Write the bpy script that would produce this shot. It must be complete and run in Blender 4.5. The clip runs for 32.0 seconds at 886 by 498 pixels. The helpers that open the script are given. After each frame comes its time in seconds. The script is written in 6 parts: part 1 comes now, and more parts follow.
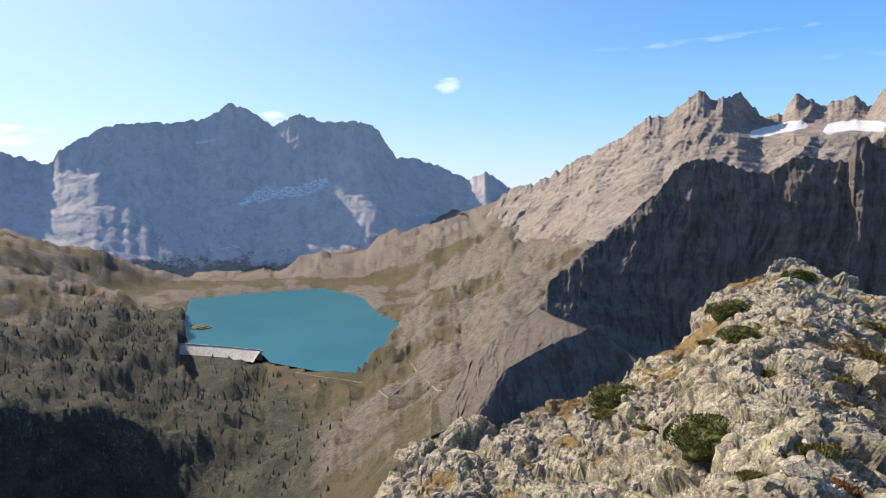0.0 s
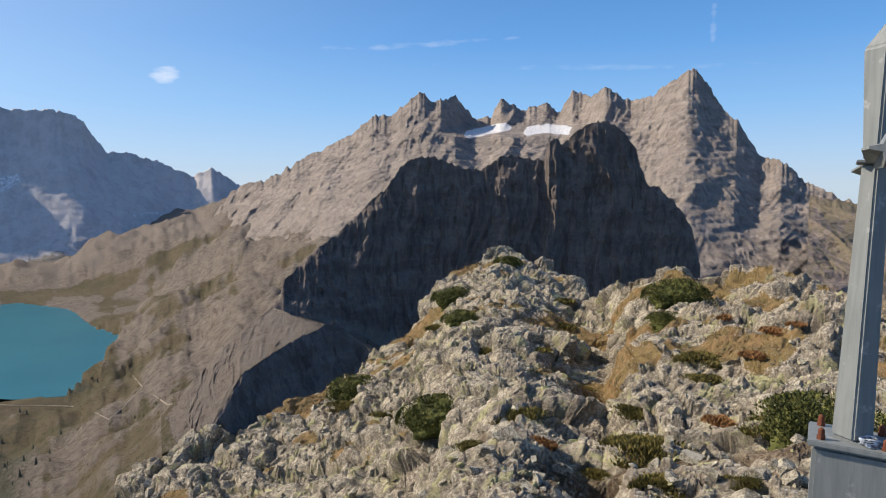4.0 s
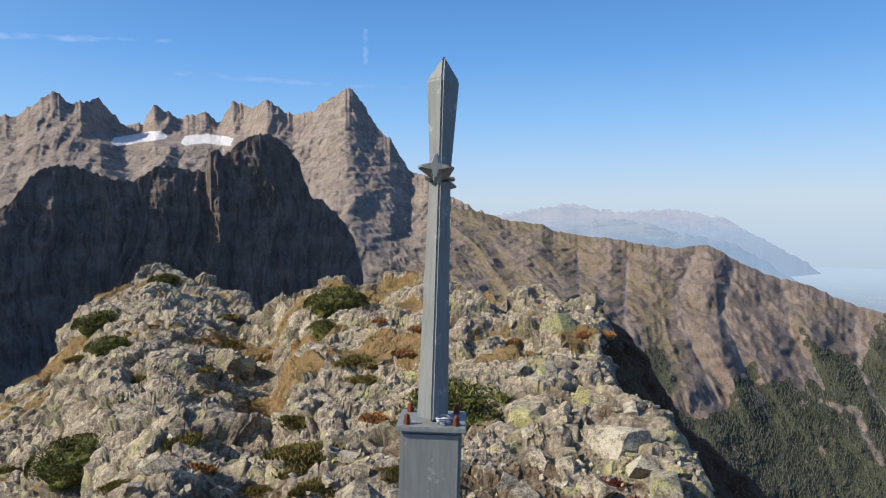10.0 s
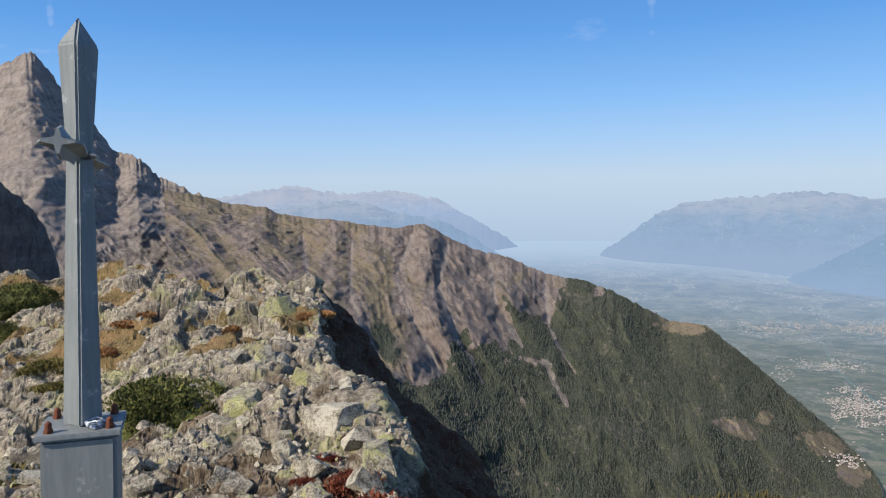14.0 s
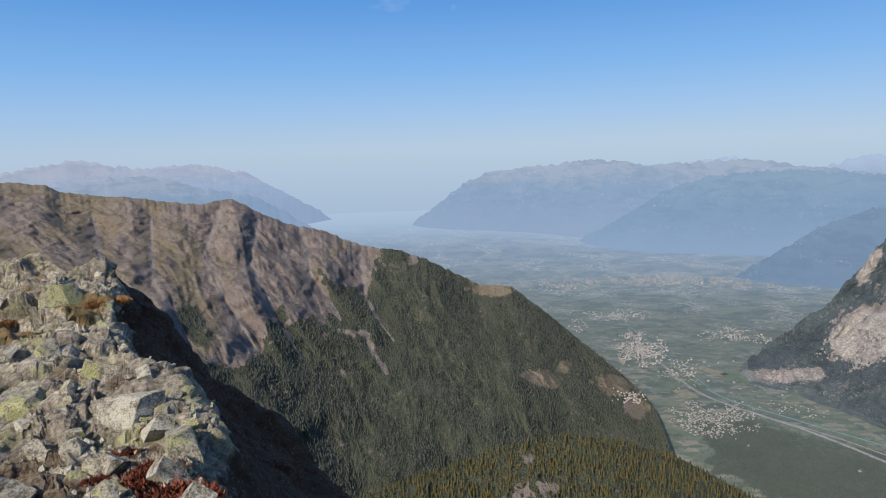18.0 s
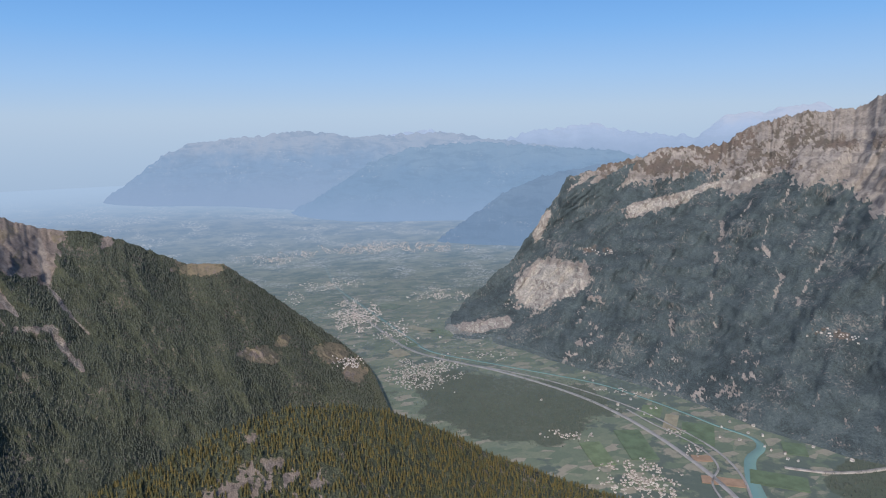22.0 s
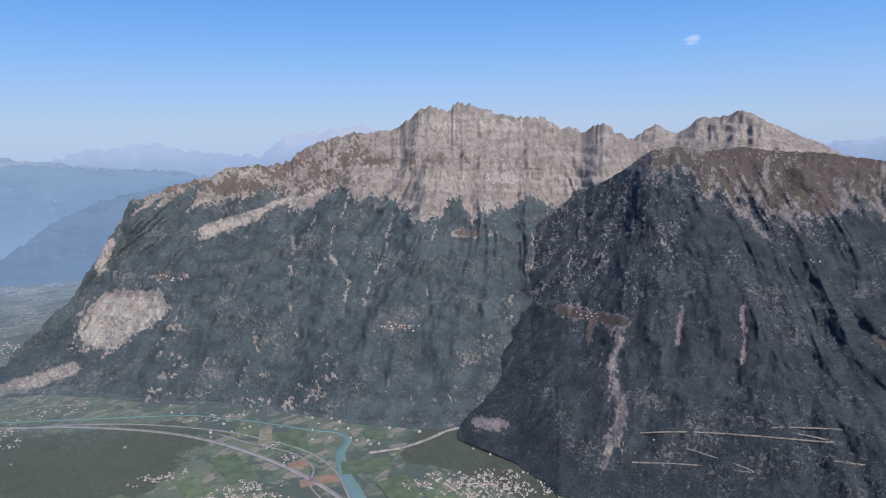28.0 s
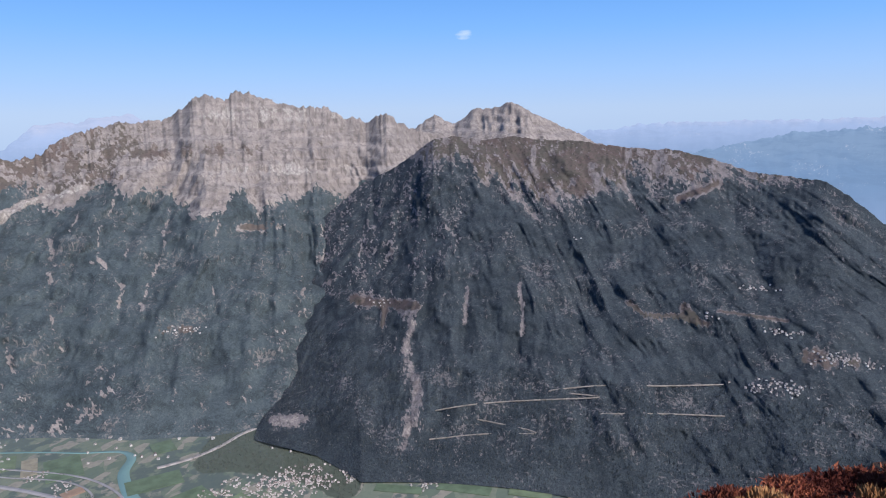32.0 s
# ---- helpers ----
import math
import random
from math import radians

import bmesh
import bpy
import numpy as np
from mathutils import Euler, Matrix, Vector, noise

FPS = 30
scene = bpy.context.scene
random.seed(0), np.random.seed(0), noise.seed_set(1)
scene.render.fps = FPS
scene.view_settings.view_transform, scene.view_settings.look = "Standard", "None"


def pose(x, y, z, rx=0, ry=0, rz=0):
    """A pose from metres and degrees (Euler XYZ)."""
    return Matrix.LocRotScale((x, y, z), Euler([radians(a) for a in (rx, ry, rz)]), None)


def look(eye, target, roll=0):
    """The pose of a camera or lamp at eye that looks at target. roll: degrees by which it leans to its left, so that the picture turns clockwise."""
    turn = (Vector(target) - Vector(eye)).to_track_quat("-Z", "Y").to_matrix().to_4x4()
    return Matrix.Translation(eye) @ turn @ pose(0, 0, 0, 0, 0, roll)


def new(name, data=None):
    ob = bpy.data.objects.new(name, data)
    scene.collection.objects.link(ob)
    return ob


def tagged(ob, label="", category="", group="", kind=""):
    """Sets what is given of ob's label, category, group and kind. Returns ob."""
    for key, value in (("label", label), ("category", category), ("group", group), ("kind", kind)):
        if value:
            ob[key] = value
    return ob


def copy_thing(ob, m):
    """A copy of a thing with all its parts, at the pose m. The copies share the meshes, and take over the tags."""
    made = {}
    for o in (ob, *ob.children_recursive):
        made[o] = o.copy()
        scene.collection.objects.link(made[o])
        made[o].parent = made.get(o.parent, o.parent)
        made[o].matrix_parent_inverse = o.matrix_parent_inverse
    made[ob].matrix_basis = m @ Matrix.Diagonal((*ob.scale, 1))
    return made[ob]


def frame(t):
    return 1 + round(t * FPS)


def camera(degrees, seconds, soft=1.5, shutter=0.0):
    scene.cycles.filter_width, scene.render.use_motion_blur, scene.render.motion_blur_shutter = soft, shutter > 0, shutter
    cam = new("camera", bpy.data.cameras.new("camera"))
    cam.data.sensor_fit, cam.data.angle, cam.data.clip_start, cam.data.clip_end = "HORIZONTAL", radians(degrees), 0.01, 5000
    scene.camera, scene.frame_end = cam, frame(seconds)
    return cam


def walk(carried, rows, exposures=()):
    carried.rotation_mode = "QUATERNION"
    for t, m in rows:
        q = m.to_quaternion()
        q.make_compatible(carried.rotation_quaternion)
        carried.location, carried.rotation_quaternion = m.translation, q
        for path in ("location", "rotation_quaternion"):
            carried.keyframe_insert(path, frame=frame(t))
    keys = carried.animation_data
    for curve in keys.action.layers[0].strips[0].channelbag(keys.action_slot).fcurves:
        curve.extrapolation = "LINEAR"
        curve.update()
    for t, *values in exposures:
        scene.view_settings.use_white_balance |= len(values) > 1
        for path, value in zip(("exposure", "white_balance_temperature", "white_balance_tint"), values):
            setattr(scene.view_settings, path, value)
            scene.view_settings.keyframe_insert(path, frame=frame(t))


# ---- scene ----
cam = camera(66.06, 32.0, soft=1.1)
PATH = [
    (0.0, pose(0.042, 0.583, 1.670, 85.96, -1.07, 0.36)),
    (0.5, pose(0.065, 0.587, 1.668, 86.26, -0.86, -2.45)),
    (1.0, pose(0.097, 0.589, 1.667, 86.75, -0.82, -6.13)),
    (1.5, pose(0.119, 0.590, 1.663, 88.06, -0.56, -9.02)),
    (2.0, pose(0.141, 0.589, 1.659, 88.10, -0.49, -11.85)),
    (2.5, pose(0.163, 0.587, 1.654, 87.53, -0.36, -14.66)),
    (3.0, pose(0.181, 0.584, 1.651, 86.68, -0.28, -17.08)),
    (3.5, pose(0.201, 0.579, 1.652, 86.32, -0.29, -19.60)),
    (5.5, pose(0.274, 0.547, 1.656, 85.45, -0.12, -27.64)),
    (6.0, pose(0.291, 0.537, 1.663, 86.64, -0.06, -30.01)),
    (6.5, pose(0.308, 0.532, 1.663, 87.30, 0.08, -32.37)),
    (7.0, pose(0.326, 0.528, 1.660, 87.55, 0.23, -34.35)),
    (7.5, pose(0.346, 0.522, 1.657, 87.55, 0.25, -36.39)),
    (8.0, pose(0.362, 0.506, 1.661, 87.54, 0.32, -38.61)),
    (8.5, pose(0.375, 0.473, 1.662, 87.62, 0.37, -41.07)),
    (9.0, pose(0.382, 0.439, 1.662, 87.68, 0.36, -43.69)),
    (9.5, pose(0.396, 0.415, 1.658, 87.35, 0.30, -46.58)),
    (10.0, pose(0.430, 0.401, 1.653, 86.96, 0.34, -49.32)),
    (10.5, pose(0.499, 0.375, 1.647, 86.18, 0.62, -51.81)),
    (11.0, pose(0.583, 0.334, 1.649, 85.80, 0.69, -54.74)),
    (11.5, pose(0.643, 0.299, 1.653, 85.83, 0.47, -58.80)),
    (12.0, pose(0.692, 0.256, 1.648, 85.75, 0.59, -62.09)),
    (12.5, pose(0.714, 0.195, 1.640, 85.03, 0.42, -64.18)),
    (13.0, pose(0.649, 0.242, 1.634, 83.99, -0.09, -67.47)),
    (13.5, pose(0.604, 0.222, 1.635, 84.03, 0.74, -69.60)),
    (14.0, pose(0.572, 0.190, 1.641, 85.22, 0.82, -72.18)),
    (14.5, pose(0.553, 0.154, 1.646, 85.54, 1.03, -75.12)),
    (15.0, pose(0.543, 0.108, 1.649, 85.57, 0.95, -78.72)),
    (15.5, pose(0.534, 0.077, 1.649, 85.46, 1.19, -81.00)),
    (17.5, pose(0.529, 0.028, 1.645, 83.55, 1.24, -86.37)),
    (18.0, pose(0.525, 0.016, 1.638, 82.54, 1.62, -87.85)),
    (18.5, pose(0.523, -0.001, 1.633, 81.32, 1.05, -89.77)),
    (19.0, pose(0.525, -0.021, 1.630, 80.56, 1.21, -92.08)),
    (19.5, pose(0.527, -0.059, 1.631, 79.57, 0.88, -95.88)),
    (20.0, pose(0.528, -0.097, 1.633, 78.80, 0.43, -99.71)),
    (20.5, pose(0.531, -0.125, 1.637, 78.71, 0.75, -102.62)),
    (21.0, pose(0.532, -0.154, 1.640, 79.04, 0.90, -105.59)),
    (21.5, pose(0.531, -0.184, 1.643, 79.47, 1.02, -108.53)),
    (22.0, pose(0.527, -0.216, 1.646, 79.66, 0.95, -111.79)),
    (22.5, pose(0.518, -0.253, 1.648, 80.00, 0.90, -115.61)),
    (23.0, pose(0.509, -0.284, 1.649, 80.41, 1.34, -118.96)),
    (23.5, pose(0.491, -0.324, 1.650, 80.60, 1.22, -123.32)),
    (24.0, pose(0.475, -0.353, 1.651, 80.83, 1.17, -126.65)),
    (24.5, pose(0.467, -0.369, 1.651, 80.99, 1.37, -128.43)),
    (26.5, pose(0.421, -0.424, 1.651, 81.18, 1.09, -135.37)),
    (27.0, pose(0.391, -0.454, 1.651, 81.46, 0.77, -139.51)),
    (27.5, pose(0.356, -0.483, 1.651, 81.38, 0.96, -143.94)),
    (28.0, pose(0.332, -0.500, 1.650, 80.75, 0.85, -146.81)),
    (28.5, pose(0.316, -0.511, 1.650, 80.16, 0.88, -148.73)),
    (29.0, pose(0.294, -0.525, 1.650, 79.97, 0.74, -151.17)),
    (29.5, pose(0.271, -0.537, 1.650, 80.02, 0.62, -153.64)),
    (30.0, pose(0.254, -0.545, 1.650, 80.41, 0.81, -155.45)),
    (30.5, pose(0.232, -0.555, 1.650, 80.56, 0.95, -157.72)),
    (31.0, pose(0.207, -0.565, 1.650, 80.28, 1.08, -160.34)),
    (31.5, pose(0.184, -0.572, 1.650, 79.73, 1.13, -162.57)),
    (32.0, pose(0.164, -0.579, 1.650, 79.67, 0.88, -164.56)),
]
walk(cam, PATH, [(0.0, 0.66, 6950, 13), (1.0, 0.36, 6900, 13), (3.0, 0.26, 6850, 13), (7.0, 0.28, 6800, 13), (10.0, 0.28, 6750, 13), (13.0, 0.18, 6500, 13), (14.0, 0.20, 6450, 13), (15.0, 0.0, 6350, 13), (19.0, 0.02, 6350, 13), (22.0, 0.0, 6150, 14), (28.0, 0.02, 5950, 17), (32.0, 0.17, 5850, 19)])

EYE_Z = 1.65
SUN_AZ, SUN_EL = -57.0, 37.0          # degrees clockwise from +y, and above the horizon

world = bpy.data.worlds.new("sky")
scene.world = world
world.use_nodes = True
wn, wl = world.node_tree.nodes, world.node_tree.links
sky = wn.new("ShaderNodeTexSky")
sky.sky_type, sky.sun_disc = "NISHITA", False
sky.sun_elevation, sky.sun_rotation = radians(SUN_EL), radians(SUN_AZ)
sky.altitude, sky.air_density, sky.dust_density, sky.ozone_density = 2000, 1.0, 0.9, 2.0
wn["Background"].inputs["Strength"].default_value = 0.11
coord = wn.new("ShaderNodeTexCoord").outputs["Generated"]


def wmath(op, a, b=0.0, vector=False, out=0):
    n = wn.new("ShaderNodeVectorMath" if vector else "ShaderNodeMath")
    n.operation = op
    for socket, v in zip(n.inputs, (a, b)):
        if isinstance(v, bpy.types.NodeSocket):
            wl.new(v, socket)
        else:
            socket.default_value = v
    return n.outputs[out]


def wmix(f, a, b):
    n = wn.new("ShaderNodeMix")
    n.data_type = "RGBA"
    for socket, v in ((n.inputs[0], f), (n.inputs[6], a), (n.inputs[7], b)):
        if isinstance(v, bpy.types.NodeSocket):
            wl.new(v, socket)
        else:
            socket.default_value = v
    return n.outputs[2]


# hazy blue air: pale at the horizon, deeper overhead
split = wn.new("ShaderNodeSeparateXYZ")
wl.new(coord, split.inputs[0])
air = wn.new("ShaderNodeValToRGB")
wl.new(wmath("ADD", wmath("MULTIPLY", split.outputs["Z"], 0.5), 0.5), air.inputs[0])
tones = ((-0.25, (2.6, 3.6, 4.9)), (-0.05, (3.5, 4.7, 6.0)), (0.02, (3.9, 5.1, 6.3)), (0.07, (3.0, 4.8, 7.0)), (0.13, (1.9, 4.1, 7.2)), (0.22, (0.95, 2.9, 6.4)), (0.36, (0.45, 1.75, 4.4)), (1.0, (0.28, 0.85, 2.4)))
steps = air.color_ramp.elements
steps[0].position, steps[0].color = 0.5 + tones[0][0] / 2, (*tones[0][1], 1)
steps[1].position, steps[1].color = 0.5 + tones[-1][0] / 2, (*tones[-1][1], 1)
for z, c in tones[1:-1]:
    steps.new(0.5 + z / 2).color = (*c, 1)
air_color = wmix(0.92, sky.outputs["Color"], air.outputs["Color"])

# paler air towards the sun
glare = wmath("DOT_PRODUCT", coord, (math.sin(radians(SUN_AZ)) * math.cos(radians(SUN_EL)), math.cos(radians(SUN_AZ)) * math.cos(radians(SUN_EL)), math.sin(radians(SUN_EL))), True, 1)
air_color = wmix(wmath("MULTIPLY", wmath("POWER", wmath("MAXIMUM", glare, 0.0), 3.0), 0.6), air_color, (7.0, 8.6, 10.4, 1))

# thin streaks of cloud: bearing, height, half width, half depth, slant, density
wisp = wn.new("ShaderNodeTexNoise")
wisp.inputs["Scale"].default_value, wisp.inputs["Detail"].default_value = 30, 8
wl.new(wmath("MULTIPLY", coord, (1, 1, 3.5), True), wisp.inputs["Vector"])
for az, el, w, h, slant, dense in ((0.0, 9.4, 1.3, 0.8, 0, 0.38), (-14.3, 6.5, 1.3, 0.6, 0, 0.6), (-33, 4.0, 3, 0.9, 0, 0.6), (20, 12.6, 9, 0.3, 0.06, 0.16), (36, 10.6, 10, 0.28, -0.03, 0.10), (43, 13.6, 0.3, 2.0, 0, 0.15), (89, 15, 0.35, 3.5, 0, 0.10), (84, 12.5, 2.2, 1.0, 0.2, 0.1), (166.4, 7.1, 0.9, 0.45, 0.1, 0.6), (178, 11, 7, 0.5, 0.1, 0.15)):
    a, e = radians(az), radians(el)
    to = (math.sin(a) * math.cos(e), math.cos(a) * math.cos(e), math.sin(e))
    off = wmath("SUBTRACT", coord, to, True)
    u = wmath("DOT_PRODUCT", off, (math.cos(a), -math.sin(a), 0), True, 1)
    v = wmath("SUBTRACT", wmath("DOT_PRODUCT", off, (0, 0, 1), True, 1), wmath("MULTIPLY", u, slant))
    q = wmath("ADD", wmath("POWER", wmath("ABSOLUTE", wmath("DIVIDE", u, radians(w))), 2.0), wmath("POWER", wmath("ABSOLUTE", wmath("DIVIDE", v, radians(h))), 2.0))
    front = wmath("GREATER_THAN", wmath("DOT_PRODUCT", coord, to, True, 1), 0.5)
    f = wmath("MULTIPLY", wmath("MAXIMUM", wmath("SUBTRACT", wmath("MULTIPLY", wisp.outputs["Fac"], 3.6), wmath("ADD", q, 1.15)), 0.0), dense)
    air_color = wmix(wmath("MINIMUM", wmath("MULTIPLY", f, front), 0.8), air_color, (7.6, 8.0, 8.6, 1))
wl.new(air_color, wn["Background"].inputs["Color"])

sun = new("sun", bpy.data.lights.new("sun", "SUN"))
sun.data.energy, sun.data.angle, sun.data.color = 5.0, radians(0.55), (1.0, 0.89, 0.73)
sa, se = radians(SUN_AZ), radians(SUN_EL)
sun.matrix_world = look((0, 0, 300), (-math.sin(sa) * math.cos(se) * 100, -math.cos(sa) * math.cos(se) * 100, 300 - math.sin(se) * 100))


# ---- materials ----
class Mat:
    """A node material, written a node at a time."""

    def __init__(self, name, rough=0.9, spec=0.25):
        self.m = bpy.data.materials.new(name)
        self.m.use_nodes = True
        self.t = self.m.node_tree
        self.b = self.t.nodes["Principled BSDF"]
        self.b.inputs["Roughness"].default_value = rough
        self.b.inputs["Specular IOR Level"].default_value = spec
        self.geo = self.t.nodes.new("ShaderNodeNewGeometry")

    def put(self, socket, v):
        if isinstance(v, (int, float)):
            socket.default_value = v
        elif isinstance(v, tuple):
            socket.default_value = (*v, 1.0) if len(v) == 3 and socket.type == "RGBA" else v
        else:
            self.t.links.new(v, socket)

    def pos(self, sx=1.0, sy=None, sz=None):
        n = self.t.nodes.new("ShaderNodeVectorMath")
        n.operation = "MULTIPLY"
        self.put(n.inputs[0], self.geo.outputs["Position"])
        n.inputs[1].default_value = (sx, sx if sy is None else sy, sx if sz is None else sz)
        return n.outputs[0]

    def noise(self, scale=1.0, detail=5.0, rough=0.6, vec=None, warp=0.0):
        n = self.t.nodes.new("ShaderNodeTexNoise")
        n.inputs["Scale"].default_value, n.inputs["Detail"].default_value = scale, detail
        n.inputs["Roughness"].default_value, n.inputs["Distortion"].default_value = rough, warp
        self.put(n.inputs["Vector"], vec if vec is not None else self.geo.outputs["Position"])
        return n.outputs["Fac"]

    def cells(self, scale=1.0, feature="F1", vec=None, out="Distance"):
        n = self.t.nodes.new("ShaderNodeTexVoronoi")
        n.feature = feature
        n.inputs["Scale"].default_value = scale
        self.put(n.inputs["Vector"], vec if vec is not None else self.geo.outputs["Position"])
        return n.outputs[out]

    def attr(self, name):
        n = self.t.nodes.new("ShaderNodeAttribute")
        n.attribute_name = name
        return n.outputs["Fac"]

    def ramp(self, v, lo, hi):
        """0 below lo, 1 above hi, smooth between."""
        n = self.t.nodes.new("ShaderNodeMapRange")
        n.interpolation_type = "SMOOTHSTEP"
        self.put(n.inputs["Value"], v)
        n.inputs["From Min"].default_value, n.inputs["From Max"].default_value = lo, hi
        return n.outputs["Result"]

    def math(self, op, a, b=0.0):
        n = self.t.nodes.new("ShaderNodeMath")
        n.operation = op
        self.put(n.inputs[0], a), self.put(n.inputs[1], b)
        return n.outputs[0]

    def mix(self, f, a, b):
        n = self.t.nodes.new("ShaderNodeMix")
        n.data_type = "RGBA"
        self.put(n.inputs[0], f), self.put(n.inputs[6], a), self.put(n.inputs[7], b)
        return n.outputs[2]

    def up(self):
        n = self.t.nodes.new("ShaderNodeSeparateXYZ")
        self.put(n.inputs[0], self.geo.outputs["Normal"])
        return n.outputs["Z"]

    def height(self):
        n = self.t.nodes.new("ShaderNodeSeparateXYZ")
        self.put(n.inputs[0], self.geo.outputs["Position"])
        return n.outputs["Z"]

    def bump(self, h, strength=0.5, distance=1.0):
        n = self.t.nodes.new("ShaderNodeBump")
        n.inputs["Strength"].default_value, n.inputs["Distance"].default_value = strength, distance
        self.put(n.inputs["Height"], h)
        self.put(self.b.inputs["Normal"], n.outputs["Normal"])

    def color(self, c):
        self.put(self.b.inputs["Base Color"], c)
        return self.m


def terrain_material(name, size, rock, rock2, grass, grass2, wood, wood2, scree, strata=0.0, pale=(0.45, 0.43, 0.40), relief=0.65, grain=1.0):
    """Mountain cover. The mesh says where trees (wood), turf (turf) and scree (scree) grow or lie; grain and stains come from noise. size: metres of a large patch."""
    m = Mat(name, 0.95, 0.15)
    big, mid, fine, grit = m.noise(1 / size, 4), m.noise(6 / size, 6, 0.7), m.noise(40 / size, 5, 0.72), m.noise(150 / size, 4, 0.75)
    brk = m.math("SUBTRACT", m.math("ADD", m.math("MULTIPLY", mid, 0.5), m.math("MULTIPLY", fine, 0.6)), 0.05)
    c = m.mix(m.ramp(mid, 0.35, 0.65), rock, rock2)
    if strata:
        band = m.noise(1.0, 6, 0.7, m.pos(0.8 / size, 0.8 / size, strata / size))
        c = m.mix(m.math("MULTIPLY", m.ramp(band, 0.44, 0.62), 0.6), c, tuple(v * 1.25 for v in rock2))
    runs = m.noise(1.0, 5, 0.65, m.pos(13 / size, 13 / size, 1.8 / size), 0.6)
    c = m.mix(m.math("MULTIPLY", m.ramp(runs, 0.47, 0.62), 0.65 * grain), c, tuple(v * 0.58 for v in rock))
    c = m.mix(m.math("MULTIPLY", m.ramp(fine, 0.45, 0.75), 0.45 * grain), c, tuple(v * 0.5 for v in rock))
    c = m.mix(m.ramp(m.math("ADD", m.attr("scree"), m.math("MULTIPLY", m.math("SUBTRACT", brk, 0.5), 0.7)), 0.45, 0.6), c, m.mix(m.ramp(fine, 0.3, 0.7), scree, tuple(v * 0.8 for v in scree)))
    c = m.mix(m.math("MULTIPLY", m.ramp(grit, 0.5, 0.64), 0.5 * grain), c, tuple(v * 0.45 for v in rock))
    c = m.mix(m.math("MULTIPLY", m.ramp(grit, 0.46, 0.36), 0.35 * grain), c, tuple(v * 1.35 for v in rock2))
    t = m.mix(m.ramp(m.math("ADD", m.math("MULTIPLY", big, 0.5), m.math("MULTIPLY", mid, 0.5)), 0.4, 0.6), grass, grass2)
    t = m.mix(m.math("MULTIPLY", m.ramp(fine, 0.45, 0.7), 0.5), t, tuple(v * 0.6 for v in grass))
    t = m.mix(m.math("MULTIPLY", m.ramp(m.noise(24 / size, 4, 0.7), 0.55, 0.64), 0.6), t, tuple(v * 0.4 for v in grass2))
    c = m.mix(m.ramp(m.math("ADD", m.attr("turf"), m.math("MULTIPLY", m.math("SUBTRACT", brk, 0.5), 0.9)), 0.42, 0.6), c, t)
    w = m.mix(m.ramp(fine, 0.35, 0.65), wood, wood2)
    w = m.mix(m.math("MULTIPLY", m.ramp(m.math("ADD", m.math("MULTIPLY", big, 0.6), m.math("MULTIPLY", mid, 0.4)), 0.45, 0.62), 0.35), w, tuple(v * 1.2 for v in wood2))
    w = m.mix(m.math("MULTIPLY", m.ramp(m.noise(3.5 / size, 5, 0.7), 0.42, 0.62), 0.55), w, tuple(v * 0.55 for v in wood))
    w = m.mix(m.math("MULTIPLY", m.ramp(grit, 0.5, 0.6), 0.65), w, tuple(v * 0.4 for v in wood))
    w = m.mix(m.math("MULTIPLY", m.ramp(grit, 0.47, 0.38), 0.5), w, tuple(v * 1.35 for v in wood2))
    bare = m.noise(1.0, 5, 0.72, m.pos(26 / size, 26 / size, 9 / size), 0.9)
    w = m.mix(m.math("MULTIPLY", m.ramp(m.math("ADD", bare, m.math("MULTIPLY", m.noise(2.2 / size, 3), 0.5)), 0.83, 0.90), 0.6), w, m.mix(fine, rock, rock2))
    c = m.mix(m.ramp(m.math("ADD", m.attr("wood"), m.math("MULTIPLY", m.math("SUBTRACT", brk, 0.5), 1.0)), 0.44, 0.56), c, w)
    c = m.mix(m.ramp(m.math("ADD", m.attr("pale"), m.math("MULTIPLY", m.math("SUBTRACT", brk, 0.5), 1.1)), 0.42, 0.55), c, m.mix(m.ramp(fine, 0.35, 0.65), pale, tuple(v * 0.5 for v in pale)))
    m.bump(m.math("ADD", m.math("MULTIPLY", mid, 0.8), m.math("ADD", m.math("ADD", fine, m.math("MULTIPLY", grit, 0.6)), m.math("MULTIPLY", runs, 0.9))), relief, size / 45)
    return m.color(c)


def plain(name, c, rough=0.8, metal=0.0, spec=0.3, vary=0.25, scale=8.0):
    m = Mat(name, rough, spec)
    m.b.inputs["Metallic"].default_value = metal
    n = m.noise(scale, 4)
    m.bump(n, 0.15, 0.02)
    return m.color(m.mix(m.ramp(n, 0.3, 0.7), tuple(v * (1 - vary) for v in c), tuple(min(1, v * (1 + vary)) for v in c)))


# ---- noise and sheets ----
def hashed(i, j, k, seed):
    h = (i * 374761393 + j * 668265263 + k * 2147483647 + seed * 1274126177) & 0xFFFFFFFF
    h = ((h ^ (h >> 13)) * 1103515245) & 0xFFFFFFFF
    return ((h ^ (h >> 16)) & 0xFFFF) / 65535.0


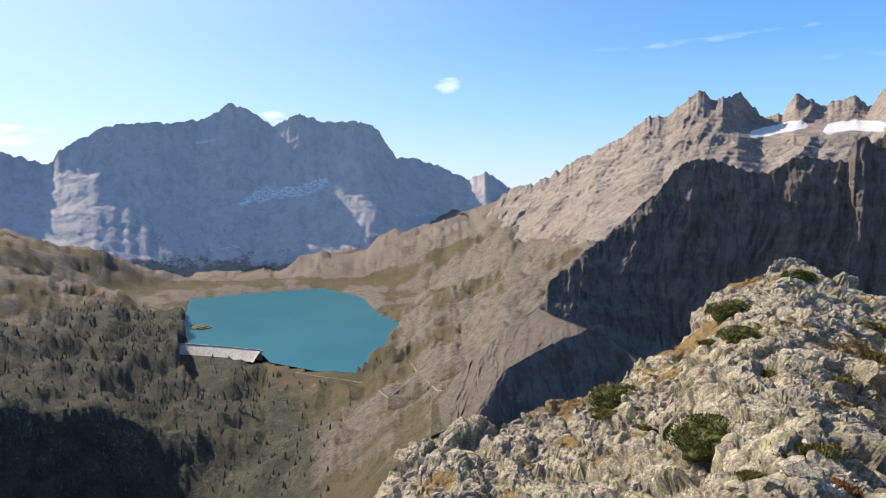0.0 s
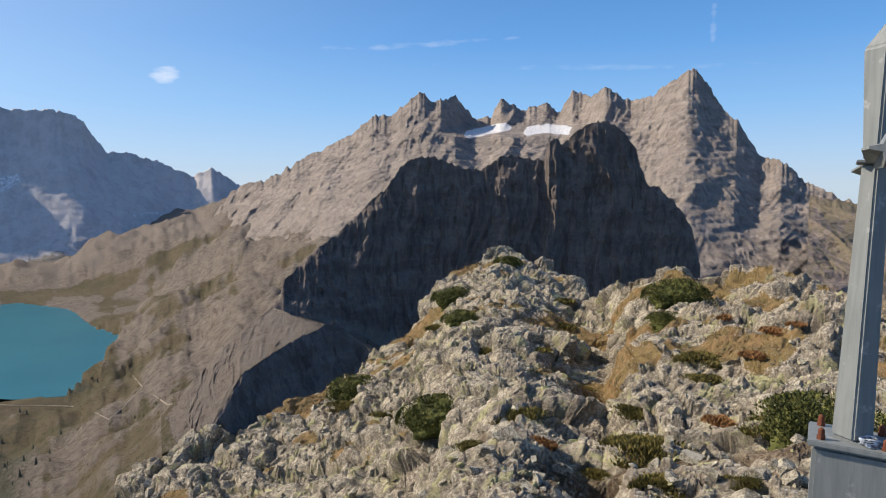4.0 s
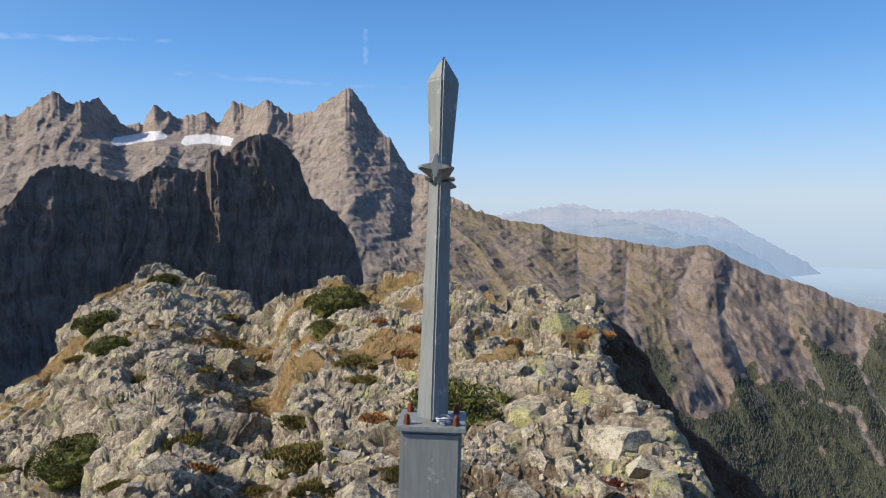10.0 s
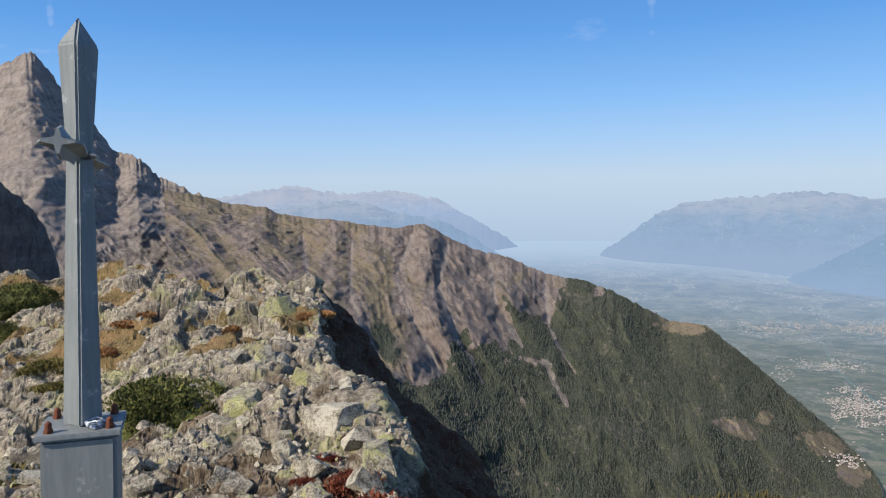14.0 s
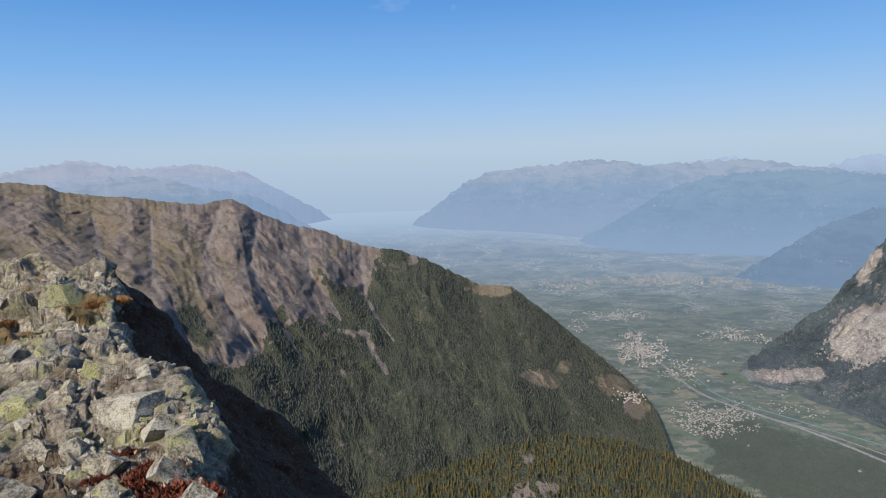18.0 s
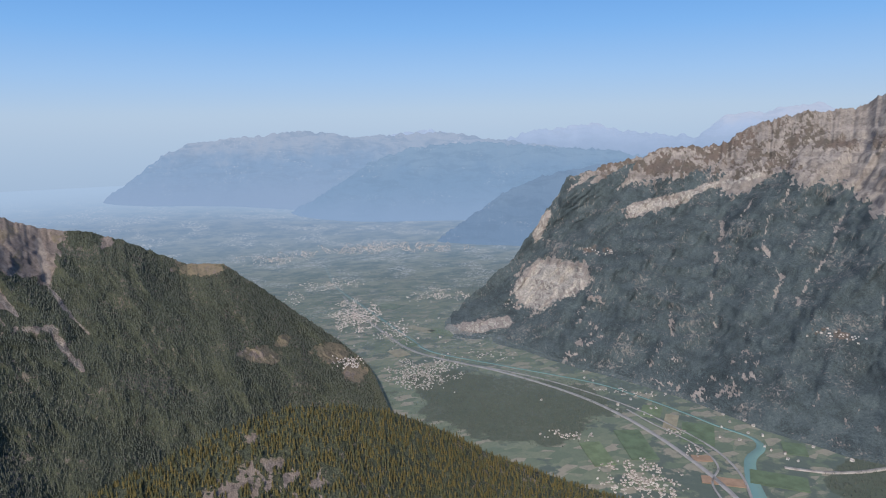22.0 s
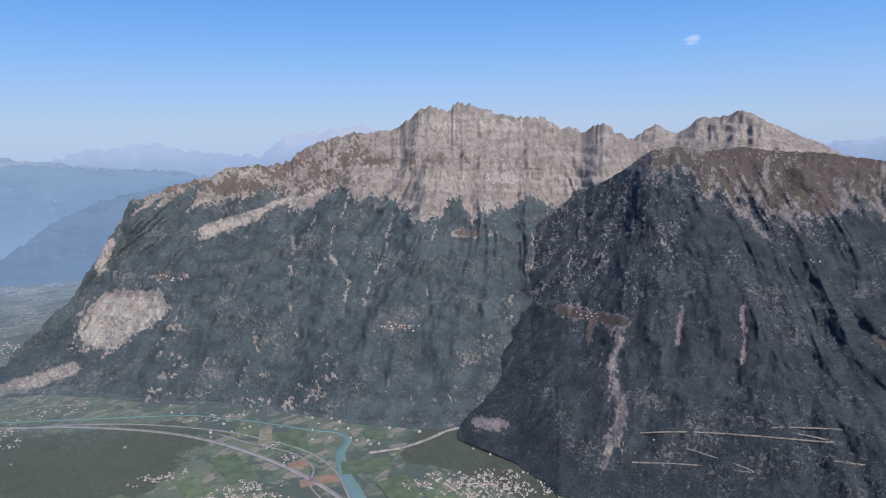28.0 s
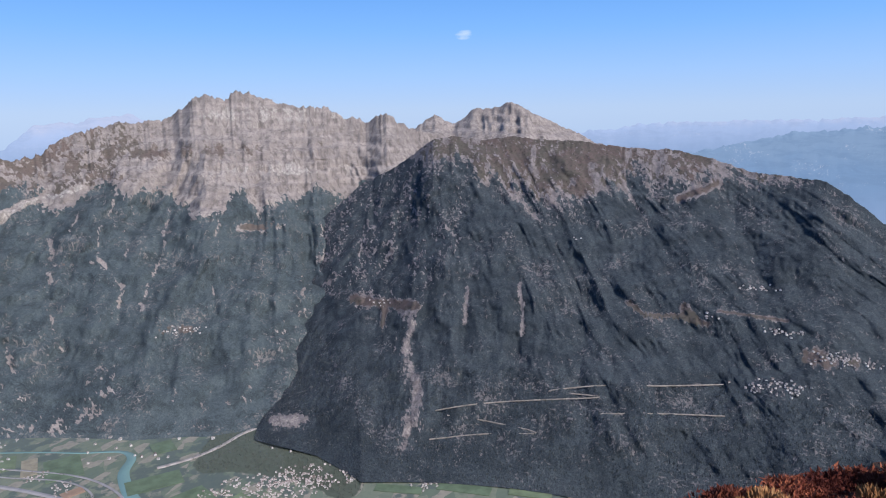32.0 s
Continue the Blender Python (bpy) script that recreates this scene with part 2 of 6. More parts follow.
def vnoise(x, y, z=0.0, seed=1):
    """Smooth noise, 0 to 1, on numpy arrays."""
    x, y, z = np.broadcast_arrays(np.asarray(x, float), np.asarray(y, float), np.asarray(z, float))
    i, j, k = (np.floor(a).astype(np.int64) for a in (x, y, z))
    u, v, w = x - i, y - j, z - k
    u, v, w = u * u * (3 - 2 * u), v * v * (3 - 2 * v), w * w * (3 - 2 * w)
    flat = not np.any(w)
    def layer(kk):
        a = hashed(i, j, kk, seed) * (1 - u) + hashed(i + 1, j, kk, seed) * u
        b = hashed(i, j + 1, kk, seed) * (1 - u) + hashed(i + 1, j + 1, kk, seed) * u
        return a * (1 - v) + b * v
    lo = layer(k)
    return lo if flat else lo * (1 - w) + layer(k + 1) * w


def fbm(x, y, z=0.0, octaves=5, seed=1, gain=0.5):
    s, a, n = 0.0, 1.0, 0.0
    for o in range(octaves):
        s = s + a * (vnoise(x * 2 ** o, y * 2 ** o, z * 2 ** o, seed + o * 17) - 0.5)
        n, a = n + a, a * gain
    return s / n * 2


def ridged(x, y, z=0.0, octaves=5, seed=1, gain=0.55):
    s, a, n = 0.0, 1.0, 0.0
    for o in range(octaves):
        s = s + a * (1 - np.abs(2 * vnoise(x * 2 ** o, y * 2 ** o, z * 2 ** o, seed + o * 17) - 1))
        n, a = n + a, a * gain
    return s / n


def facets(p, size, seed, tilt=0.9):
    """Broken rock: each cell in space has a level and a lean of its own. Returns the relief, -1 to 1, and how deep in a joint a point lies, 0 to 1."""
    q = p / size
    base = np.floor(q).astype(np.int64)
    d1, d2 = np.full(len(q), 9.0), np.full(len(q), 9.0)
    lift, other = np.zeros(len(q)), np.zeros(len(q))
    for a in (-1, 0, 1):
        for b in (-1, 0, 1):
            for c in (-1, 0, 1):
                i, j, k = base[:, 0] + a, base[:, 1] + b, base[:, 2] + c
                r = [hashed(i, j, k, seed + n) for n in range(5)]
                off = np.stack([q[:, 0] - i - r[0], q[:, 1] - j - r[1], q[:, 2] - k - r[2]], -1)
                d = np.sqrt((off ** 2).sum(-1))
                turn = r[4] * math.tau
                own = (r[3] - 0.5) * 1.1 + tilt * (off[:, 0] * np.cos(turn) + off[:, 1] * np.sin(turn) + off[:, 2] * (r[0] - 0.5) * 2)
                first, second = d < d1, (d >= d1) & (d < d2)
                other = np.where(first, lift, np.where(second, own, other))
                d2 = np.where(first, d1, np.where(second, d, d2))
                lift, d1 = np.where(first, own, lift), np.where(first, d, d1)
    edge = np.clip(0.5 + (d2 - d1) / 0.36, 0, 1)
    return np.clip(lift * edge + other * (1 - edge), -1, 1), np.clip(1 - (d2 - d1) / 0.12, 0, 1)


def step(v, lo, hi):
    t = np.clip((v - lo) / (hi - lo if np.all(hi != lo) else 1e-6), 0, 1)
    return t * t * (3 - 2 * t)


def sheet(name, P, material, fields=None, wrap=False, smooth=True):
    """A mesh object from a grid of points P[rows, columns, 3], with named float fields on its points."""
    nu, nv = P.shape[:2]
    idx = np.arange(nu * nv).reshape(nu, nv)
    if wrap:
        idx = np.concatenate([idx, idx[:1]], 0)
    quads = np.stack([idx[:-1, :-1], idx[1:, :-1], idx[1:, 1:], idx[:-1, 1:]], -1).reshape(-1, 4)
    me = bpy.data.meshes.new(name)
    me.vertices.add(nu * nv)
    me.vertices.foreach_set("co", P.reshape(-1).astype(np.float32))
    me.loops.add(quads.size)
    me.loops.foreach_set("vertex_index", quads.reshape(-1).astype(np.int32))
    me.polygons.add(len(quads))
    me.polygons.foreach_set("loop_start", np.arange(0, quads.size, 4, dtype=np.int32))
    me.update(calc_edges=True)
    me.polygons.foreach_set("use_smooth", np.full(len(quads), smooth))
    for key, v in (fields or {}).items():
        me.attributes.new(key, "FLOAT", "POINT").data.foreach_set("value", np.broadcast_to(v, (nu, nv)).reshape(-1).astype(np.float32))
    me.materials.append(material)
    return new(name, me)


SHEETS = {}


def patch(A, el, az, h, w, d, lean=0.0):
    """1 inside an oval at that bearing and height angle, w by d degrees half across, fading out."""
    u, v = A - az, el - h
    return np.clip(1.5 - np.hypot((u - v * lean) / w, v / d), 0, 1)


def polar(az, el, d):
    """Points at a bearing (degrees clockwise from +y), an angle of height seen from the standing point, and a level distance."""
    a = np.radians(az)
    return np.stack(np.broadcast_arrays(d * np.sin(a), d * np.cos(a), EYE_Z + d * np.tan(np.radians(el))), -1)


def seam(A, el, line, w, ragged=0.0):
    """1 along a broken line of (bearing, height angle), fading out w degrees to each side."""
    best = np.full(A.shape, 1e9)
    for (ax, ay), (bx, by) in zip(line, line[1:]):
        t = np.clip(((A - ax) * (bx - ax) + (el - ay) * (by - ay)) / ((bx - ax) ** 2 + (by - ay) ** 2), 0, 1)
        best = np.minimum(best, np.hypot(A - ax - t * (bx - ax), el - ay - t * (by - ay)))
    return np.clip(1 - (best + ragged * w) / w, 0, 1)


def massif(name, material, ridge, foot, nu, nv, back=500.0, power=0.75, jag=0.12, spread=3.0, fade=7.0, gully=30.0, wide=3.0, relief=25.0, rock=60.0, fine=0.0, fan=None, terrace=0.0, ledge=0.45, slant=0.0, flute=0.0, wall=0.75, seams=(), benches=(), seed=1, cover=None, smooth=True):
    """A mountain between a crest and a foot, both as rows of (bearing, height angle, distance); its far side falls away behind the crest.
    gully: metres of the runnels, wide: their degrees; fine: metres of the small ribs; fan: where the ribs spread from; relief: metres of the knolls; rock: metres of their width; terrace: metres between ledges."""
    r, f = np.array(ridge, float), np.array(foot, float)
    az = np.linspace(r[0, 0], r[-1, 0], nu)
    j = fbm(az * 2.6, az * 0 + 0.5, 0, 5, seed + 90, 0.62) * jag * 0.5 + (ridged(az * 1.4, az * 0 + 3.5, 0, 4, seed + 94, 0.6) - 0.62) * jag * 1.3
    rel, rd = np.interp(az, r[:, 0], r[:, 1]) + j, np.interp(az, r[:, 0], r[:, 2])
    fel, fd = np.interp(az, f[:, 0], f[:, 1]), np.interp(az, f[:, 0], f[:, 2])
    nb = 10
    t = np.concatenate([np.linspace(-1, 0, nb, endpoint=False), np.linspace(0, 1, nv) ** 1.15])
    A, T = np.meshgrid(az, t, indexing="ij")
    zr, zf = rd * np.tan(np.radians(rel)), fd * np.tan(np.radians(fel))
    # summits and teeth die out below the crest
    half = max(2, int(spread / (az[1] - az[0])))
    bell = np.exp(-np.linspace(-2, 2, 2 * half + 1) ** 2)
    zs = np.convolve(np.pad(zr, half, mode="edge"), bell / bell.sum(), "valid")
    tp = np.clip(T, 0, 1)
    # the way down from crest to foot
    D = rd[:, None] + (fd - rd)[:, None] * tp
    Z = zs[:, None] + (zf - zs)[:, None] * tp ** power + (zr - zs)[:, None] * np.exp(-tp * fade)
    env = np.clip(tp * 22, 0, 1) * np.clip((1 - tp) * 7, 0, 1)
    e0 = np.degrees(np.arctan2(Z, D))
    U = A if fan is None else fan[0] + (A - fan[0]) / (1 + fan[2] * np.clip(fan[1] - e0, -2, 40))
    bend = fbm(U / wide * 0.5, e0 / wide * 0.3, 0, 4, seed + 7)
    g = ridged(U / wide + bend * 1.0 + tp * slant, e0 / wide * 0.35 + bend * 0.5, 0, 4, seed, 0.5)
    g2 = ridged(U / (wide * 0.24) + bend * 2.4 + tp * slant * 4, e0 / wide * 0.9, 0, 4, seed + 51, 0.6)
    x, y = D * np.sin(np.radians(A)), D * np.cos(np.radians(A))
    k = fbm(x / rock, y / rock, Z / rock, 6, seed + 31, 0.6) * 0.6 + (ridged(x / rock / 1.7, y / rock / 1.7, Z / rock / 1.7, 5, seed + 37, 0.6) - 0.6) * 1.3
    env = env * np.clip((rel - fel) / 6, 0.05, 1)[:, None]
    slow = np.clip(tp * 9, 0, 1)
    push = env * (slow * ((g - 0.55) * 2 * gully + k * relief) + (g2 - 0.6) * (fine + flute * step(wall, wall - 0.35, tp)))
    for line, w, deep in seams:
        push = push - env * deep * seam(A, e0, line, w)
    D = D - push
    Z = Z + env * k * relief * 0.35 + (g - 0.5) * env * gully * 0.3
    if terrace:
        q = Z / terrace + fbm(A / 6, tp * 2, 0, 3, seed + 3) * 0.7 + bend * 0.8
        fr = q - np.floor(q)
        Z = Z + env * terrace * ledge * (step(fr, 0.25, 0.75) - fr)
    # the far side
    bk = np.clip(-T, 0, 1)
    D = D + bk * back
    Z = Z - bk * back * 0.75
    el = np.degrees(np.arctan2(Z, D))
    for a0, a1, e0, e1, deep in benches:
        f = 1 + deep * step(el, e0, e1) * step(A, a0, a0 + 2) * step(-A, -a1, 2 - a1)
        D, Z = D * f, Z * f
    P = np.stack([D * np.sin(np.radians(A)), D * np.cos(np.radians(A)), EYE_Z + Z], -1)
    el = np.degrees(np.arctan2(Z, D))
    fields = cover(A, tp, el, g, k, g2, U) if cover else {}
    SHEETS[seed] = (P[:, nb:], {key: v[:, nb:] for key, v in fields.items()})
    for key in ("wood", "turf", "scree", "pale"):
        fields.setdefault(key, np.zeros_like(A))
    return sheet(name, P, material, fields, smooth=smooth)


def on_slope(seed, az, el, lift=1.0):
    """The place on a mountain in a line of sight."""
    P = SHEETS[seed][0]
    a = np.degrees(np.arctan2(P[:, 0, 0], P[:, 0, 1])) % 360
    i = int(np.argmin(np.abs(a - az % 360)))
    up = np.degrees(np.arctan2(P[i, :, 2] - EYE_Z, np.hypot(P[i, :, 0], P[i, :, 1])))
    return Vector(P[i, int(np.argmin(np.abs(up - el)))]) + Vector((0, 0, lift))


def on_plain(az, el, z=None):
    """The place on the valley floor in a line of sight."""
    z = VALLEY_Z + 4 if z is None else z
    d = (EYE_Z - z) / math.tan(radians(-el))
    return Vector((d * math.sin(radians(az)), d * math.cos(radians(az)), z))


def smooth_line(points, n=10):
    """A flowing line through points, with n steps between two of them."""
    p = [points[0]] + list(points) + [points[-1]]
    out = []
    for a, b, c, d in zip(p, p[1:], p[2:], p[3:]):
        for i in range(n):
            t = i / n
            out.append(0.5 * (2 * b + (c - a) * t + (2 * a - 5 * b + 4 * c - d) * t * t + (3 * b - a - 3 * c + d) * t ** 3))
    return out + [points[-1]]


def ribbon(name, points, width, material, edge=0.6, n=10):
    """A road, river or path: a flat strip with sloping rims along a flowing line. width: metres, or one for each point."""
    line = smooth_line(points, n)
    w = [width] * len(line) if isinstance(width, (int, float)) else np.interp(np.linspace(0, len(width) - 1, len(line)), range(len(width)), width)
    rows = []
    for i, p in enumerate(line):
        t = line[min(i + 1, len(line) - 1)] - line[max(i - 1, 0)]
        side = Vector((t.y, -t.x, 0)).normalized() * (w[i] / 2)
        rows.append([p - side * 1.08 - Vector((0, 0, edge * 2)), p - side, p + side, p + side * 1.08 - Vector((0, 0, edge * 2))])
    return sheet(name, np.array([[tuple(v) for v in row] for row in rows]), material)


def part(name, bm, material, parent, label=""):
    """Links a bmesh as one mesh object under a thing or a part."""
    me = bpy.data.meshes.new(name)
    bm.to_mesh(me)
    bm.free()
    me.materials.append(material)
    ob = new(name, me)
    ob.parent = parent
    if label:
        ob["label"] = label
    return ob


def forest(name, source, count, lo, hi, material, seed, where=None, label="", tiers=1, least=0.5):
    """Many small conifers on the wooded parts of a sheet, as one mesh."""
    rng = np.random.default_rng(seed)
    P, fields = SHEETS[source]
    w = fields["wood"][:-1, :-1]
    if where is not None:
        w = np.where(where(P[:-1, :-1]), w, 0)
    area = np.linalg.norm(np.cross(P[1:, :-1] - P[:-1, :-1], P[:-1, 1:] - P[:-1, :-1]), axis=-1)
    weight = (area * np.clip(w - least, 0, 0.25)).reshape(-1)
    pick = rng.choice(weight.size, count, p=weight / weight.sum())
    i, j = np.unravel_index(pick, w.shape)
    u, v = rng.random((2, count, 1))
    base = P[i, j] * (1 - u) * (1 - v) + P[i + 1, j] * u * (1 - v) + P[i, j + 1] * (1 - u) * v + P[i + 1, j + 1] * u * v
    h = rng.uniform(lo, hi, count)
    n = 6
    rings, faces, at = [], [], 0
    for tier in range(tiers):
        low, top, wide = tier / tiers * 0.8, (tier + 1.35) / (tiers + 0.35), 0.19 * (1 - 0.62 * tier / tiers)
        a = np.arange(n) * math.tau / n + tier
        rings.append(np.concatenate([np.stack([np.cos(a) * wide, np.sin(a) * wide, np.full(n, low)], -1), [[0, 0, top]]]))
        faces += [(at + q, at + (q + 1) % n, at + n) for q in range(n)]
        at += n + 1
    shape = np.concatenate(rings)
    spin = rng.uniform(0, math.tau, count)
    fat = rng.uniform(0.8, 1.25, count)
    x = shape[None, :, 0] * np.cos(spin)[:, None] - shape[None, :, 1] * np.sin(spin)[:, None]
    y = shape[None, :, 0] * np.sin(spin)[:, None] + shape[None, :, 1] * np.cos(spin)[:, None]
    jit = rng.uniform(0.8, 1.2, x.shape)
    V = np.stack([x * (h * fat)[:, None] * jit, y * (h * fat)[:, None] * jit, shape[None, :, 2] * h[:, None] - 0.06 * h[:, None]], -1) + base[:, None, :]
    F = (np.array(faces)[None] + (np.arange(count) * at)[:, None, None]).reshape(-1, 3)
    return tagged(triangles(name, V.reshape(-1, 3), F, material), label, "trees", kind="stuff")


def triangles(name, V, F, material):
    me = bpy.data.meshes.new(name)
    me.vertices.add(len(V))
    me.vertices.foreach_set("co", V.reshape(-1).astype(np.float32))
    me.loops.add(F.size)
    me.loops.foreach_set("vertex_index", F.reshape(-1).astype(np.int32))
    me.polygons.add(len(F))
    me.polygons.foreach_set("loop_start", np.arange(0, F.size, 3, dtype=np.int32))
    me.update(calc_edges=True)
    me.polygons.foreach_set("use_smooth", np.zeros(len(F), bool))
    me.materials.append(material)
    return new(name, me)


# ---- the large structure ----
ROCK = dict(rock=(0.205, 0.178, 0.16), rock2=(0.295, 0.258, 0.23))
TURF = dict(grass=(0.17, 0.135, 0.085), grass2=(0.125, 0.11, 0.065))
WOOD = dict(wood=(0.042, 0.046, 0.036), wood2=(0.090, 0.090, 0.064))
m_massif = terrain_material("grey_limestone", 260, **ROCK, **TURF, **WOOD, scree=(0.285, 0.248, 0.218), strata=9, pale=(0.80, 0.82, 0.86))
# base colours lightened to stand in for haze over the west massif
m_shade = terrain_material("hazed_massif_rock", 520, rock=(0.48, 0.46, 0.46), rock2=(0.55, 0.525, 0.52), grass=(0.30, 0.26, 0.21), grass2=(0.25, 0.22, 0.18), **WOOD, scree=(0.44, 0.42, 0.42), pale=(0.75, 0.77, 0.80), relief=0.2, grain=0.45)
# rock colour kept dark and warm to deepen the shaded faces
m_cliff = terrain_material("shade_toned_cliff_rock", 110, rock=(0.13, 0.108, 0.098), rock2=(0.185, 0.158, 0.142), **TURF, **WOOD, scree=(0.24, 0.22, 0.20), strata=5)
m_ridge = terrain_material("brown_ridge", 200, rock=(0.18, 0.15, 0.135), rock2=(0.25, 0.21, 0.185), grass=(0.20, 0.165, 0.12), grass2=(0.16, 0.14, 0.098), wood=(0.045, 0.056, 0.042), wood2=(0.085, 0.092, 0.062), scree=(0.25, 0.22, 0.20), pale=(0.27, 0.24, 0.21))
# haze put into the colours: woods lifted and blued
m_east = terrain_material("hazed_pale_limestone", 190, rock=(0.195, 0.175, 0.165), rock2=(0.30, 0.272, 0.25), grass=(0.145, 0.115, 0.10), grass2=(0.11, 0.10, 0.085), wood=(0.041, 0.057, 0.067), wood2=(0.096, 0.122, 0.128), scree=(0.29, 0.26, 0.24), strata=8, pale=(0.42, 0.395, 0.36))
# darker copy of the east colours, with less haze mixed in
m_right = terrain_material("less_hazed_flank", 170, rock=(0.16, 0.145, 0.145), rock2=(0.24, 0.22, 0.215), grass=(0.105, 0.083, 0.077), grass2=(0.082, 0.078, 0.066), wood=(0.025, 0.035, 0.046), wood2=(0.060, 0.075, 0.083), scree=(0.24, 0.22, 0.21), pale=(0.34, 0.31, 0.285))
m_basin = terrain_material("pasture", 110, rock=(0.15, 0.125, 0.105), rock2=(0.22, 0.19, 0.16), grass=(0.125, 0.101, 0.064), grass2=(0.085, 0.077, 0.044), **WOOD, scree=(0.195, 0.168, 0.146), relief=1.0)

LAKE_Z, VALLEY_Z = -330.0, -600.0
REACH = (60, 150, 400, 700, 880, 1000, 1300, 1700, 2200, 2700, 3300, 4950)
LAKE_SIDE = {
    -180: (-40, -42, -45, -40, -34.2, -31, -24.8, -19.4, -15.2, -12.5, -10.3, -6.9),
    -140: (-40, -42, -45, -40, -34.2, -31, -24.8, -19.4, -15.2, -12.5, -10.3, -6.9),
    -100: (-40, -42, -36, -28, -24.2, -22, -17, -13, -10, -8, -6, -5),
    -60: (-45, -45, -33, -31, -25.5, -16.5, -11, -7, -4.5, -3, -3, -3),
    -34: (-48, -46, -34, -31, -25.5, -15, -11, -7, -4.2, -2.9, -3.3, -3),
    -28: (-48, -46, -35, -32, -26.5, -16, -12.6, -9, -6, -4.3, -4.8, -5),
    -22: (-48, -46, -35, -31, -26.0, -18.4, -14.4, -10.5, -7.6, -6.6, -6.2, -5),
    -15: (-46, -44, -34, -26, -22.2, -20, -16, -11, -8.5, -7, -6, -4),
    -8: (-42, -40, -30, -23, -19.8, -18, -14.3, -11, -8.5, -6.2, -4.5, -2),
    -4: (-38, -36, -25.5, -20, -17.6, -16.2, -13.6, -10.8, -7.6, -5, -3, -1),
    1: (-36, -33, -22, -17, -15.1, -14, -11.5, -8.6, -5.6, -3.4, -1.8, 0),
    6: (-34, -31, -20, -15.5, -12.6, -11, -8.4, -6, -4, -2, 0, 1),
}
VALLEY_SIDE = {
    12: (-34, -31, -22, -13.4, -9.9, -8.4, -6, -4, -2, 0, 2, 2),
    25: (-36, -34, -26, -19, -15.2, -13, -8, -4, -1, 1, 3, 3),
    45: (-38, -36, -30, -24, -20.8, -19, -14, -9, -5, -3, -2, -2),
    58: (-42, -44, -40, -33, -29.2, -27, -22, -17, -12, -8, -6, -5),
    75: (-42, -47, -46, -40, -34.2, -31, -24.8, -19.4, -15.2, -12.5, -10.3, -6.9),
    180: (-40, -42, -45, -40, -34.2, -31, -24.8, -19.4, -15.2, -12.5, -10.3, -6.9),
}
# shore of the lake: bearing and height angle
SHORE = ((-20.8, -8.1), (-16.2, -7.8), (-10.3, -7.4), (-7.1, -8.1), (-5.6, -9.5), (-3.1, -10.5), (-4.7, -11.8), (-5.6, -13.1), (-7.5, -14.3), (-10.8, -14.1), (-14.5, -13.3), (-15.4, -12.4), (-21.0, -11.6), (-21.3, -10.0))
shore = np.array([(math.sin(radians(a)), math.cos(radians(a))) for a, e in SHORE]) * np.array([[(LAKE_Z - EYE_Z) / math.tan(radians(e))] for a, e in SHORE])


def shore_distance(x, y):
    """Metres from the shoreline, negative on the water."""
    best, inside = np.full(x.shape, 1e9), np.zeros(x.shape, bool)
    for (ax, ay), (bx, by) in zip(shore, np.roll(shore, -1, 0)):
        t = np.clip(((x - ax) * (bx - ax) + (y - ay) * (by - ay)) / ((bx - ax) ** 2 + (by - ay) ** 2), 0, 1)
        best = np.minimum(best, np.hypot(x - ax - t * (bx - ax), y - ay - t * (by - ay)))
        inside ^= ((ay > y) != (by > y)) & (x < (bx - ax) * (y - ay) / (by - ay + 1e-9) + ax)
    return np.where(inside, -best, best)


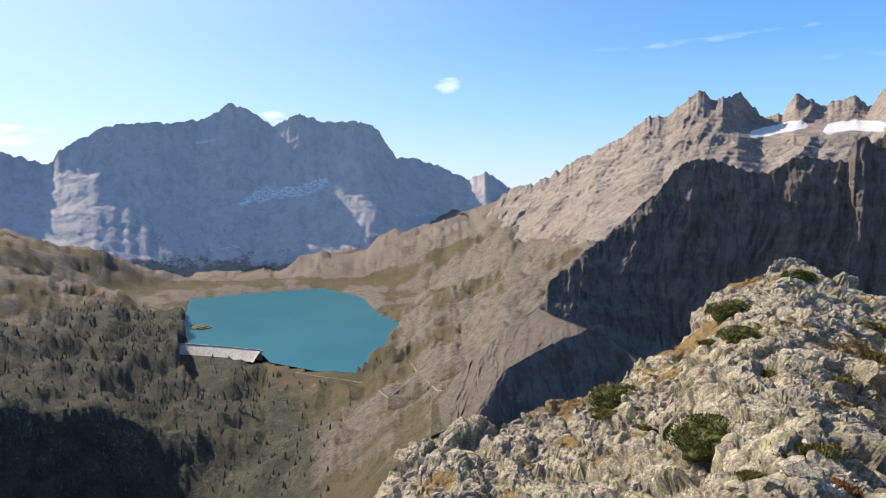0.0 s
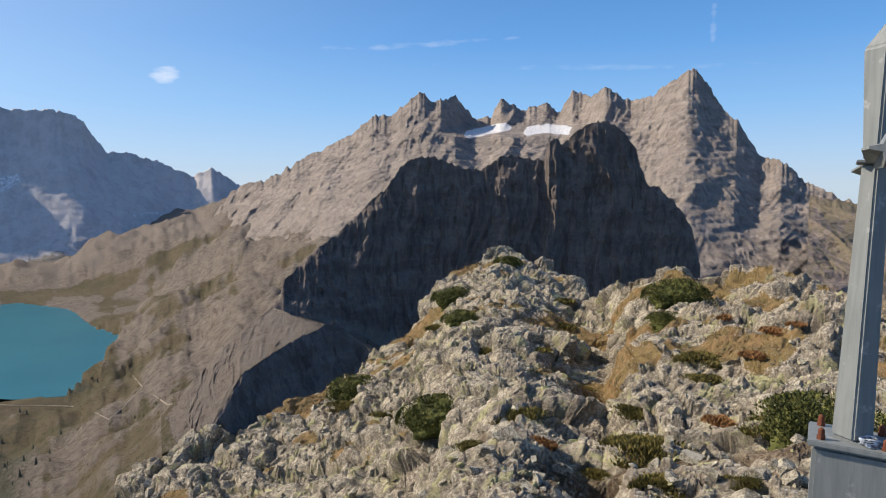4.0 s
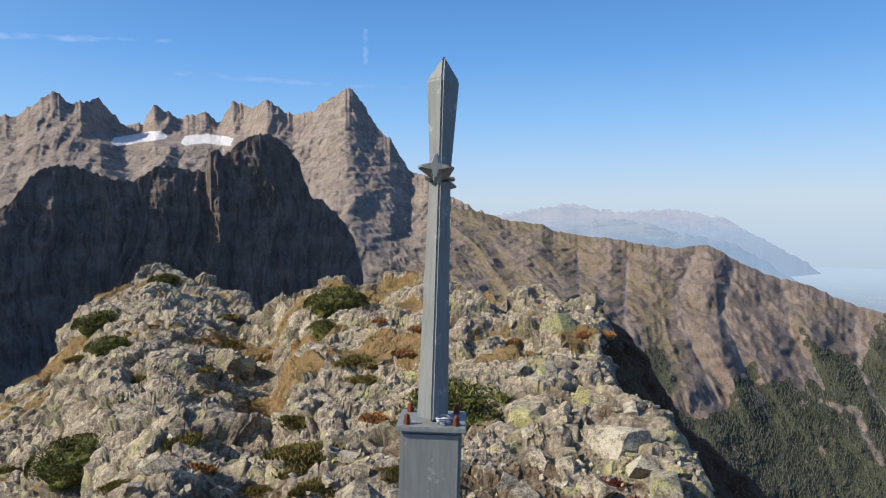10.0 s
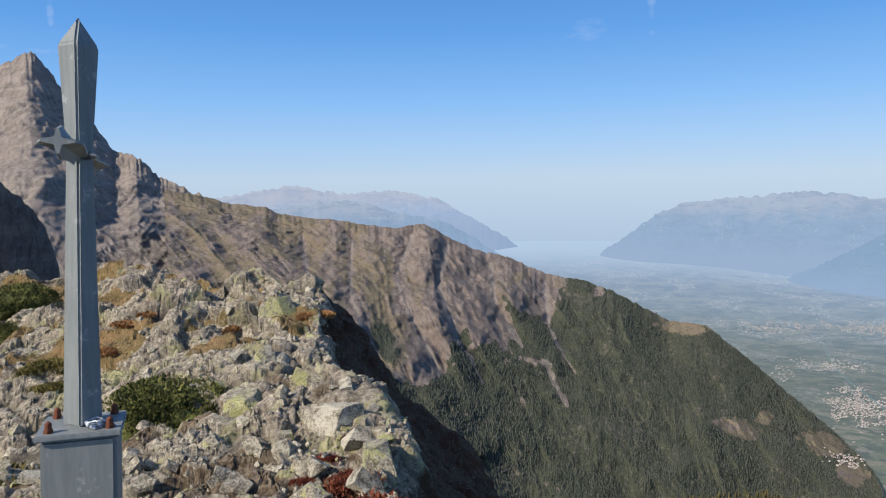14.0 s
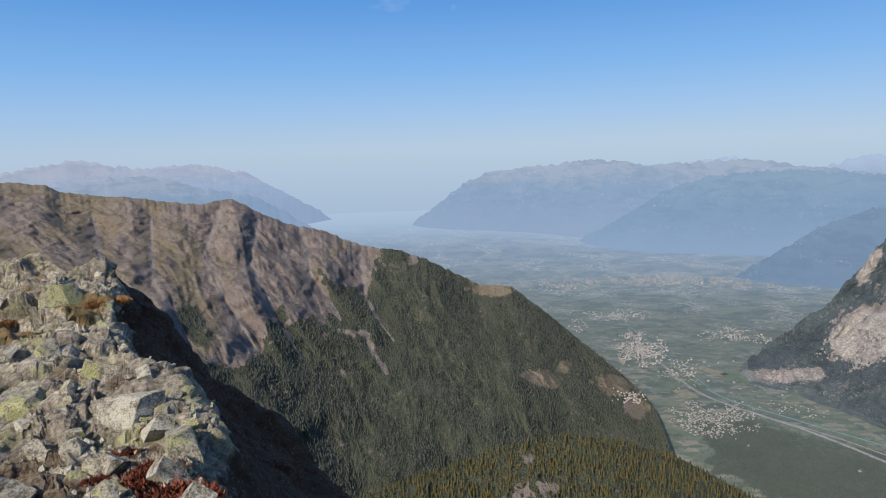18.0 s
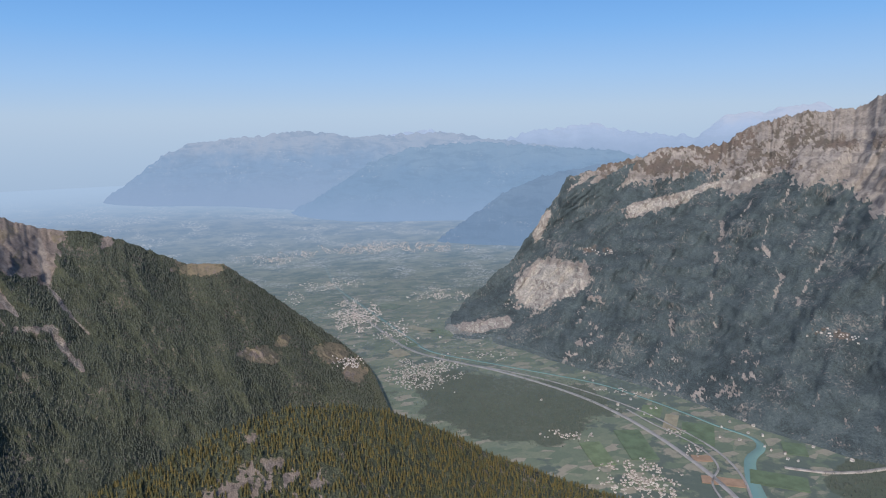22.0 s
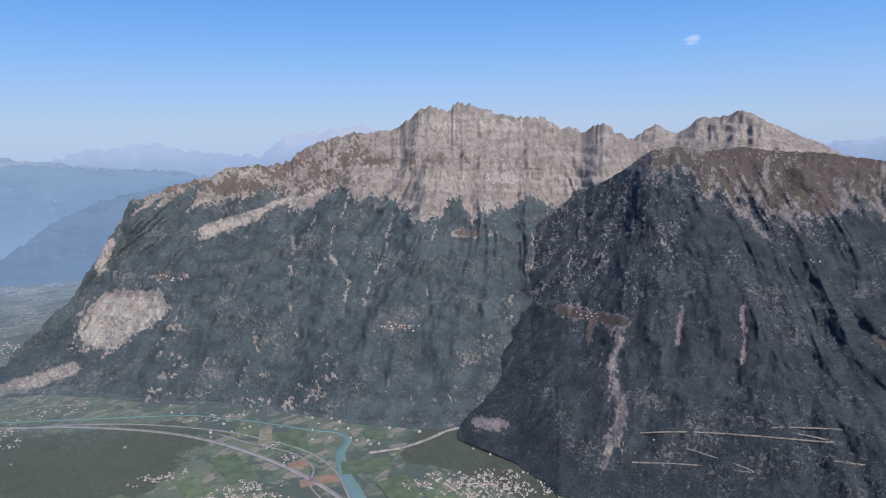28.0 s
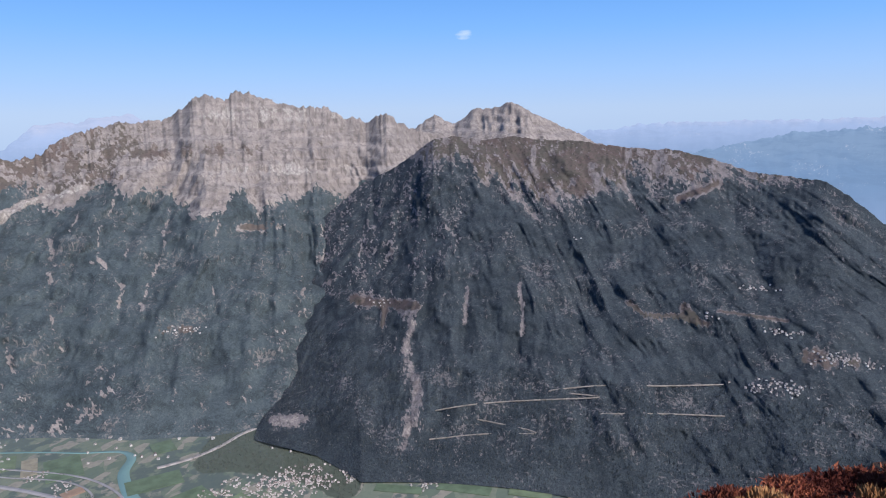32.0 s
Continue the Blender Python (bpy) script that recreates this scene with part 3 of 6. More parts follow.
def ground_sheet():
    table = {**LAKE_SIDE, **VALLEY_SIDE}
    keys = sorted(table)
    grid = np.array([table[k] for k in keys], float)
    az = np.concatenate([np.linspace(-180, -40, 100, endpoint=False), np.linspace(-40, 20, 380, endpoint=False), np.linspace(20, 90, 120, endpoint=False), np.linspace(90, 180, 90, endpoint=False)])
    r = 60 * (4950 / 60) ** np.linspace(0, 1, 210)
    A, R = np.meshgrid(az, r, indexing="ij")
    i = np.clip(np.searchsorted(keys, az, side="right") - 1, 0, len(keys) - 2)
    f = (az - np.array(keys)[i]) / (np.array(keys)[i + 1] - np.array(keys)[i])
    f = f * f * (3 - 2 * f)
    rows = grid[i] * (1 - f[:, None]) + grid[i + 1] * f[:, None]
    el = np.array([np.interp(np.log(r), np.log(REACH), row) for row in rows])
    Z = EYE_Z + R * np.tan(np.radians(el))
    X, Y = R * np.sin(np.radians(A)), R * np.cos(np.radians(A))
    flat = step(A, 60, 75) * step(R, 900, 1100)
    rough = fbm(X / 220, Y / 220, 0, 7, 5, 0.6)
    knolls = ridged(X / 130, Y / 130, 0, 6, 15, 0.6) - 0.6
    Z = Z + (rough * np.clip(R / 60, 2, 34) + knolls * np.clip(R / 18, 2, 75)) * (1 - flat)
    Z = np.where(flat > 0, Z * (1 - flat) + VALLEY_Z * flat, Z)
    d = shore_distance(X, Y)
    near = (np.abs(A) < 40) & (R > 900)
    bank = LAKE_Z + 1.5 + np.clip(d, 0, 400) * 0.03 + (1 + rough) * 4 * step(d, 0, 60)
    Z = np.where(near & (d < 0), np.minimum(Z, LAKE_Z - 0.5 + np.clip(d, -60, 0) * 0.2), Z)
    at_dam = (A > -21.6) & (A < -14.8) & (R < 1640)
    Z = np.where(near & (d >= 0) & ~at_dam, np.maximum(Z, LAKE_Z + 0.5 - np.clip(d - 25, 0, None) * 0.14), Z)
    dip = near * (d >= 0) * (d < 160) * (A > -21.6) * (R < 1640) * step(-A, 14.0, 15.6)
    Z = Z * (1 - dip) + np.minimum(Z, LAKE_Z - 13 - d * 0.1) * dip
    far = near & (R > 2000) & (d >= 0) & (d < 500)
    Z = np.where(far, bank * (1 - step(d, 150, 500)) + Z * step(d, 150, 500), Z)
    n = fbm(X / 260, Y / 260, 0, 5, 9, 0.6)
    wood = step(-A - n * 9, 8, 20) * step(-el, 7.5, 10.5) * 0.85 + step(-A, 4, 12) * step(-el, 15, 19) * 0.42 + patch(A, el, -9, -13.9, 4, 0.6) * 0.5 + n * 0.75
    wood = np.where(A > 60, 0, wood)
    turf = 0.70 + n * 0.7 - step(A, -3, 6) * step(-el, -14, -8) * 0.2 - knolls * 1.1
    streaks = ridged(A / 1.5, R / 900, 0, 4, 33)
    # scree behind the lake, which also lightens the flats in the massif's shadow
    back = step(R, 2650, 2950) * step(-A, -8, 0)
    turf = turf - patch(A, el, 7.5, -12, 5, 2.2) * 0.6 - back * 0.7 - (streaks - 0.6) * 0.7
    scree = step(A, -3, 3) * 0.08 + patch(A, el, 7.5, -12, 5, 2.2) * 0.7 + n * 0.5 - knolls * 0.4 + back * 0.7 + (streaks - 0.6) * 0.5
    P = np.stack([X, Y, Z], -1)
    SHEETS["ground"] = (P, {"wood": np.where((d < 12) & near, 0, wood)})
    return sheet("ground", P, m_basin, {"wood": wood, "turf": turf, "scree": scree}, wrap=True)


m_vale = Mat("valley_fields", 0.95, 0.1)
plot = m_vale.cells(0.06, out="Color", vec=m_vale.pos(1.0, 0.5, 0))
big, mid, fine = m_vale.noise(0.004, 4), m_vale.noise(0.02, 5), m_vale.noise(0.12, 4)
sep = m_vale.t.nodes.new("ShaderNodeSeparateColor")
m_vale.put(sep.inputs[0], plot)
c = m_vale.mix(m_vale.ramp(sep.outputs[0], 0.2, 0.8), (0.118, 0.150, 0.112), (0.165, 0.188, 0.138))
c = m_vale.mix(m_vale.ramp(sep.outputs[1], 0.74, 0.80), c, (0.25, 0.235, 0.19))
c = m_vale.mix(m_vale.ramp(m_vale.math("ADD", mid, m_vale.math("MULTIPLY", big, 0.8)), 0.93, 1.0), c, m_vale.mix(fine, (0.075, 0.10, 0.092), (0.105, 0.13, 0.112)))
c = m_vale.mix(m_vale.ramp(m_vale.math("ADD", m_vale.attr("wood"), m_vale.math("MULTIPLY", m_vale.math("SUBTRACT", mid, 0.5), 0.8)), 0.4, 0.5), c, m_vale.mix(fine, (0.060, 0.075, 0.058), (0.095, 0.110, 0.082)))
m_vale.color(m_vale.mix(m_vale.math("MULTIPLY", m_vale.ramp(fine, 0.4, 0.7), 0.3), c, (0.09, 0.11, 0.095)))
m_vale = m_vale.m

ground = tagged(ground_sheet(), "brown alpine pasture, scree and woods round the lake", "ground", kind="structure")
Av, Rv = np.meshgrid(np.linspace(62, 215, 360), np.concatenate([np.linspace(900, 3000, 110), np.linspace(3100, 4940, 16)]), indexing="ij")
Xv, Yv = Rv * np.sin(np.radians(Av)), Rv * np.cos(np.radians(Av))
Pv = np.stack([Xv, Yv, VALLEY_Z + 3 + fbm(Xv / 300, Yv / 300, 0, 3, 14) * 0.6], -1)
Ev = np.degrees(np.arctan2(VALLEY_Z, Rv))
copse = patch(Av, Ev, 119, -22.3, 6.5, 1.6, -3.0) * 0.9 + patch(Av, Ev, 117, -24.6, 6, 2.2) * 0.85 + patch(Av, Ev, 113, -22.6, 3, 1.2) * 0.7 + patch(Av, Ev, 108, -12.6, 2.5, 0.8) * 0.7 + patch(Av, Ev, 118, -12.5, 6, 2.4) * 0.6 + patch(Av, Ev, 144, -25.8, 2.0, 0.9) * 0.6 + seam(Av, Ev, ((145.5, -25.0), (148, -25.8), (151.5, -27.2), (155, -28.6)), 2.2) * 1.4 + patch(Av, Ev, 165, -28, 9, 1.0) * 0.5 + fbm(Xv / 140, Yv / 140, 0, 4, 18) * 0.55
SHEETS["plain"] = (Pv, {"wood": np.where(Ev > -11.5, 0, copse)})
tagged(sheet("plain", Pv, m_vale, {"wood": copse}), "broad green valley floor with fields and villages", "plain", kind="structure")

m_lake = Mat("lake_water", 0.3, 0.35)
m_lake.bump(m_lake.noise(0.25, 3, 0.6), 0.05, 0.4)
m_lake = m_lake.color(m_lake.mix(m_lake.ramp(m_lake.noise(0.004, 3), 0.35, 0.65), (0.012, 0.115, 0.150), (0.018, 0.135, 0.165)))
bm = bmesh.new()
bm.faces.new([bm.verts.new((x, y, LAKE_Z)) for x, y in shore.mean(0) + (shore - shore.mean(0)) * 1.012])
me = bpy.data.meshes.new("lake")
bm.to_mesh(me), bm.free()
me.materials.append(m_lake)
tagged(new("lake", me), "still turquoise mountain reservoir below bare peaks", "lake", kind="structure")


def cover_west(A, t, el, g, k, g2, U):
    bits = fbm(A / 1.1, el / 0.9, 0, 5, 199, 0.7)
    snow = seam(A + bits, el + bits * 0.6, ((-14.6, 0.2), (-12.5, 0.5), (-10.6, 1.2)), 0.8) * 1.3 + seam(A + bits, el + bits * 0.6, ((-16.6, -0.4), (-14.8, 0.6)), 0.8) + seam(A + bits, el + bits * 0.4, ((-20.4, 4.1), (-18.6, 4.5)), 0.3) * 0.9 + seam(A + bits, el + bits * 0.4, ((-19, -4.2), (-17, -4.0)), 0.6) * 0.7 + seam(A, el + bits * 0.4, ((-2.6, -1.2), (-0.6, -1.1)), 0.3) * 0.7
    crag = step(g2 * 0.7 + bits * 0.75, 0.5, 0.8)
    return {"turf": step(t, 0.7, 1.0) * 0.8 + k * 0.3 + bits * 0.3, "scree": step(t, 0.25, 0.7) * 0.45 + bits * 0.8 - crag * 0.6, "pale": snow * 0.9}


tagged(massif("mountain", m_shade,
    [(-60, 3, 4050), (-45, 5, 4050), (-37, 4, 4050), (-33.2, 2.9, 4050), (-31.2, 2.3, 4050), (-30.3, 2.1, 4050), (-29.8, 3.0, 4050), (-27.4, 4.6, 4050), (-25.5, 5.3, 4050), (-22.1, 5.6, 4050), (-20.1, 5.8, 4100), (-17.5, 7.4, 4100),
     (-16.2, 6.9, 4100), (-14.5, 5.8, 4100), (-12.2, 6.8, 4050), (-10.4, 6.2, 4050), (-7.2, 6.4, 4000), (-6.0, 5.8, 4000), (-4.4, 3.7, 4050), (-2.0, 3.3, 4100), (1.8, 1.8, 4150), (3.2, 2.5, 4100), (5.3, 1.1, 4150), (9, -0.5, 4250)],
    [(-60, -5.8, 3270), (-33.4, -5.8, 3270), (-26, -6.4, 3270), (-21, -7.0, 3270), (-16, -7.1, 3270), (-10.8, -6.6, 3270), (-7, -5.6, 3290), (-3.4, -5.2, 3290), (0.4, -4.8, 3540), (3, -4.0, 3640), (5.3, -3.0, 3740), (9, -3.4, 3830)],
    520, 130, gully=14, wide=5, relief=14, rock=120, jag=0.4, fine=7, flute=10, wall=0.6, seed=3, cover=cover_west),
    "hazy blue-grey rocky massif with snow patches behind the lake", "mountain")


def cover_dents(A, t, el, g, k, g2, U):
    bits = fbm(A / 0.8, el / 0.7, 0, 5, 198, 0.7)
    low = step(t, 0.5, 0.95) * step(-A, -24, -8)
    snow = seam(A + bits * 0.4, el + bits * 0.12, ((24.0, 5.5), (25.6, 5.85), (27.0, 6.1)), 0.55) + seam(A + bits * 0.4, el + bits * 0.12, ((28.9, 5.75), (30.4, 5.95), (32.0, 5.8)), 0.6) * step(el, 5.0, 5.3)
    crag = step(g2 * 0.7 + bits * 0.75, 0.55, 0.8)
    return {"turf": low * 0.75 + k * 0.35 - 0.1 - crag * 0.3, "scree": step(t, 0.12, 0.45) * 0.5 + bits * 0.7 - crag * 0.4, "pale": snow * 1.3}


tagged(massif("mountain", m_massif,
    [(1.0, -4.5, 3150), (2.4, -2.6, 3150), (3.6, -0.6, 3170), (4.8, 0.8, 3150), (5.5, 1.2, 3100), (7.9, 1.9, 3000), (10.7, 3.6, 2950), (14.0, 5.2, 2900), (15.8, 6.8, 2850), (17.5, 7.1, 2850), (18.6, 8.0, 2800), (20.0, 8.9, 2800), (20.7, 8.1, 2800), (21.4, 8.2, 2800), (22.8, 8.5, 2800),
     (24.4, 6.7, 2900), (25.8, 7.0, 2900), (26.6, 8.6, 2850), (28.2, 7.5, 2900), (30.3, 7.8, 2900), (31.4, 7.2, 2900), (32.4, 8.8, 2800), (33.8, 8.4, 2800), (35.0, 9.0, 2750), (37.0, 7.9, 2750), (38.7, 8.3, 2650), (39.8, 9.2, 2600), (41.3, 10.1, 2550), (41.9, 10.1, 2550), (42.9, 8.7, 2550), (43.8, 7.1, 2500)]
    + [(44.9, 6.2, 2450), (46.5, 3.6, 2450), (48.1, 3.1, 2300), (49.4, 1.8, 2300), (50.8, 0.9, 2250), (52.9, -0.1, 2200), (55.5, -1.1, 2200), (58, -2.6, 2100)],
    [(1.0, -6.5, 2500), (4.6, -5.5, 2300), (7.9, -5.6, 2000), (12, -7, 1500), (17, -8, 1350), (25, -8, 1350), (35, -8, 1400), (45, -10, 1400), (50, -11, 1400), (58, -12, 1500)],
    780, 200, gully=34, wide=6, relief=40, rock=120, jag=0.42, fade=12, fine=14, flute=26, wall=0.3, terrace=19, ledge=0.22, seed=11, power=0.8, slant=1.0, benches=((21.5, 35, 5.2, 6.3, 0.13),), cover=cover_dents),
    "layered grey rock massif with a row of sharp summits", "mountain")


def cover_cliff(A, t, el, g, k, g2, U):
    return {"scree": step(t, 0.72, 0.9) * 0.6, "turf": step(0.03, 0.0, t) * 0.3 * step(-A, -20, -12)}


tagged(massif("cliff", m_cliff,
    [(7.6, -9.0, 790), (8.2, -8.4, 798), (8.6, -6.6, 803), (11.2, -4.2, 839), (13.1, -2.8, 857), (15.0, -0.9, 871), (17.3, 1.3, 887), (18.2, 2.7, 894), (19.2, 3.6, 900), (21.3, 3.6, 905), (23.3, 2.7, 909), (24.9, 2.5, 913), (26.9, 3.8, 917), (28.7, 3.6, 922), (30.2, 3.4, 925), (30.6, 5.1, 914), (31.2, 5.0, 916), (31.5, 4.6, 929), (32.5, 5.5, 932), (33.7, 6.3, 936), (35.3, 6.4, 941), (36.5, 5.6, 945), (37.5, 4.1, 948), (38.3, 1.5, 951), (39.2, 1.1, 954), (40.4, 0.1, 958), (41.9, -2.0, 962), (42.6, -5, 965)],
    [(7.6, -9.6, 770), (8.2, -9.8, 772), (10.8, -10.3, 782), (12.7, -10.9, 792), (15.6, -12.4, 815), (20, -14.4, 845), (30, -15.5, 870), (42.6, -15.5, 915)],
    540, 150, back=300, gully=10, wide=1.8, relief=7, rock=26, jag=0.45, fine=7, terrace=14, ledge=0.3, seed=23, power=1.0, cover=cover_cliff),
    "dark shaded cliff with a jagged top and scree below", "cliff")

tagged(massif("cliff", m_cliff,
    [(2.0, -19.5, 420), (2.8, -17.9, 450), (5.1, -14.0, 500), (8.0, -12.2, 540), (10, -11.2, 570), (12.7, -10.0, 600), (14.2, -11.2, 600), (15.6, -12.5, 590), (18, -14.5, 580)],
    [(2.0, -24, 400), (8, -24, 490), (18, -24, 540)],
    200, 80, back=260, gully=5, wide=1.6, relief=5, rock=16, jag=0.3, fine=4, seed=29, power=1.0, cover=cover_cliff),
    "low shaded rock spur with a pale scree slope", "cliff")


def cover_apron(A, t, el, g, k, g2, U):
    bits = fbm(A / 1.2, el / 1.6, 0, 5, 205, 0.7)
    return {"scree": 0.75 + bits * 0.8, "turf": step(t, 0.6, 1.0) * 0.3 + bits * 0.5}


tagged(massif("scree_slope", m_basin,
    [(5.6, -12.9, 690), (6.6, -11.2, 740), (7.6, -8.9, 790), (8.2, -9.0, 788), (10.8, -9.6, 800), (12.7, -10.2, 812), (15.6, -11.6, 835), (20, -13.4, 865), (30, -14.5, 890), (42.6, -14.8, 930)],
    [(5.6, -13.4, 660), (6.6, -12.8, 640), (8.2, -12.6, 600), (12.7, -13.0, 600), (15.6, -15.0, 600), (20, -17, 620), (30, -18, 640), (42.6, -18, 680)],
    260, 60, back=40, gully=7, wide=2.2, relief=4, rock=30, jag=0.05, fine=2.5, seed=31, power=0.8, cover=cover_apron),
    "grey scree fans below the shaded cliff", "scree", kind="structure")


def cover_moraine(A, t, el, g, k, g2, U):
    bits = fbm(A / 0.9, el / 1.2, 0, 5, 206, 0.7)
    return {"scree": 0.72 + bits * 0.6 - step(g2, 0.62, 0.8) * 0.5, "turf": step(-A, -3, 2) * 0.8 + bits * 0.5 - 0.1}


tagged(massif("moraine_slope", m_basin,
    [(-1.0, -16.6, 545), (2.0, -13.6, 590), (4.0, -11.6, 630), (6.0, -9.9, 690), (7.7, -8.7, 740), (9.0, -9.3, 690), (11.0, -10.2, 620), (12.9, -10.9, 600)],
    [(-1.0, -19.4, 455), (2.8, -17.8, 452), (5.1, -14.0, 502), (8.0, -12.2, 542), (10.0, -11.2, 572), (12.9, -11.0, 596)],
    300, 80, back=120, gully=20, wide=1.1, relief=6, rock=26, jag=0.06, fine=7, slant=1.6, seed=33, power=0.9, cover=cover_moraine),
    "gullied pale grey scree slope beside a dark spur", "scree slope", kind="structure")


H_GULLIES = (((69.5, -3.6), (68.2, -7), (69.5, -11), (71.5, -15)), ((72.5, -4.6), (71.6, -8), (73.2, -12), (75.5, -16)), ((76.0, -6.2), (76.5, -9.5), (78.8, -13)), ((80.5, -7.8), (80.8, -11), (83, -15)), ((64.5, -4), (64.2, -9), (66.5, -14)), ((60.5, -3.5), (60.8, -8), (62.6, -12)))


def cover_ridge(A, t, el, g, k, g2, U):
    n = fbm(A / 1.8, el / 3.0, 0, 4, 95)
    bits = fbm(A / 0.8, el / 0.9, 0, 5, 195, 0.7)
    small = fbm(A / 0.3, el / 0.35, 0, 4, 196, 0.7)
    tree = np.interp(A, [52, 66, 72, 78, 84, 90, 96, 106], [-17, -16.5, -14.5, -11.5, -8.0, -9.0, -11, -19])
    B = A + n * 0.3
    chute = sum(seam(B, el, line, 0.4) for line in H_GULLIES) + step(ridged((A + el * 0.6) / 1.6 + n * 0.2, el / 16, 0, 2, 98), 0.90, 0.97) * step(A, 60, 66) * step(-A, -92, -84) * 0.5
    scar = seam(B, el + small * 0.3, ((80.6, -14.2), (81.4, -15.8), (82.4, -17.6)), 0.45) + seam(A + bits, el + small * 0.3, ((78.9, -13.9), (81.2, -14.4)), 0.4) + seam(B, el, ((77, -10.5), (78.4, -12.4)), 0.4) * 0.8
    meadow = patch(A, el, 86.8, -6.6, 0.5, 1.1) + patch(A, el, 91.6, -10.9, 2.2, 0.7) + patch(A, el, 96, -18.2, 2.0, 0.8) * 0.8 + patch(A, el, 101.5, -18.6, 1.8, 0.9) + patch(A, el, 98, -17.2, 0.8, 0.5) + patch(A, el, 103.8, -20.4, 1.3, 0.9) * 0.9
    crag = step(g2 * 0.7 + bits * 0.75 + small * 0.35, 0.60, 0.84)
    w = step(tree - el + n * 3 + (g - 0.6) * 5 + small * 0.8, -0.6, 0.6) * 1.0 + k * 0.1 - chute * 0.6 - scar * 0.9 - meadow * (0.8 + bits) - crag * 0.2 + patch(A, el, 67, -12.5, 1.2, 2.2, -0.3) * 0.7
    return {"wood": w, "turf": 0.62 + n * 0.4 + bits * 0.5 - crag * 0.6 - chute * 0.6 - step(A, 66, 72) * 0.3 + step(A, 84, 88) * 0.5, "scree": chute * 0.8 + step(A, 66, 72) * 0.2 + bits * 0.3, "pale": scar * 0.65 * (1 + small)}


tagged(massif("mountain", m_ridge,
    [(50, 0.5, 1750), (52.9, -0.1, 1750), (54.5, -0.6, 1750), (57.5, -1.0, 1700), (58.5, -1.5, 1700), (61.0, -2.0, 1650), (63.2, -2.2, 1620), (68.1, -3.0, 1580), (70.5, -2.6, 1600), (71.8, -3.3, 1600), (74.6, -4.8, 1620), (77.5, -5.5, 1640), (80.8, -6.9, 1660), (84.1, -7.5, 1660), (86.0, -8.2, 1660),
     (88.8, -9.6, 1680), (90.7, -10.5, 1700), (93.4, -10.7, 1680), (95.6, -12.4, 1680), (98.8, -14.9, 1700), (101.6, -17.0, 1700), (103.5, -18.5, 1650), (105.0, -19.8, 1580), (106.0, -22.0, 1400), (107.2, -24.6, 1240), (114, -28.5, 1060)],
    [(50, -9, 1200), (56.6, -11, 1100), (65, -17, 1000), (70.5, -24, 900), (77.6, -32, 820), (91, -31, 950), (100, -28, 1120), (104, -27.6, 1140), (107.2, -27.6, 1140), (114, -29.5, 1040)],
    740, 185, gully=38, wide=7, relief=46, rock=110, jag=0.2, fine=15, slant=-1.6, seams=[(line, 1.3, 26) for line in H_GULLIES], seed=41, power=0.85, cover=cover_ridge),
    "brown grassy ridge running down into dark conifer forest", "mountain")


def cover_spur(A, t, el, g, k, g2, U):
    bits = fbm(A / 1.1, el / 1.4, 0, 5, 197, 0.7)
    bare = seam(A + bits, el, ((91.5, -29.5), (95, -28), (99.5, -28.8)), 3.0) + patch(A, el, 95, -24.6, 1.0, 0.4) * 0.8 + patch(A, el, 92.5, -25.6, 0.9, 0.4) * 0.8
    rocky = bare * step(g2 * 0.5 + bits * 0.9 + fbm(A / 0.5, el / 0.7, 0, 4, 297, 0.7) * 0.9, 0.3, 0.55)
    return {"wood": 0.9 - rocky * 1.3 + k * 0.25, "turf": 0.75 - rocky * 0.6, "scree": bits * 0.6 + rocky * 0.3, "pale": rocky * 0.45 * (0.7 + bits * 1.2)}


spur = tagged(massif("wooded_spur", m_ridge,
    [(70, -30, 430), (74.3, -27.8, 450), (79.1, -27.2, 470), (83.3, -26.2, 480), (88.1, -24.9, 490), (93.1, -23.5, 500), (98.1, -22.6, 510), (102.6, -22.9, 510), (107.1, -23.7, 520), (111.2, -25.2, 530), (116.2, -27.3, 550), (122.9, -29, 570), (127.4, -29.8, 590), (140, -33, 640)],
    [(70, -38, 330), (85, -38, 330), (100, -37, 340), (127, -38, 400), (140, -40, 450)],
    320, 90, back=500, gully=10, wide=3, relief=10, rock=30, jag=0.1, fine=6, seed=47, power=0.9, cover=cover_spur),
    "wooded rocky spur with golden larches and firs", "hillside")


K_RUNS = (((139.6, -3.6), (137.7, -7.1), (137.4, -9.4), (138.5, -11.8), (138.1, -14.6)), ((140.8, -4.2), (139.4, -7.1), (139.6, -8.3), (139.0, -10)), ((143.0, -5.0), (141.7, -8.2), (141.4, -9.6), (140.4, -11.9), (139.6, -13.7)), ((131, -9), (130.2, -13), (130.6, -17)), ((134.2, -7.5), (133.6, -12), (134.2, -16)), ((146.5, -6), (145, -11), (145.5, -16)))
GORGE = ((156.5, -5.5), (155.0, -8.5), (153.6, -12), (151.6, -15), (149.8, -17.6), (148.2, -20.2), (147.3, -23.5))


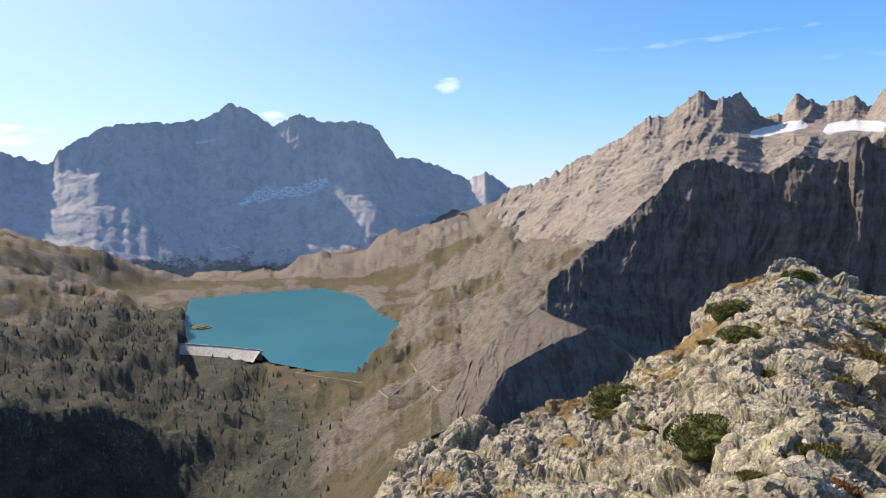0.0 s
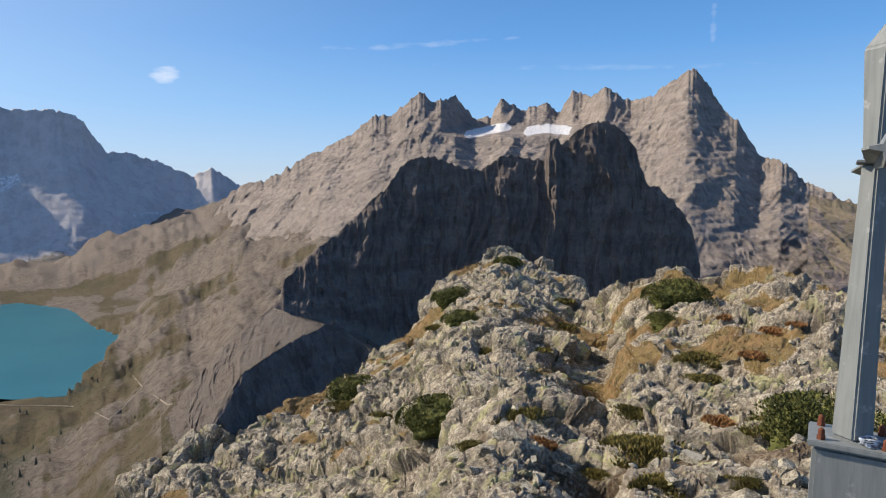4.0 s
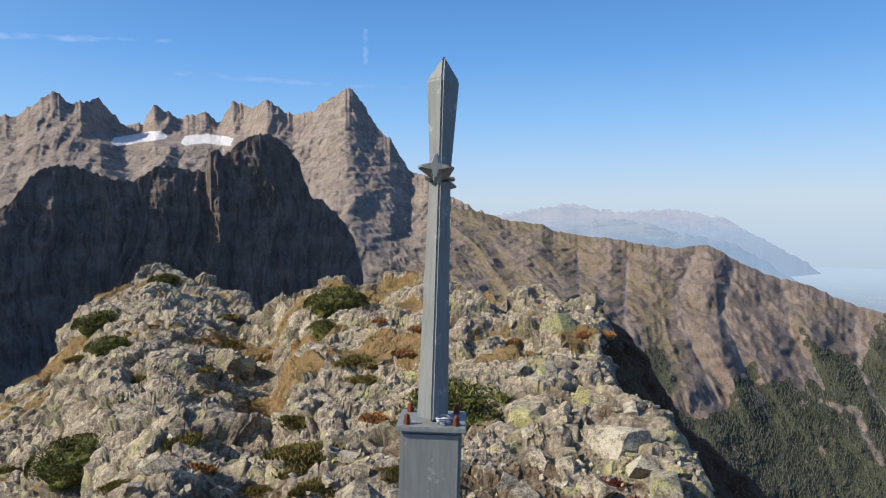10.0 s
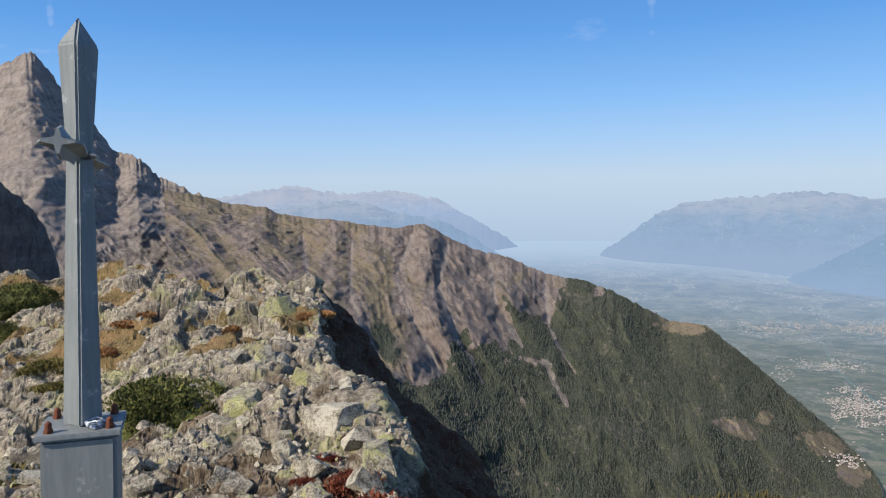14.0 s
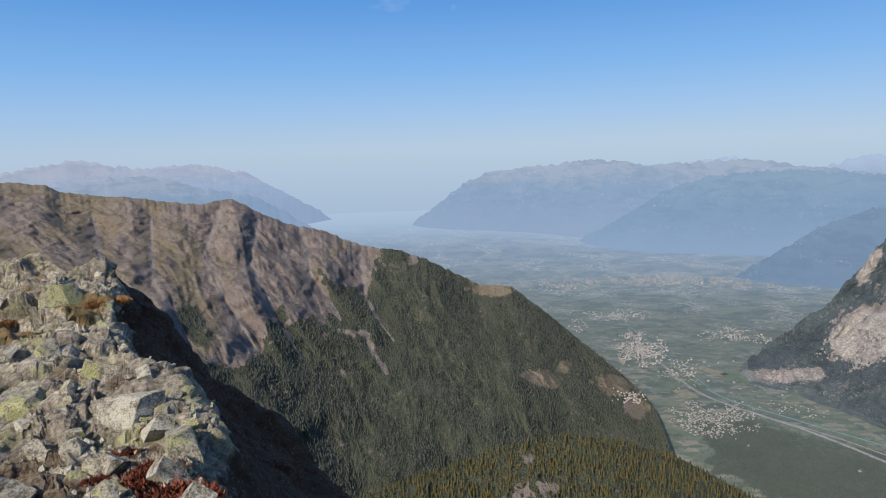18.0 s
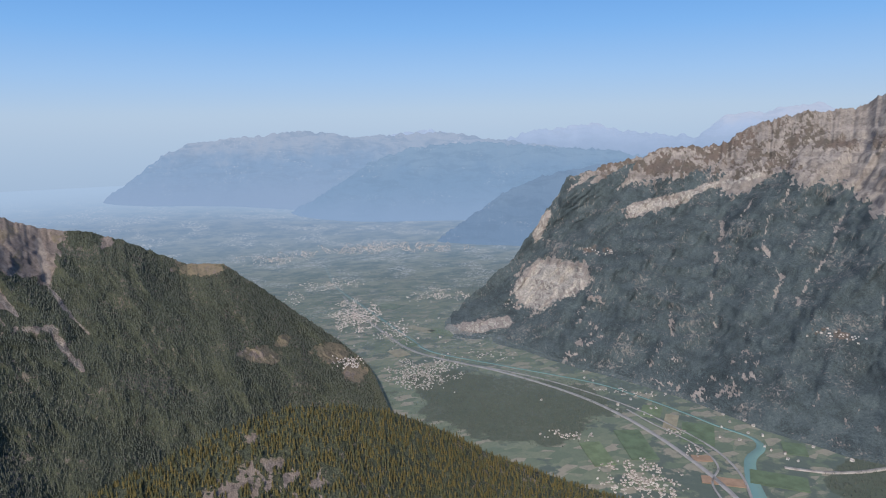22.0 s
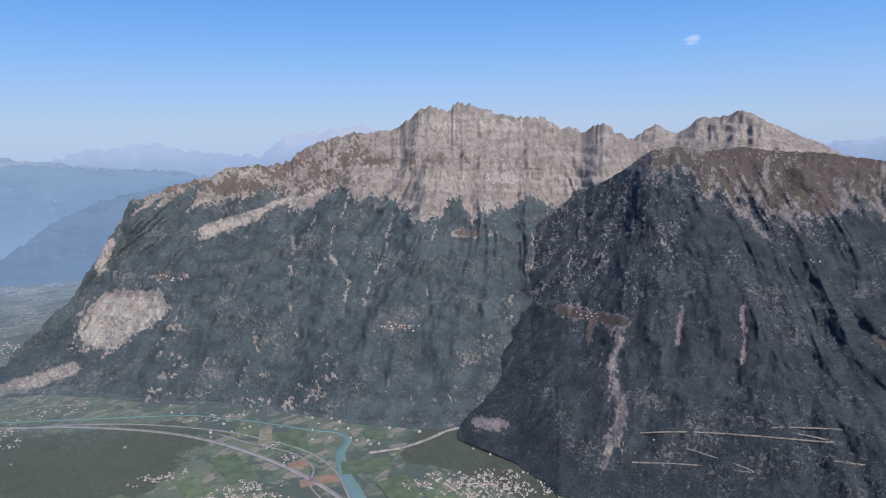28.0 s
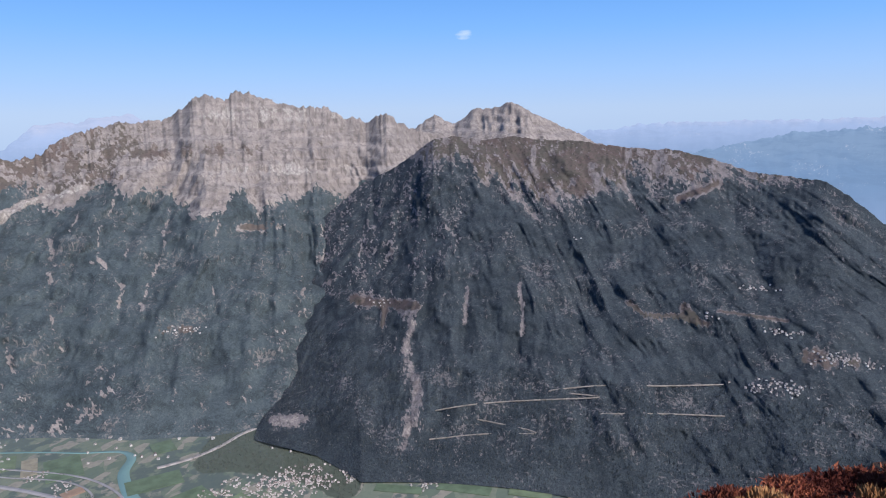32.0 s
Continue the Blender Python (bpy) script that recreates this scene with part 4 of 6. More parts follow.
def cover_east(A, t, el, g, k, g2, U):
    n = fbm(A / 1.6, el / 3.0, 0, 4, 91)
    bits = fbm(A / 0.9, el / 0.9, 0, 5, 191, 0.7)
    small = fbm(A / 0.16, el / 0.2, 0, 3, 192, 0.75) * 1.2
    tree = np.interp(A, [110, 122, 127, 132, 137, 145, 155, 162, 175], [0, -4.6, -4.4, -4.4, -4.4, -5.2, -5.6, -5.0, -5])
    tree = tree + (ridged(U / 2.3 + n * 0.15, el / 40, 0, 3, 66) - 0.66) * 4.5 + small * 0.9
    run = sum(seam(A + n * 0.5 + small * 0.25, el, line, 0.24) for line in K_RUNS) * step(fbm(A / 0.5, el / 1.4, 0, 3, 292), -0.35, 0.05) + step(ridged(U / 1.5 + n * 0.2, el / 30, 0, 2, 97), 0.93, 0.98) * step(el, -14, -6) * 0.8
    crag = step(g2 * 0.7 + bits * 0.75 + small * 0.35, 0.62, 0.85)
    low = patch(A, el, 130.5, -19.7, 8, 2.0) + patch(A, el, 124.2, -16.8, 0.9, 3.2) + patch(A, el, 136.5, -19.2, 1.4, 1.2)
    gorge = seam(A + n * 0.5, el, GORGE, 1.3)
    cliff = seam(A + bits * 0.7 + small * 0.5, el + bits * 0.5 + small * 0.5, ((118.7, -13.9), (120.2, -12.3), (123.0, -12.5)), 1.75) * 1.15 + seam(A + bits * 0.7, el + small * 0.5, ((119.6, -14.7), (122.0, -13.4)), 1.3) + seam(A + bits * 0.5, el + bits * 0.4, ((127.4, -7.0), (129.2, -6.5), (131.2, -6.0)), 0.75) + seam(A, el + bits * 0.3, ((131.2, -6.0), (132.6, -5.1), (136.6, -4.2)), 0.4) + seam(A, el + bits * 0.3, ((112.0, -17.1), (114.5, -16.9), (117.0, -16.5)), 0.75) + seam(A, el + bits * 0.4, ((119.6, -9.2), (120.4, -7.6)), 0.7) * 0.8
    meadow = patch(A, el, 149.2, -7.9, 1.7, 0.35) + patch(A, el, 142.5, -15.6, 2.4, 0.45, -2) + patch(A, el, 124.5, -10.3, 1.2, 0.5) + patch(A, el, 135.5, -9.7, 1.0, 0.3)
    w = step(tree - el, -0.35, 0.45) * 0.95 + k * 0.10 - cliff * 1.2 - run * (0.62 + bits * 0.6) - crag * (0.42 + low * 0.5 + gorge * 0.4) - gorge * 0.25 - meadow * (0.45 + bits * 0.5)
    up = 1 - step(A + bits * 5, 136, 149)
    turf = step(el + bits * 1.6, -5.4, -3.4) * up * (0.5 + bits * 0.9 + small * 0.5) + meadow * 0.9 + patch(A, el, 150, -1.6, 10, 1.1) * (0.25 + bits * 0.8)
    top = patch(A, el, 151.5, 1.0, 8.5, 0.8) * 0.75 + patch(A, el, 151.5, -3.4, 6.5, 0.6) * 0.85 * step(g2, 0.35, 0.7)
    return {"wood": w, "turf": turf, "scree": run * 0.8 + (patch(A, el, 151, -2.2, 9, 1.0) * 0.3 + patch(A, el, 138, -3.2, 6, 0.9) * 0.3) * (1.2 - g2) * 1.5 + bits * 0.3 - crag * 0.3, "pale": cliff * 0.9 * (0.75 + small * 1.5 + bits * 0.6) + top * (0.75 + bits * 0.6 + small * 0.5) * step(g2 + small * 0.4, 0.4, 0.75)}


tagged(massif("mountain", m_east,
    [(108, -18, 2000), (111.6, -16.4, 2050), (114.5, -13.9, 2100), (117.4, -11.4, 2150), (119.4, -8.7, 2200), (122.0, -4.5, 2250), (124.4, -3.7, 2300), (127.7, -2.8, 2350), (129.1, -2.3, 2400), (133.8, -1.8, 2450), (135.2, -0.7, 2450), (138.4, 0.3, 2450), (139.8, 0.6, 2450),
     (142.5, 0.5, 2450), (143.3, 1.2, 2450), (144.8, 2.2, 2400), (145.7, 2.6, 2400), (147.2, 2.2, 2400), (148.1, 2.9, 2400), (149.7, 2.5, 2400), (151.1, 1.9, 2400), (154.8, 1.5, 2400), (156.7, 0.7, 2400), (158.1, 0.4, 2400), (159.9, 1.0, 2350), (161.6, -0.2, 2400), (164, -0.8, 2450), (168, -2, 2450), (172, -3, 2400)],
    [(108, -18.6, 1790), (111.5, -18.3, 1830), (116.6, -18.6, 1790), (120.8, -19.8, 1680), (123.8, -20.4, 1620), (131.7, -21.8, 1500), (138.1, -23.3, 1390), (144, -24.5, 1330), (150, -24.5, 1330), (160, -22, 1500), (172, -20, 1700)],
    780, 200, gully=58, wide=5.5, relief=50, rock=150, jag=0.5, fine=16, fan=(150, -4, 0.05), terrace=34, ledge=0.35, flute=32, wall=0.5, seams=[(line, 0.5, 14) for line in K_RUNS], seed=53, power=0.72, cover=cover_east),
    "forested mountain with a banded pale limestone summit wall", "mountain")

tagged(massif("mountain", m_east,
    [(158, -1.5, 3300), (162.3, -0.2, 3300), (163.9, 0.8, 3300), (165.5, 0.0, 3300), (167.2, 1.3, 3250), (169.0, 1.3, 3250), (170.2, 1.8, 3200), (171.6, 1.0, 3200), (173.5, 0.1, 3250), (175.5, -0.8, 3300), (178, -2, 3300)],
    [(158, -4, 2800), (168, -4, 2800), (178, -5, 2800)],
    240, 70, gully=35, wide=1.8, relief=40, rock=120, jag=0.25, flute=25, wall=0.9, terrace=40, seed=59, power=0.8),
    "distant pale grey pyramid peak", "mountain")


L_GULLIES = (((158.6, -6.8), (157.0, -10.6), (155.1, -12.5), (152.6, -16)), ((162.0, -5.5), (160.2, -10), (157.6, -14)), ((166, -5), (165.6, -10), (166.4, -16), (165.8, -22)), ((169.5, -4.5), (173.3, -9.1), (175.9, -13.5), (176.5, -17.1), (176, -22)), ((178.5, -4), (181.5, -8.5), (184.5, -13)), ((187, -6), (189.5, -11), (191, -15)), ((163.4, -16), (164.2, -21), (164, -26)), ((170.8, -12), (171.3, -17), (170, -22)))


def cover_right(A, t, el, g, k, g2, U):
    n = fbm(A / 1.5, el / 4, 0, 4, 93)
    bits = fbm(A / 0.8, el / 1.2, 0, 5, 193, 0.7)
    small = fbm(A / 0.16, el / 0.2, 0, 3, 194, 0.75) * 1.2
    B = A + n * 0.4
    runnel = step(ridged(U / 0.9 + n * 0.25, el / 22, 0, 2, 99), 0.88, 0.96)
    crag = step(g2 * 0.75 + bits * 0.45 + small * 0.7, 0.66, 0.86)
    ribs = patch(A, el, 158, -8.5, 6.5, 5.5)
    scar = seam(B, el + small * 0.4, ((161.5, -16.0), (160.9, -18.8), (161.6, -20.9), (161.9, -22.6), (160.8, -26.4)), 1.5) * 0.85 + seam(B, el, ((151.5, -17.5), (150.3, -19.6), (148.9, -22.1)), 0.5) * 1.4 + seam(A, el + small * 0.4, ((149.6, -23.5), (151.9, -23.7)), 0.8) * 1.4 + seam(B, el, ((170.9, -13.4), (171.3, -15.7), (171.2, -17.4)), 0.45) * 0.9 + seam(B, el, ((166.6, -13.5), (166.2, -16.5)), 0.5) * 0.7 + patch(A, el, 191.8, -20, 3.4, 0.7) * 0.45
    meadow = seam(A + bits, el + bits * 0.3, ((156.8, -14.2), (159.4, -14.7), (161.8, -15.0)), 0.9) + seam(A, el + small * 0.3, ((159.3, -15.4), (159.0, -16.6)), 0.5) + seam(A, el + small * 0.3, ((180.0, -14.5), (181.4, -15.5), (184, -15.4), (186.3, -15.8)), 0.45) + seam(A, el + small * 0.3, ((184.4, -14.6), (185.2, -15.4)), 0.7) + seam(A, el, ((187, -14.7), (192, -15)), 0.4) * 0.8 + seam(A, el + bits * 0.3, ((183.6, -6), (186.4, -4.9)), 0.55) * 0.9 + patch(A, el, 194.5, -17.5, 3, 0.8) * (0.6 + bits)
    top = np.interp(A, [150, 156, 160, 164, 168, 172, 176, 178, 181, 184, 187, 192], [-1, -2.5, -2.8, -2.6, -4.0, -6.0, -6.8, -4.4, -4.2, -5.0, -3.6, -4]) + n * 1.6 + small * 1.4 + bits * 1.2 + (g2 - 0.6) * 3.0
    gul = sum(seam(B, el, line, 0.4) for line in L_GULLIES)
    w = 1.0 - step(el - top + small * 2.0, -3.0, 1.8) * 0.85 + k * 0.1 - runnel * 0.35 * ribs - crag * (0.30 + ribs * 0.75) - scar * (0.8 + bits * 0.6) - meadow * 0.9 - gul * 0.3 * step(el, -20, -8)
    return {"wood": w, "turf": step(el - top, -0.5, 0.6) * (0.75 + bits * 0.9 - crag * 0.5) + meadow * 0.9, "scree": runnel * 0.4 + gul * 0.4 + bits * 0.4, "pale": scar * (0.55 + small * 0.7) * step(crag + bits, -0.3, 0.3)}


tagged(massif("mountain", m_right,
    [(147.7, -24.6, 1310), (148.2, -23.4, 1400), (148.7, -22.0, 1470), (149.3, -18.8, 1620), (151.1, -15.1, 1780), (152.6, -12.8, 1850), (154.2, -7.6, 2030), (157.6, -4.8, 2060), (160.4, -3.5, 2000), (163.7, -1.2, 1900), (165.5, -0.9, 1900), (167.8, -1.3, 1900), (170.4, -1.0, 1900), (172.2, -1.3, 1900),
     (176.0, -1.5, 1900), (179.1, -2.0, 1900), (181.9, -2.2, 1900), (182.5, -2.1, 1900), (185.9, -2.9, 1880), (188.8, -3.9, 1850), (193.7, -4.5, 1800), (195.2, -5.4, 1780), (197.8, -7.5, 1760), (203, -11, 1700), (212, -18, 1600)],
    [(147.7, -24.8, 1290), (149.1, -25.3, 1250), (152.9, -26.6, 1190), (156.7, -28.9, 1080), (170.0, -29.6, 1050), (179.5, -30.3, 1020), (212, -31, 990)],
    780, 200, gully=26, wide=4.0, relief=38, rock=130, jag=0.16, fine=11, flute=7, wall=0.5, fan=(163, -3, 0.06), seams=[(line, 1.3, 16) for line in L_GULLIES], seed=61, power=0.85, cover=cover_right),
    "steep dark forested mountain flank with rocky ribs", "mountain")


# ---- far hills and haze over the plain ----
# far hills glow, with blue haze put into the colour they give off
def hazed_glow_material(name, low, high, z0, z1, glow, base=(0.215, 0.31, 0.445)):
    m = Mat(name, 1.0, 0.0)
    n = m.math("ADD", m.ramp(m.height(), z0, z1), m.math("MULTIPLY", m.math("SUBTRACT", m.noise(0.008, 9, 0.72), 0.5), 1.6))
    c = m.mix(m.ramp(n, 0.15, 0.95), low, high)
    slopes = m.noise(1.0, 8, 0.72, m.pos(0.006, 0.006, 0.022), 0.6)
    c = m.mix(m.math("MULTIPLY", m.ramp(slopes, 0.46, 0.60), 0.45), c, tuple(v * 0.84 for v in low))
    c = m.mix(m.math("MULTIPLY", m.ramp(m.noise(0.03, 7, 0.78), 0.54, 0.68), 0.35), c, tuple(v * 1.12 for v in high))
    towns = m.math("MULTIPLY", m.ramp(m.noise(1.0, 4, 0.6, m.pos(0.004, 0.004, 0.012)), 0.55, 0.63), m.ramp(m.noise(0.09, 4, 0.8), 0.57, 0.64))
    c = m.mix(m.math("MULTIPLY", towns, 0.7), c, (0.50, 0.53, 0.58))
    # painted haze thickens towards the foot
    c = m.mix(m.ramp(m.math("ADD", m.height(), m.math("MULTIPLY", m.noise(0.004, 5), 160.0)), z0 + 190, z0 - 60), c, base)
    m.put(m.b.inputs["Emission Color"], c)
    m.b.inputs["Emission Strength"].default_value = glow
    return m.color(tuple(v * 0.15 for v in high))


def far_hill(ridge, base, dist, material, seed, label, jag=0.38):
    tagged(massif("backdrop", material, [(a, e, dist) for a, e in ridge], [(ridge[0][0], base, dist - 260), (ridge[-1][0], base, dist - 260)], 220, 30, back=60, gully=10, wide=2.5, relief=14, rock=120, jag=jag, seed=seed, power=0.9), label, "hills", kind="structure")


hz1 = hazed_glow_material("far_hills_west", (0.27, 0.37, 0.515), (0.36, 0.405, 0.49), -200, 20, 0.95)
hz2 = hazed_glow_material("far_hills_north", (0.190, 0.296, 0.432), (0.300, 0.364, 0.452), -330, 0, 0.95)
hz3 = hazed_glow_material("near_haze_hills", (0.175, 0.275, 0.400), (0.210, 0.304, 0.410), -430, -60, 0.95)
hz4 = hazed_glow_material("far_peaks", (0.34, 0.44, 0.59), (0.40, 0.455, 0.555), -100, 80, 0.95)


def haze_level(a, r):
    """Height of the haze sheet over the far plain, which climbs to the horizon."""
    return VALLEY_Z + 9 + (r - 1480) * 0.006 + np.clip(r - 3000, 0, None) ** 2 * 5.6e-5 * (0.15 + 0.85 * step(-a, -108, -90))


Av, Rv = np.meshgrid(np.linspace(70, 150, 80), np.linspace(1120, 4945, 70), indexing="ij")
Xv, Yv = Rv * np.sin(np.radians(Av)), Rv * np.cos(np.radians(Av))
# added glowing sheet: haze put into its colour and alpha by distance
m_haze = Mat("glowing_hazy_plain", 1.0, 0.0)
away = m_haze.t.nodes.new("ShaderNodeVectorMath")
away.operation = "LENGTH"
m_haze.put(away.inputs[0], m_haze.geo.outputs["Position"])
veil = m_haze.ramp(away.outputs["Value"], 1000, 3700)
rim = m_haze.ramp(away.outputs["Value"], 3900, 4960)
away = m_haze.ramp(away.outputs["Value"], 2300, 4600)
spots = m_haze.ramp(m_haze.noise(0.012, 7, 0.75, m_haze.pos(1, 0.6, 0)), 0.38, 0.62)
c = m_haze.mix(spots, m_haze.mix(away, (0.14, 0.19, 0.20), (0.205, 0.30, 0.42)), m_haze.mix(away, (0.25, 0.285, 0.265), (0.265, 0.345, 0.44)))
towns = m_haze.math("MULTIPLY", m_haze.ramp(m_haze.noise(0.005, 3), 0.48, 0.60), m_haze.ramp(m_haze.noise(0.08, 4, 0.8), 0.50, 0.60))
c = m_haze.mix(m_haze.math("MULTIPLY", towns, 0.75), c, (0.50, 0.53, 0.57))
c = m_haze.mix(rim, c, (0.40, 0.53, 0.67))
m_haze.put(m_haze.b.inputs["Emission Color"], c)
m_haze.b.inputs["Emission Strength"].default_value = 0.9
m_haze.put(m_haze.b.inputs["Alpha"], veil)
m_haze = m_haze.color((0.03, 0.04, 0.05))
tagged(sheet("backdrop", np.stack([Xv, Yv, haze_level(Av, Rv)], -1), m_haze), "glowing far plain sheet with blue haze in its colour", "plain", kind="structure")
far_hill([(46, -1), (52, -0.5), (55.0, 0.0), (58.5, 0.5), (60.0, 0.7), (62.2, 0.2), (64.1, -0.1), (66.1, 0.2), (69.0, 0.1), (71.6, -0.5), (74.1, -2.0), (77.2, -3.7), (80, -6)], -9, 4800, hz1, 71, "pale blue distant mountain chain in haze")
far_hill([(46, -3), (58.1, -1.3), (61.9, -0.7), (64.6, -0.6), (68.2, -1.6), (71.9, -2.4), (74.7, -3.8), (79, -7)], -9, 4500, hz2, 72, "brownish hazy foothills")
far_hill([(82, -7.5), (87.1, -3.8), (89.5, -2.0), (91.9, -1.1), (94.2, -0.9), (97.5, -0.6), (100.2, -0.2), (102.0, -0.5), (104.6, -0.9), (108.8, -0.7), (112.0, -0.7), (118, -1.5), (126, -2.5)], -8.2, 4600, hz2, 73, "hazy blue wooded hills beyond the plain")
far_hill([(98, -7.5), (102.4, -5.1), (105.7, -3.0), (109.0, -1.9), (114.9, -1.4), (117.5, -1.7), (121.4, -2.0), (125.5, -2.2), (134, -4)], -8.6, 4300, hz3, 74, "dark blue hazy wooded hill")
hz5 = hazed_glow_material("hazy_wooded_slope", (0.145, 0.222, 0.325), (0.17, 0.25, 0.35), -640, -150, 0.95, (0.18, 0.255, 0.33))
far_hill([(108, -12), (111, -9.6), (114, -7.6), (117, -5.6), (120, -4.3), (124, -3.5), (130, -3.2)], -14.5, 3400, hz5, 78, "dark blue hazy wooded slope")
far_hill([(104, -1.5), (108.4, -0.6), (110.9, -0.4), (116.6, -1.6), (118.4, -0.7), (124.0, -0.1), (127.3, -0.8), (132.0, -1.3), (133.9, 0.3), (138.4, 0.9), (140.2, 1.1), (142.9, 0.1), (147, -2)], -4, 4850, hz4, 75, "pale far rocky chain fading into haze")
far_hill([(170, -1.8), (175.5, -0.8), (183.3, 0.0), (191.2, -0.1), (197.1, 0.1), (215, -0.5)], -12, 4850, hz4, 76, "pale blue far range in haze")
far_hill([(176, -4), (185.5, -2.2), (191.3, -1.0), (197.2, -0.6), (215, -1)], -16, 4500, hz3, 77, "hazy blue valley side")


# ---- the summit ridge underfoot ----
m_near = Mat("summit_rock", 0.93, 0.2)
blocks = m_near.cells(1.3, out="Color", vec=m_near.pos(1.0, 1.0, 0.6))
tone = m_near.t.nodes.new("ShaderNodeSeparateColor")
m_near.put(tone.inputs[0], blocks)
n1, n2, n3, n4 = m_near.noise(0.3, 5), m_near.noise(2.2, 7, 0.72), m_near.noise(11, 6, 0.75), m_near.noise(34, 4, 0.75)
c = m_near.mix(tone.outputs[0], (0.25, 0.215, 0.165), (0.43, 0.375, 0.285))
c = m_near.mix(m_near.math("MULTIPLY", m_near.ramp(n1, 0.45, 0.62), 0.55), c, (0.31, 0.262, 0.215))
c = m_near.mix(m_near.math("MULTIPLY", m_near.ramp(n2, 0.48, 0.64), 0.75), c, (0.57, 0.515, 0.395))
c = m_near.mix(m_near.math("MULTIPLY", m_near.ramp(n3, 0.50, 0.60), 0.75), c, (0.68, 0.63, 0.50))
c = m_near.mix(m_near.math("MULTIPLY", m_near.ramp(n3, 0.50, 0.36), 0.65), c, (0.085, 0.074, 0.058))
c = m_near.mix(m_near.math("MULTIPLY", m_near.ramp(n4, 0.52, 0.66), 0.55), c, (0.075, 0.066, 0.052))
c = m_near.mix(m_near.math("MULTIPLY", m_near.ramp(m_near.math("ADD", m_near.noise(1.1, 5, 0.7), m_near.math("MULTIPLY", n3, 0.35)), 0.72, 0.80), 0.55), c, (0.36, 0.37, 0.13))
c = m_near.mix(m_near.math("MULTIPLY", m_near.ramp(m_near.noise(0.45, 6, 0.7), 0.50, 0.62), 0.4), c, (0.17, 0.135, 0.10))
soil = m_near.mix(m_near.ramp(n3, 0.4, 0.62), (0.105, 0.070, 0.042), (0.30, 0.245, 0.175))
c = m_near.mix(m_near.ramp(m_near.math("ADD", m_near.attr("soil"), m_near.math("MULTIPLY", m_near.math("SUBTRACT", n3, 0.5), 0.8)), 0.4, 0.55), c, soil)
joint = m_near.attr("joint")
c = m_near.mix(m_near.math("MULTIPLY", joint, 0.65), c, (0.05, 0.042, 0.03))
g = m_near.mix(m_near.ramp(n2, 0.4, 0.6), (0.27, 0.172, 0.080), (0.165, 0.125, 0.055))
g = m_near.mix(m_near.ramp(n1, 0.5, 0.6), g, m_near.mix(n3, (0.30, 0.195, 0.092), (0.125, 0.11, 0.04)))
g = m_near.mix(m_near.math("MULTIPLY", m_near.ramp(n4, 0.5, 0.66), 0.75), g, (0.10, 0.078, 0.034))
g = m_near.mix(m_near.math("MULTIPLY", m_near.ramp(n3, 0.57, 0.66), 0.7), g, (0.46, 0.42, 0.34))
c = m_near.mix(m_near.ramp(m_near.math("ADD", m_near.attr("turf"), m_near.math("MULTIPLY", m_near.math("SUBTRACT", n2, 0.5), 2.0)), 0.40, 0.58), c, g)
# dark heath, whose colour also stands in for shade on the east face
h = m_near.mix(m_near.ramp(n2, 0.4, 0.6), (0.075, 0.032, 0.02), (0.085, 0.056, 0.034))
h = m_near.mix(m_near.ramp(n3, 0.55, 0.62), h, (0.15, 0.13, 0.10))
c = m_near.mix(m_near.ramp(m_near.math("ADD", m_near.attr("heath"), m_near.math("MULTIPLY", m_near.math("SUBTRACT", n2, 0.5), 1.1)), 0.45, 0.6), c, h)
m_near.bump(m_near.math("ADD", n2, m_near.math("ADD", n3, m_near.math("MULTIPLY", n4, 0.6))), 0.85, 0.07)
m_near = m_near.color(c)
# bearing, height angle of the crest, its distance
CREST = ((-180, -40, 1.2), (-165, -40, 1.2), (-60, -42, 1.2), (-20, -35, 3), (-12, -27, 30), (-5.9, -23.2, 36), (-3.6, -20.6, 38), (-2.2, -19.6, 38), (1.4, -18.5, 39), (4.7, -18.9, 40), (8.4, -17.4, 42), (13.0, -15.1, 46), (15.2, -13.3, 48), (19.1, -10.6, 52), (20.7, -8.0, 55), (22.6, -5.7, 58), (26.1, -4.0, 60), (28.0, -3.9, 60), (30.6, -4.9, 58),
         (33.2, -6.7, 54), (35.1, -7.8, 50), (37.0, -6.0, 42), (39.8, -5.6, 39), (44.5, -5.8, 37), (48.6, -5.6, 34), (55.5, -7.0, 28), (58.8, -6.9, 26))
CREST_EAST = ((61, -8.2, 26), (174, -36, 2), (180, -27.6, 4))


def break_line(x, y):
    """Metres beyond the line along which the east side breaks off."""
    return (x - 5.5) * 0.53 - (y - 2.4) * 0.85 - 0.8 + fbm(x / 4, y / 4, 0, 3, 55) * 0.7


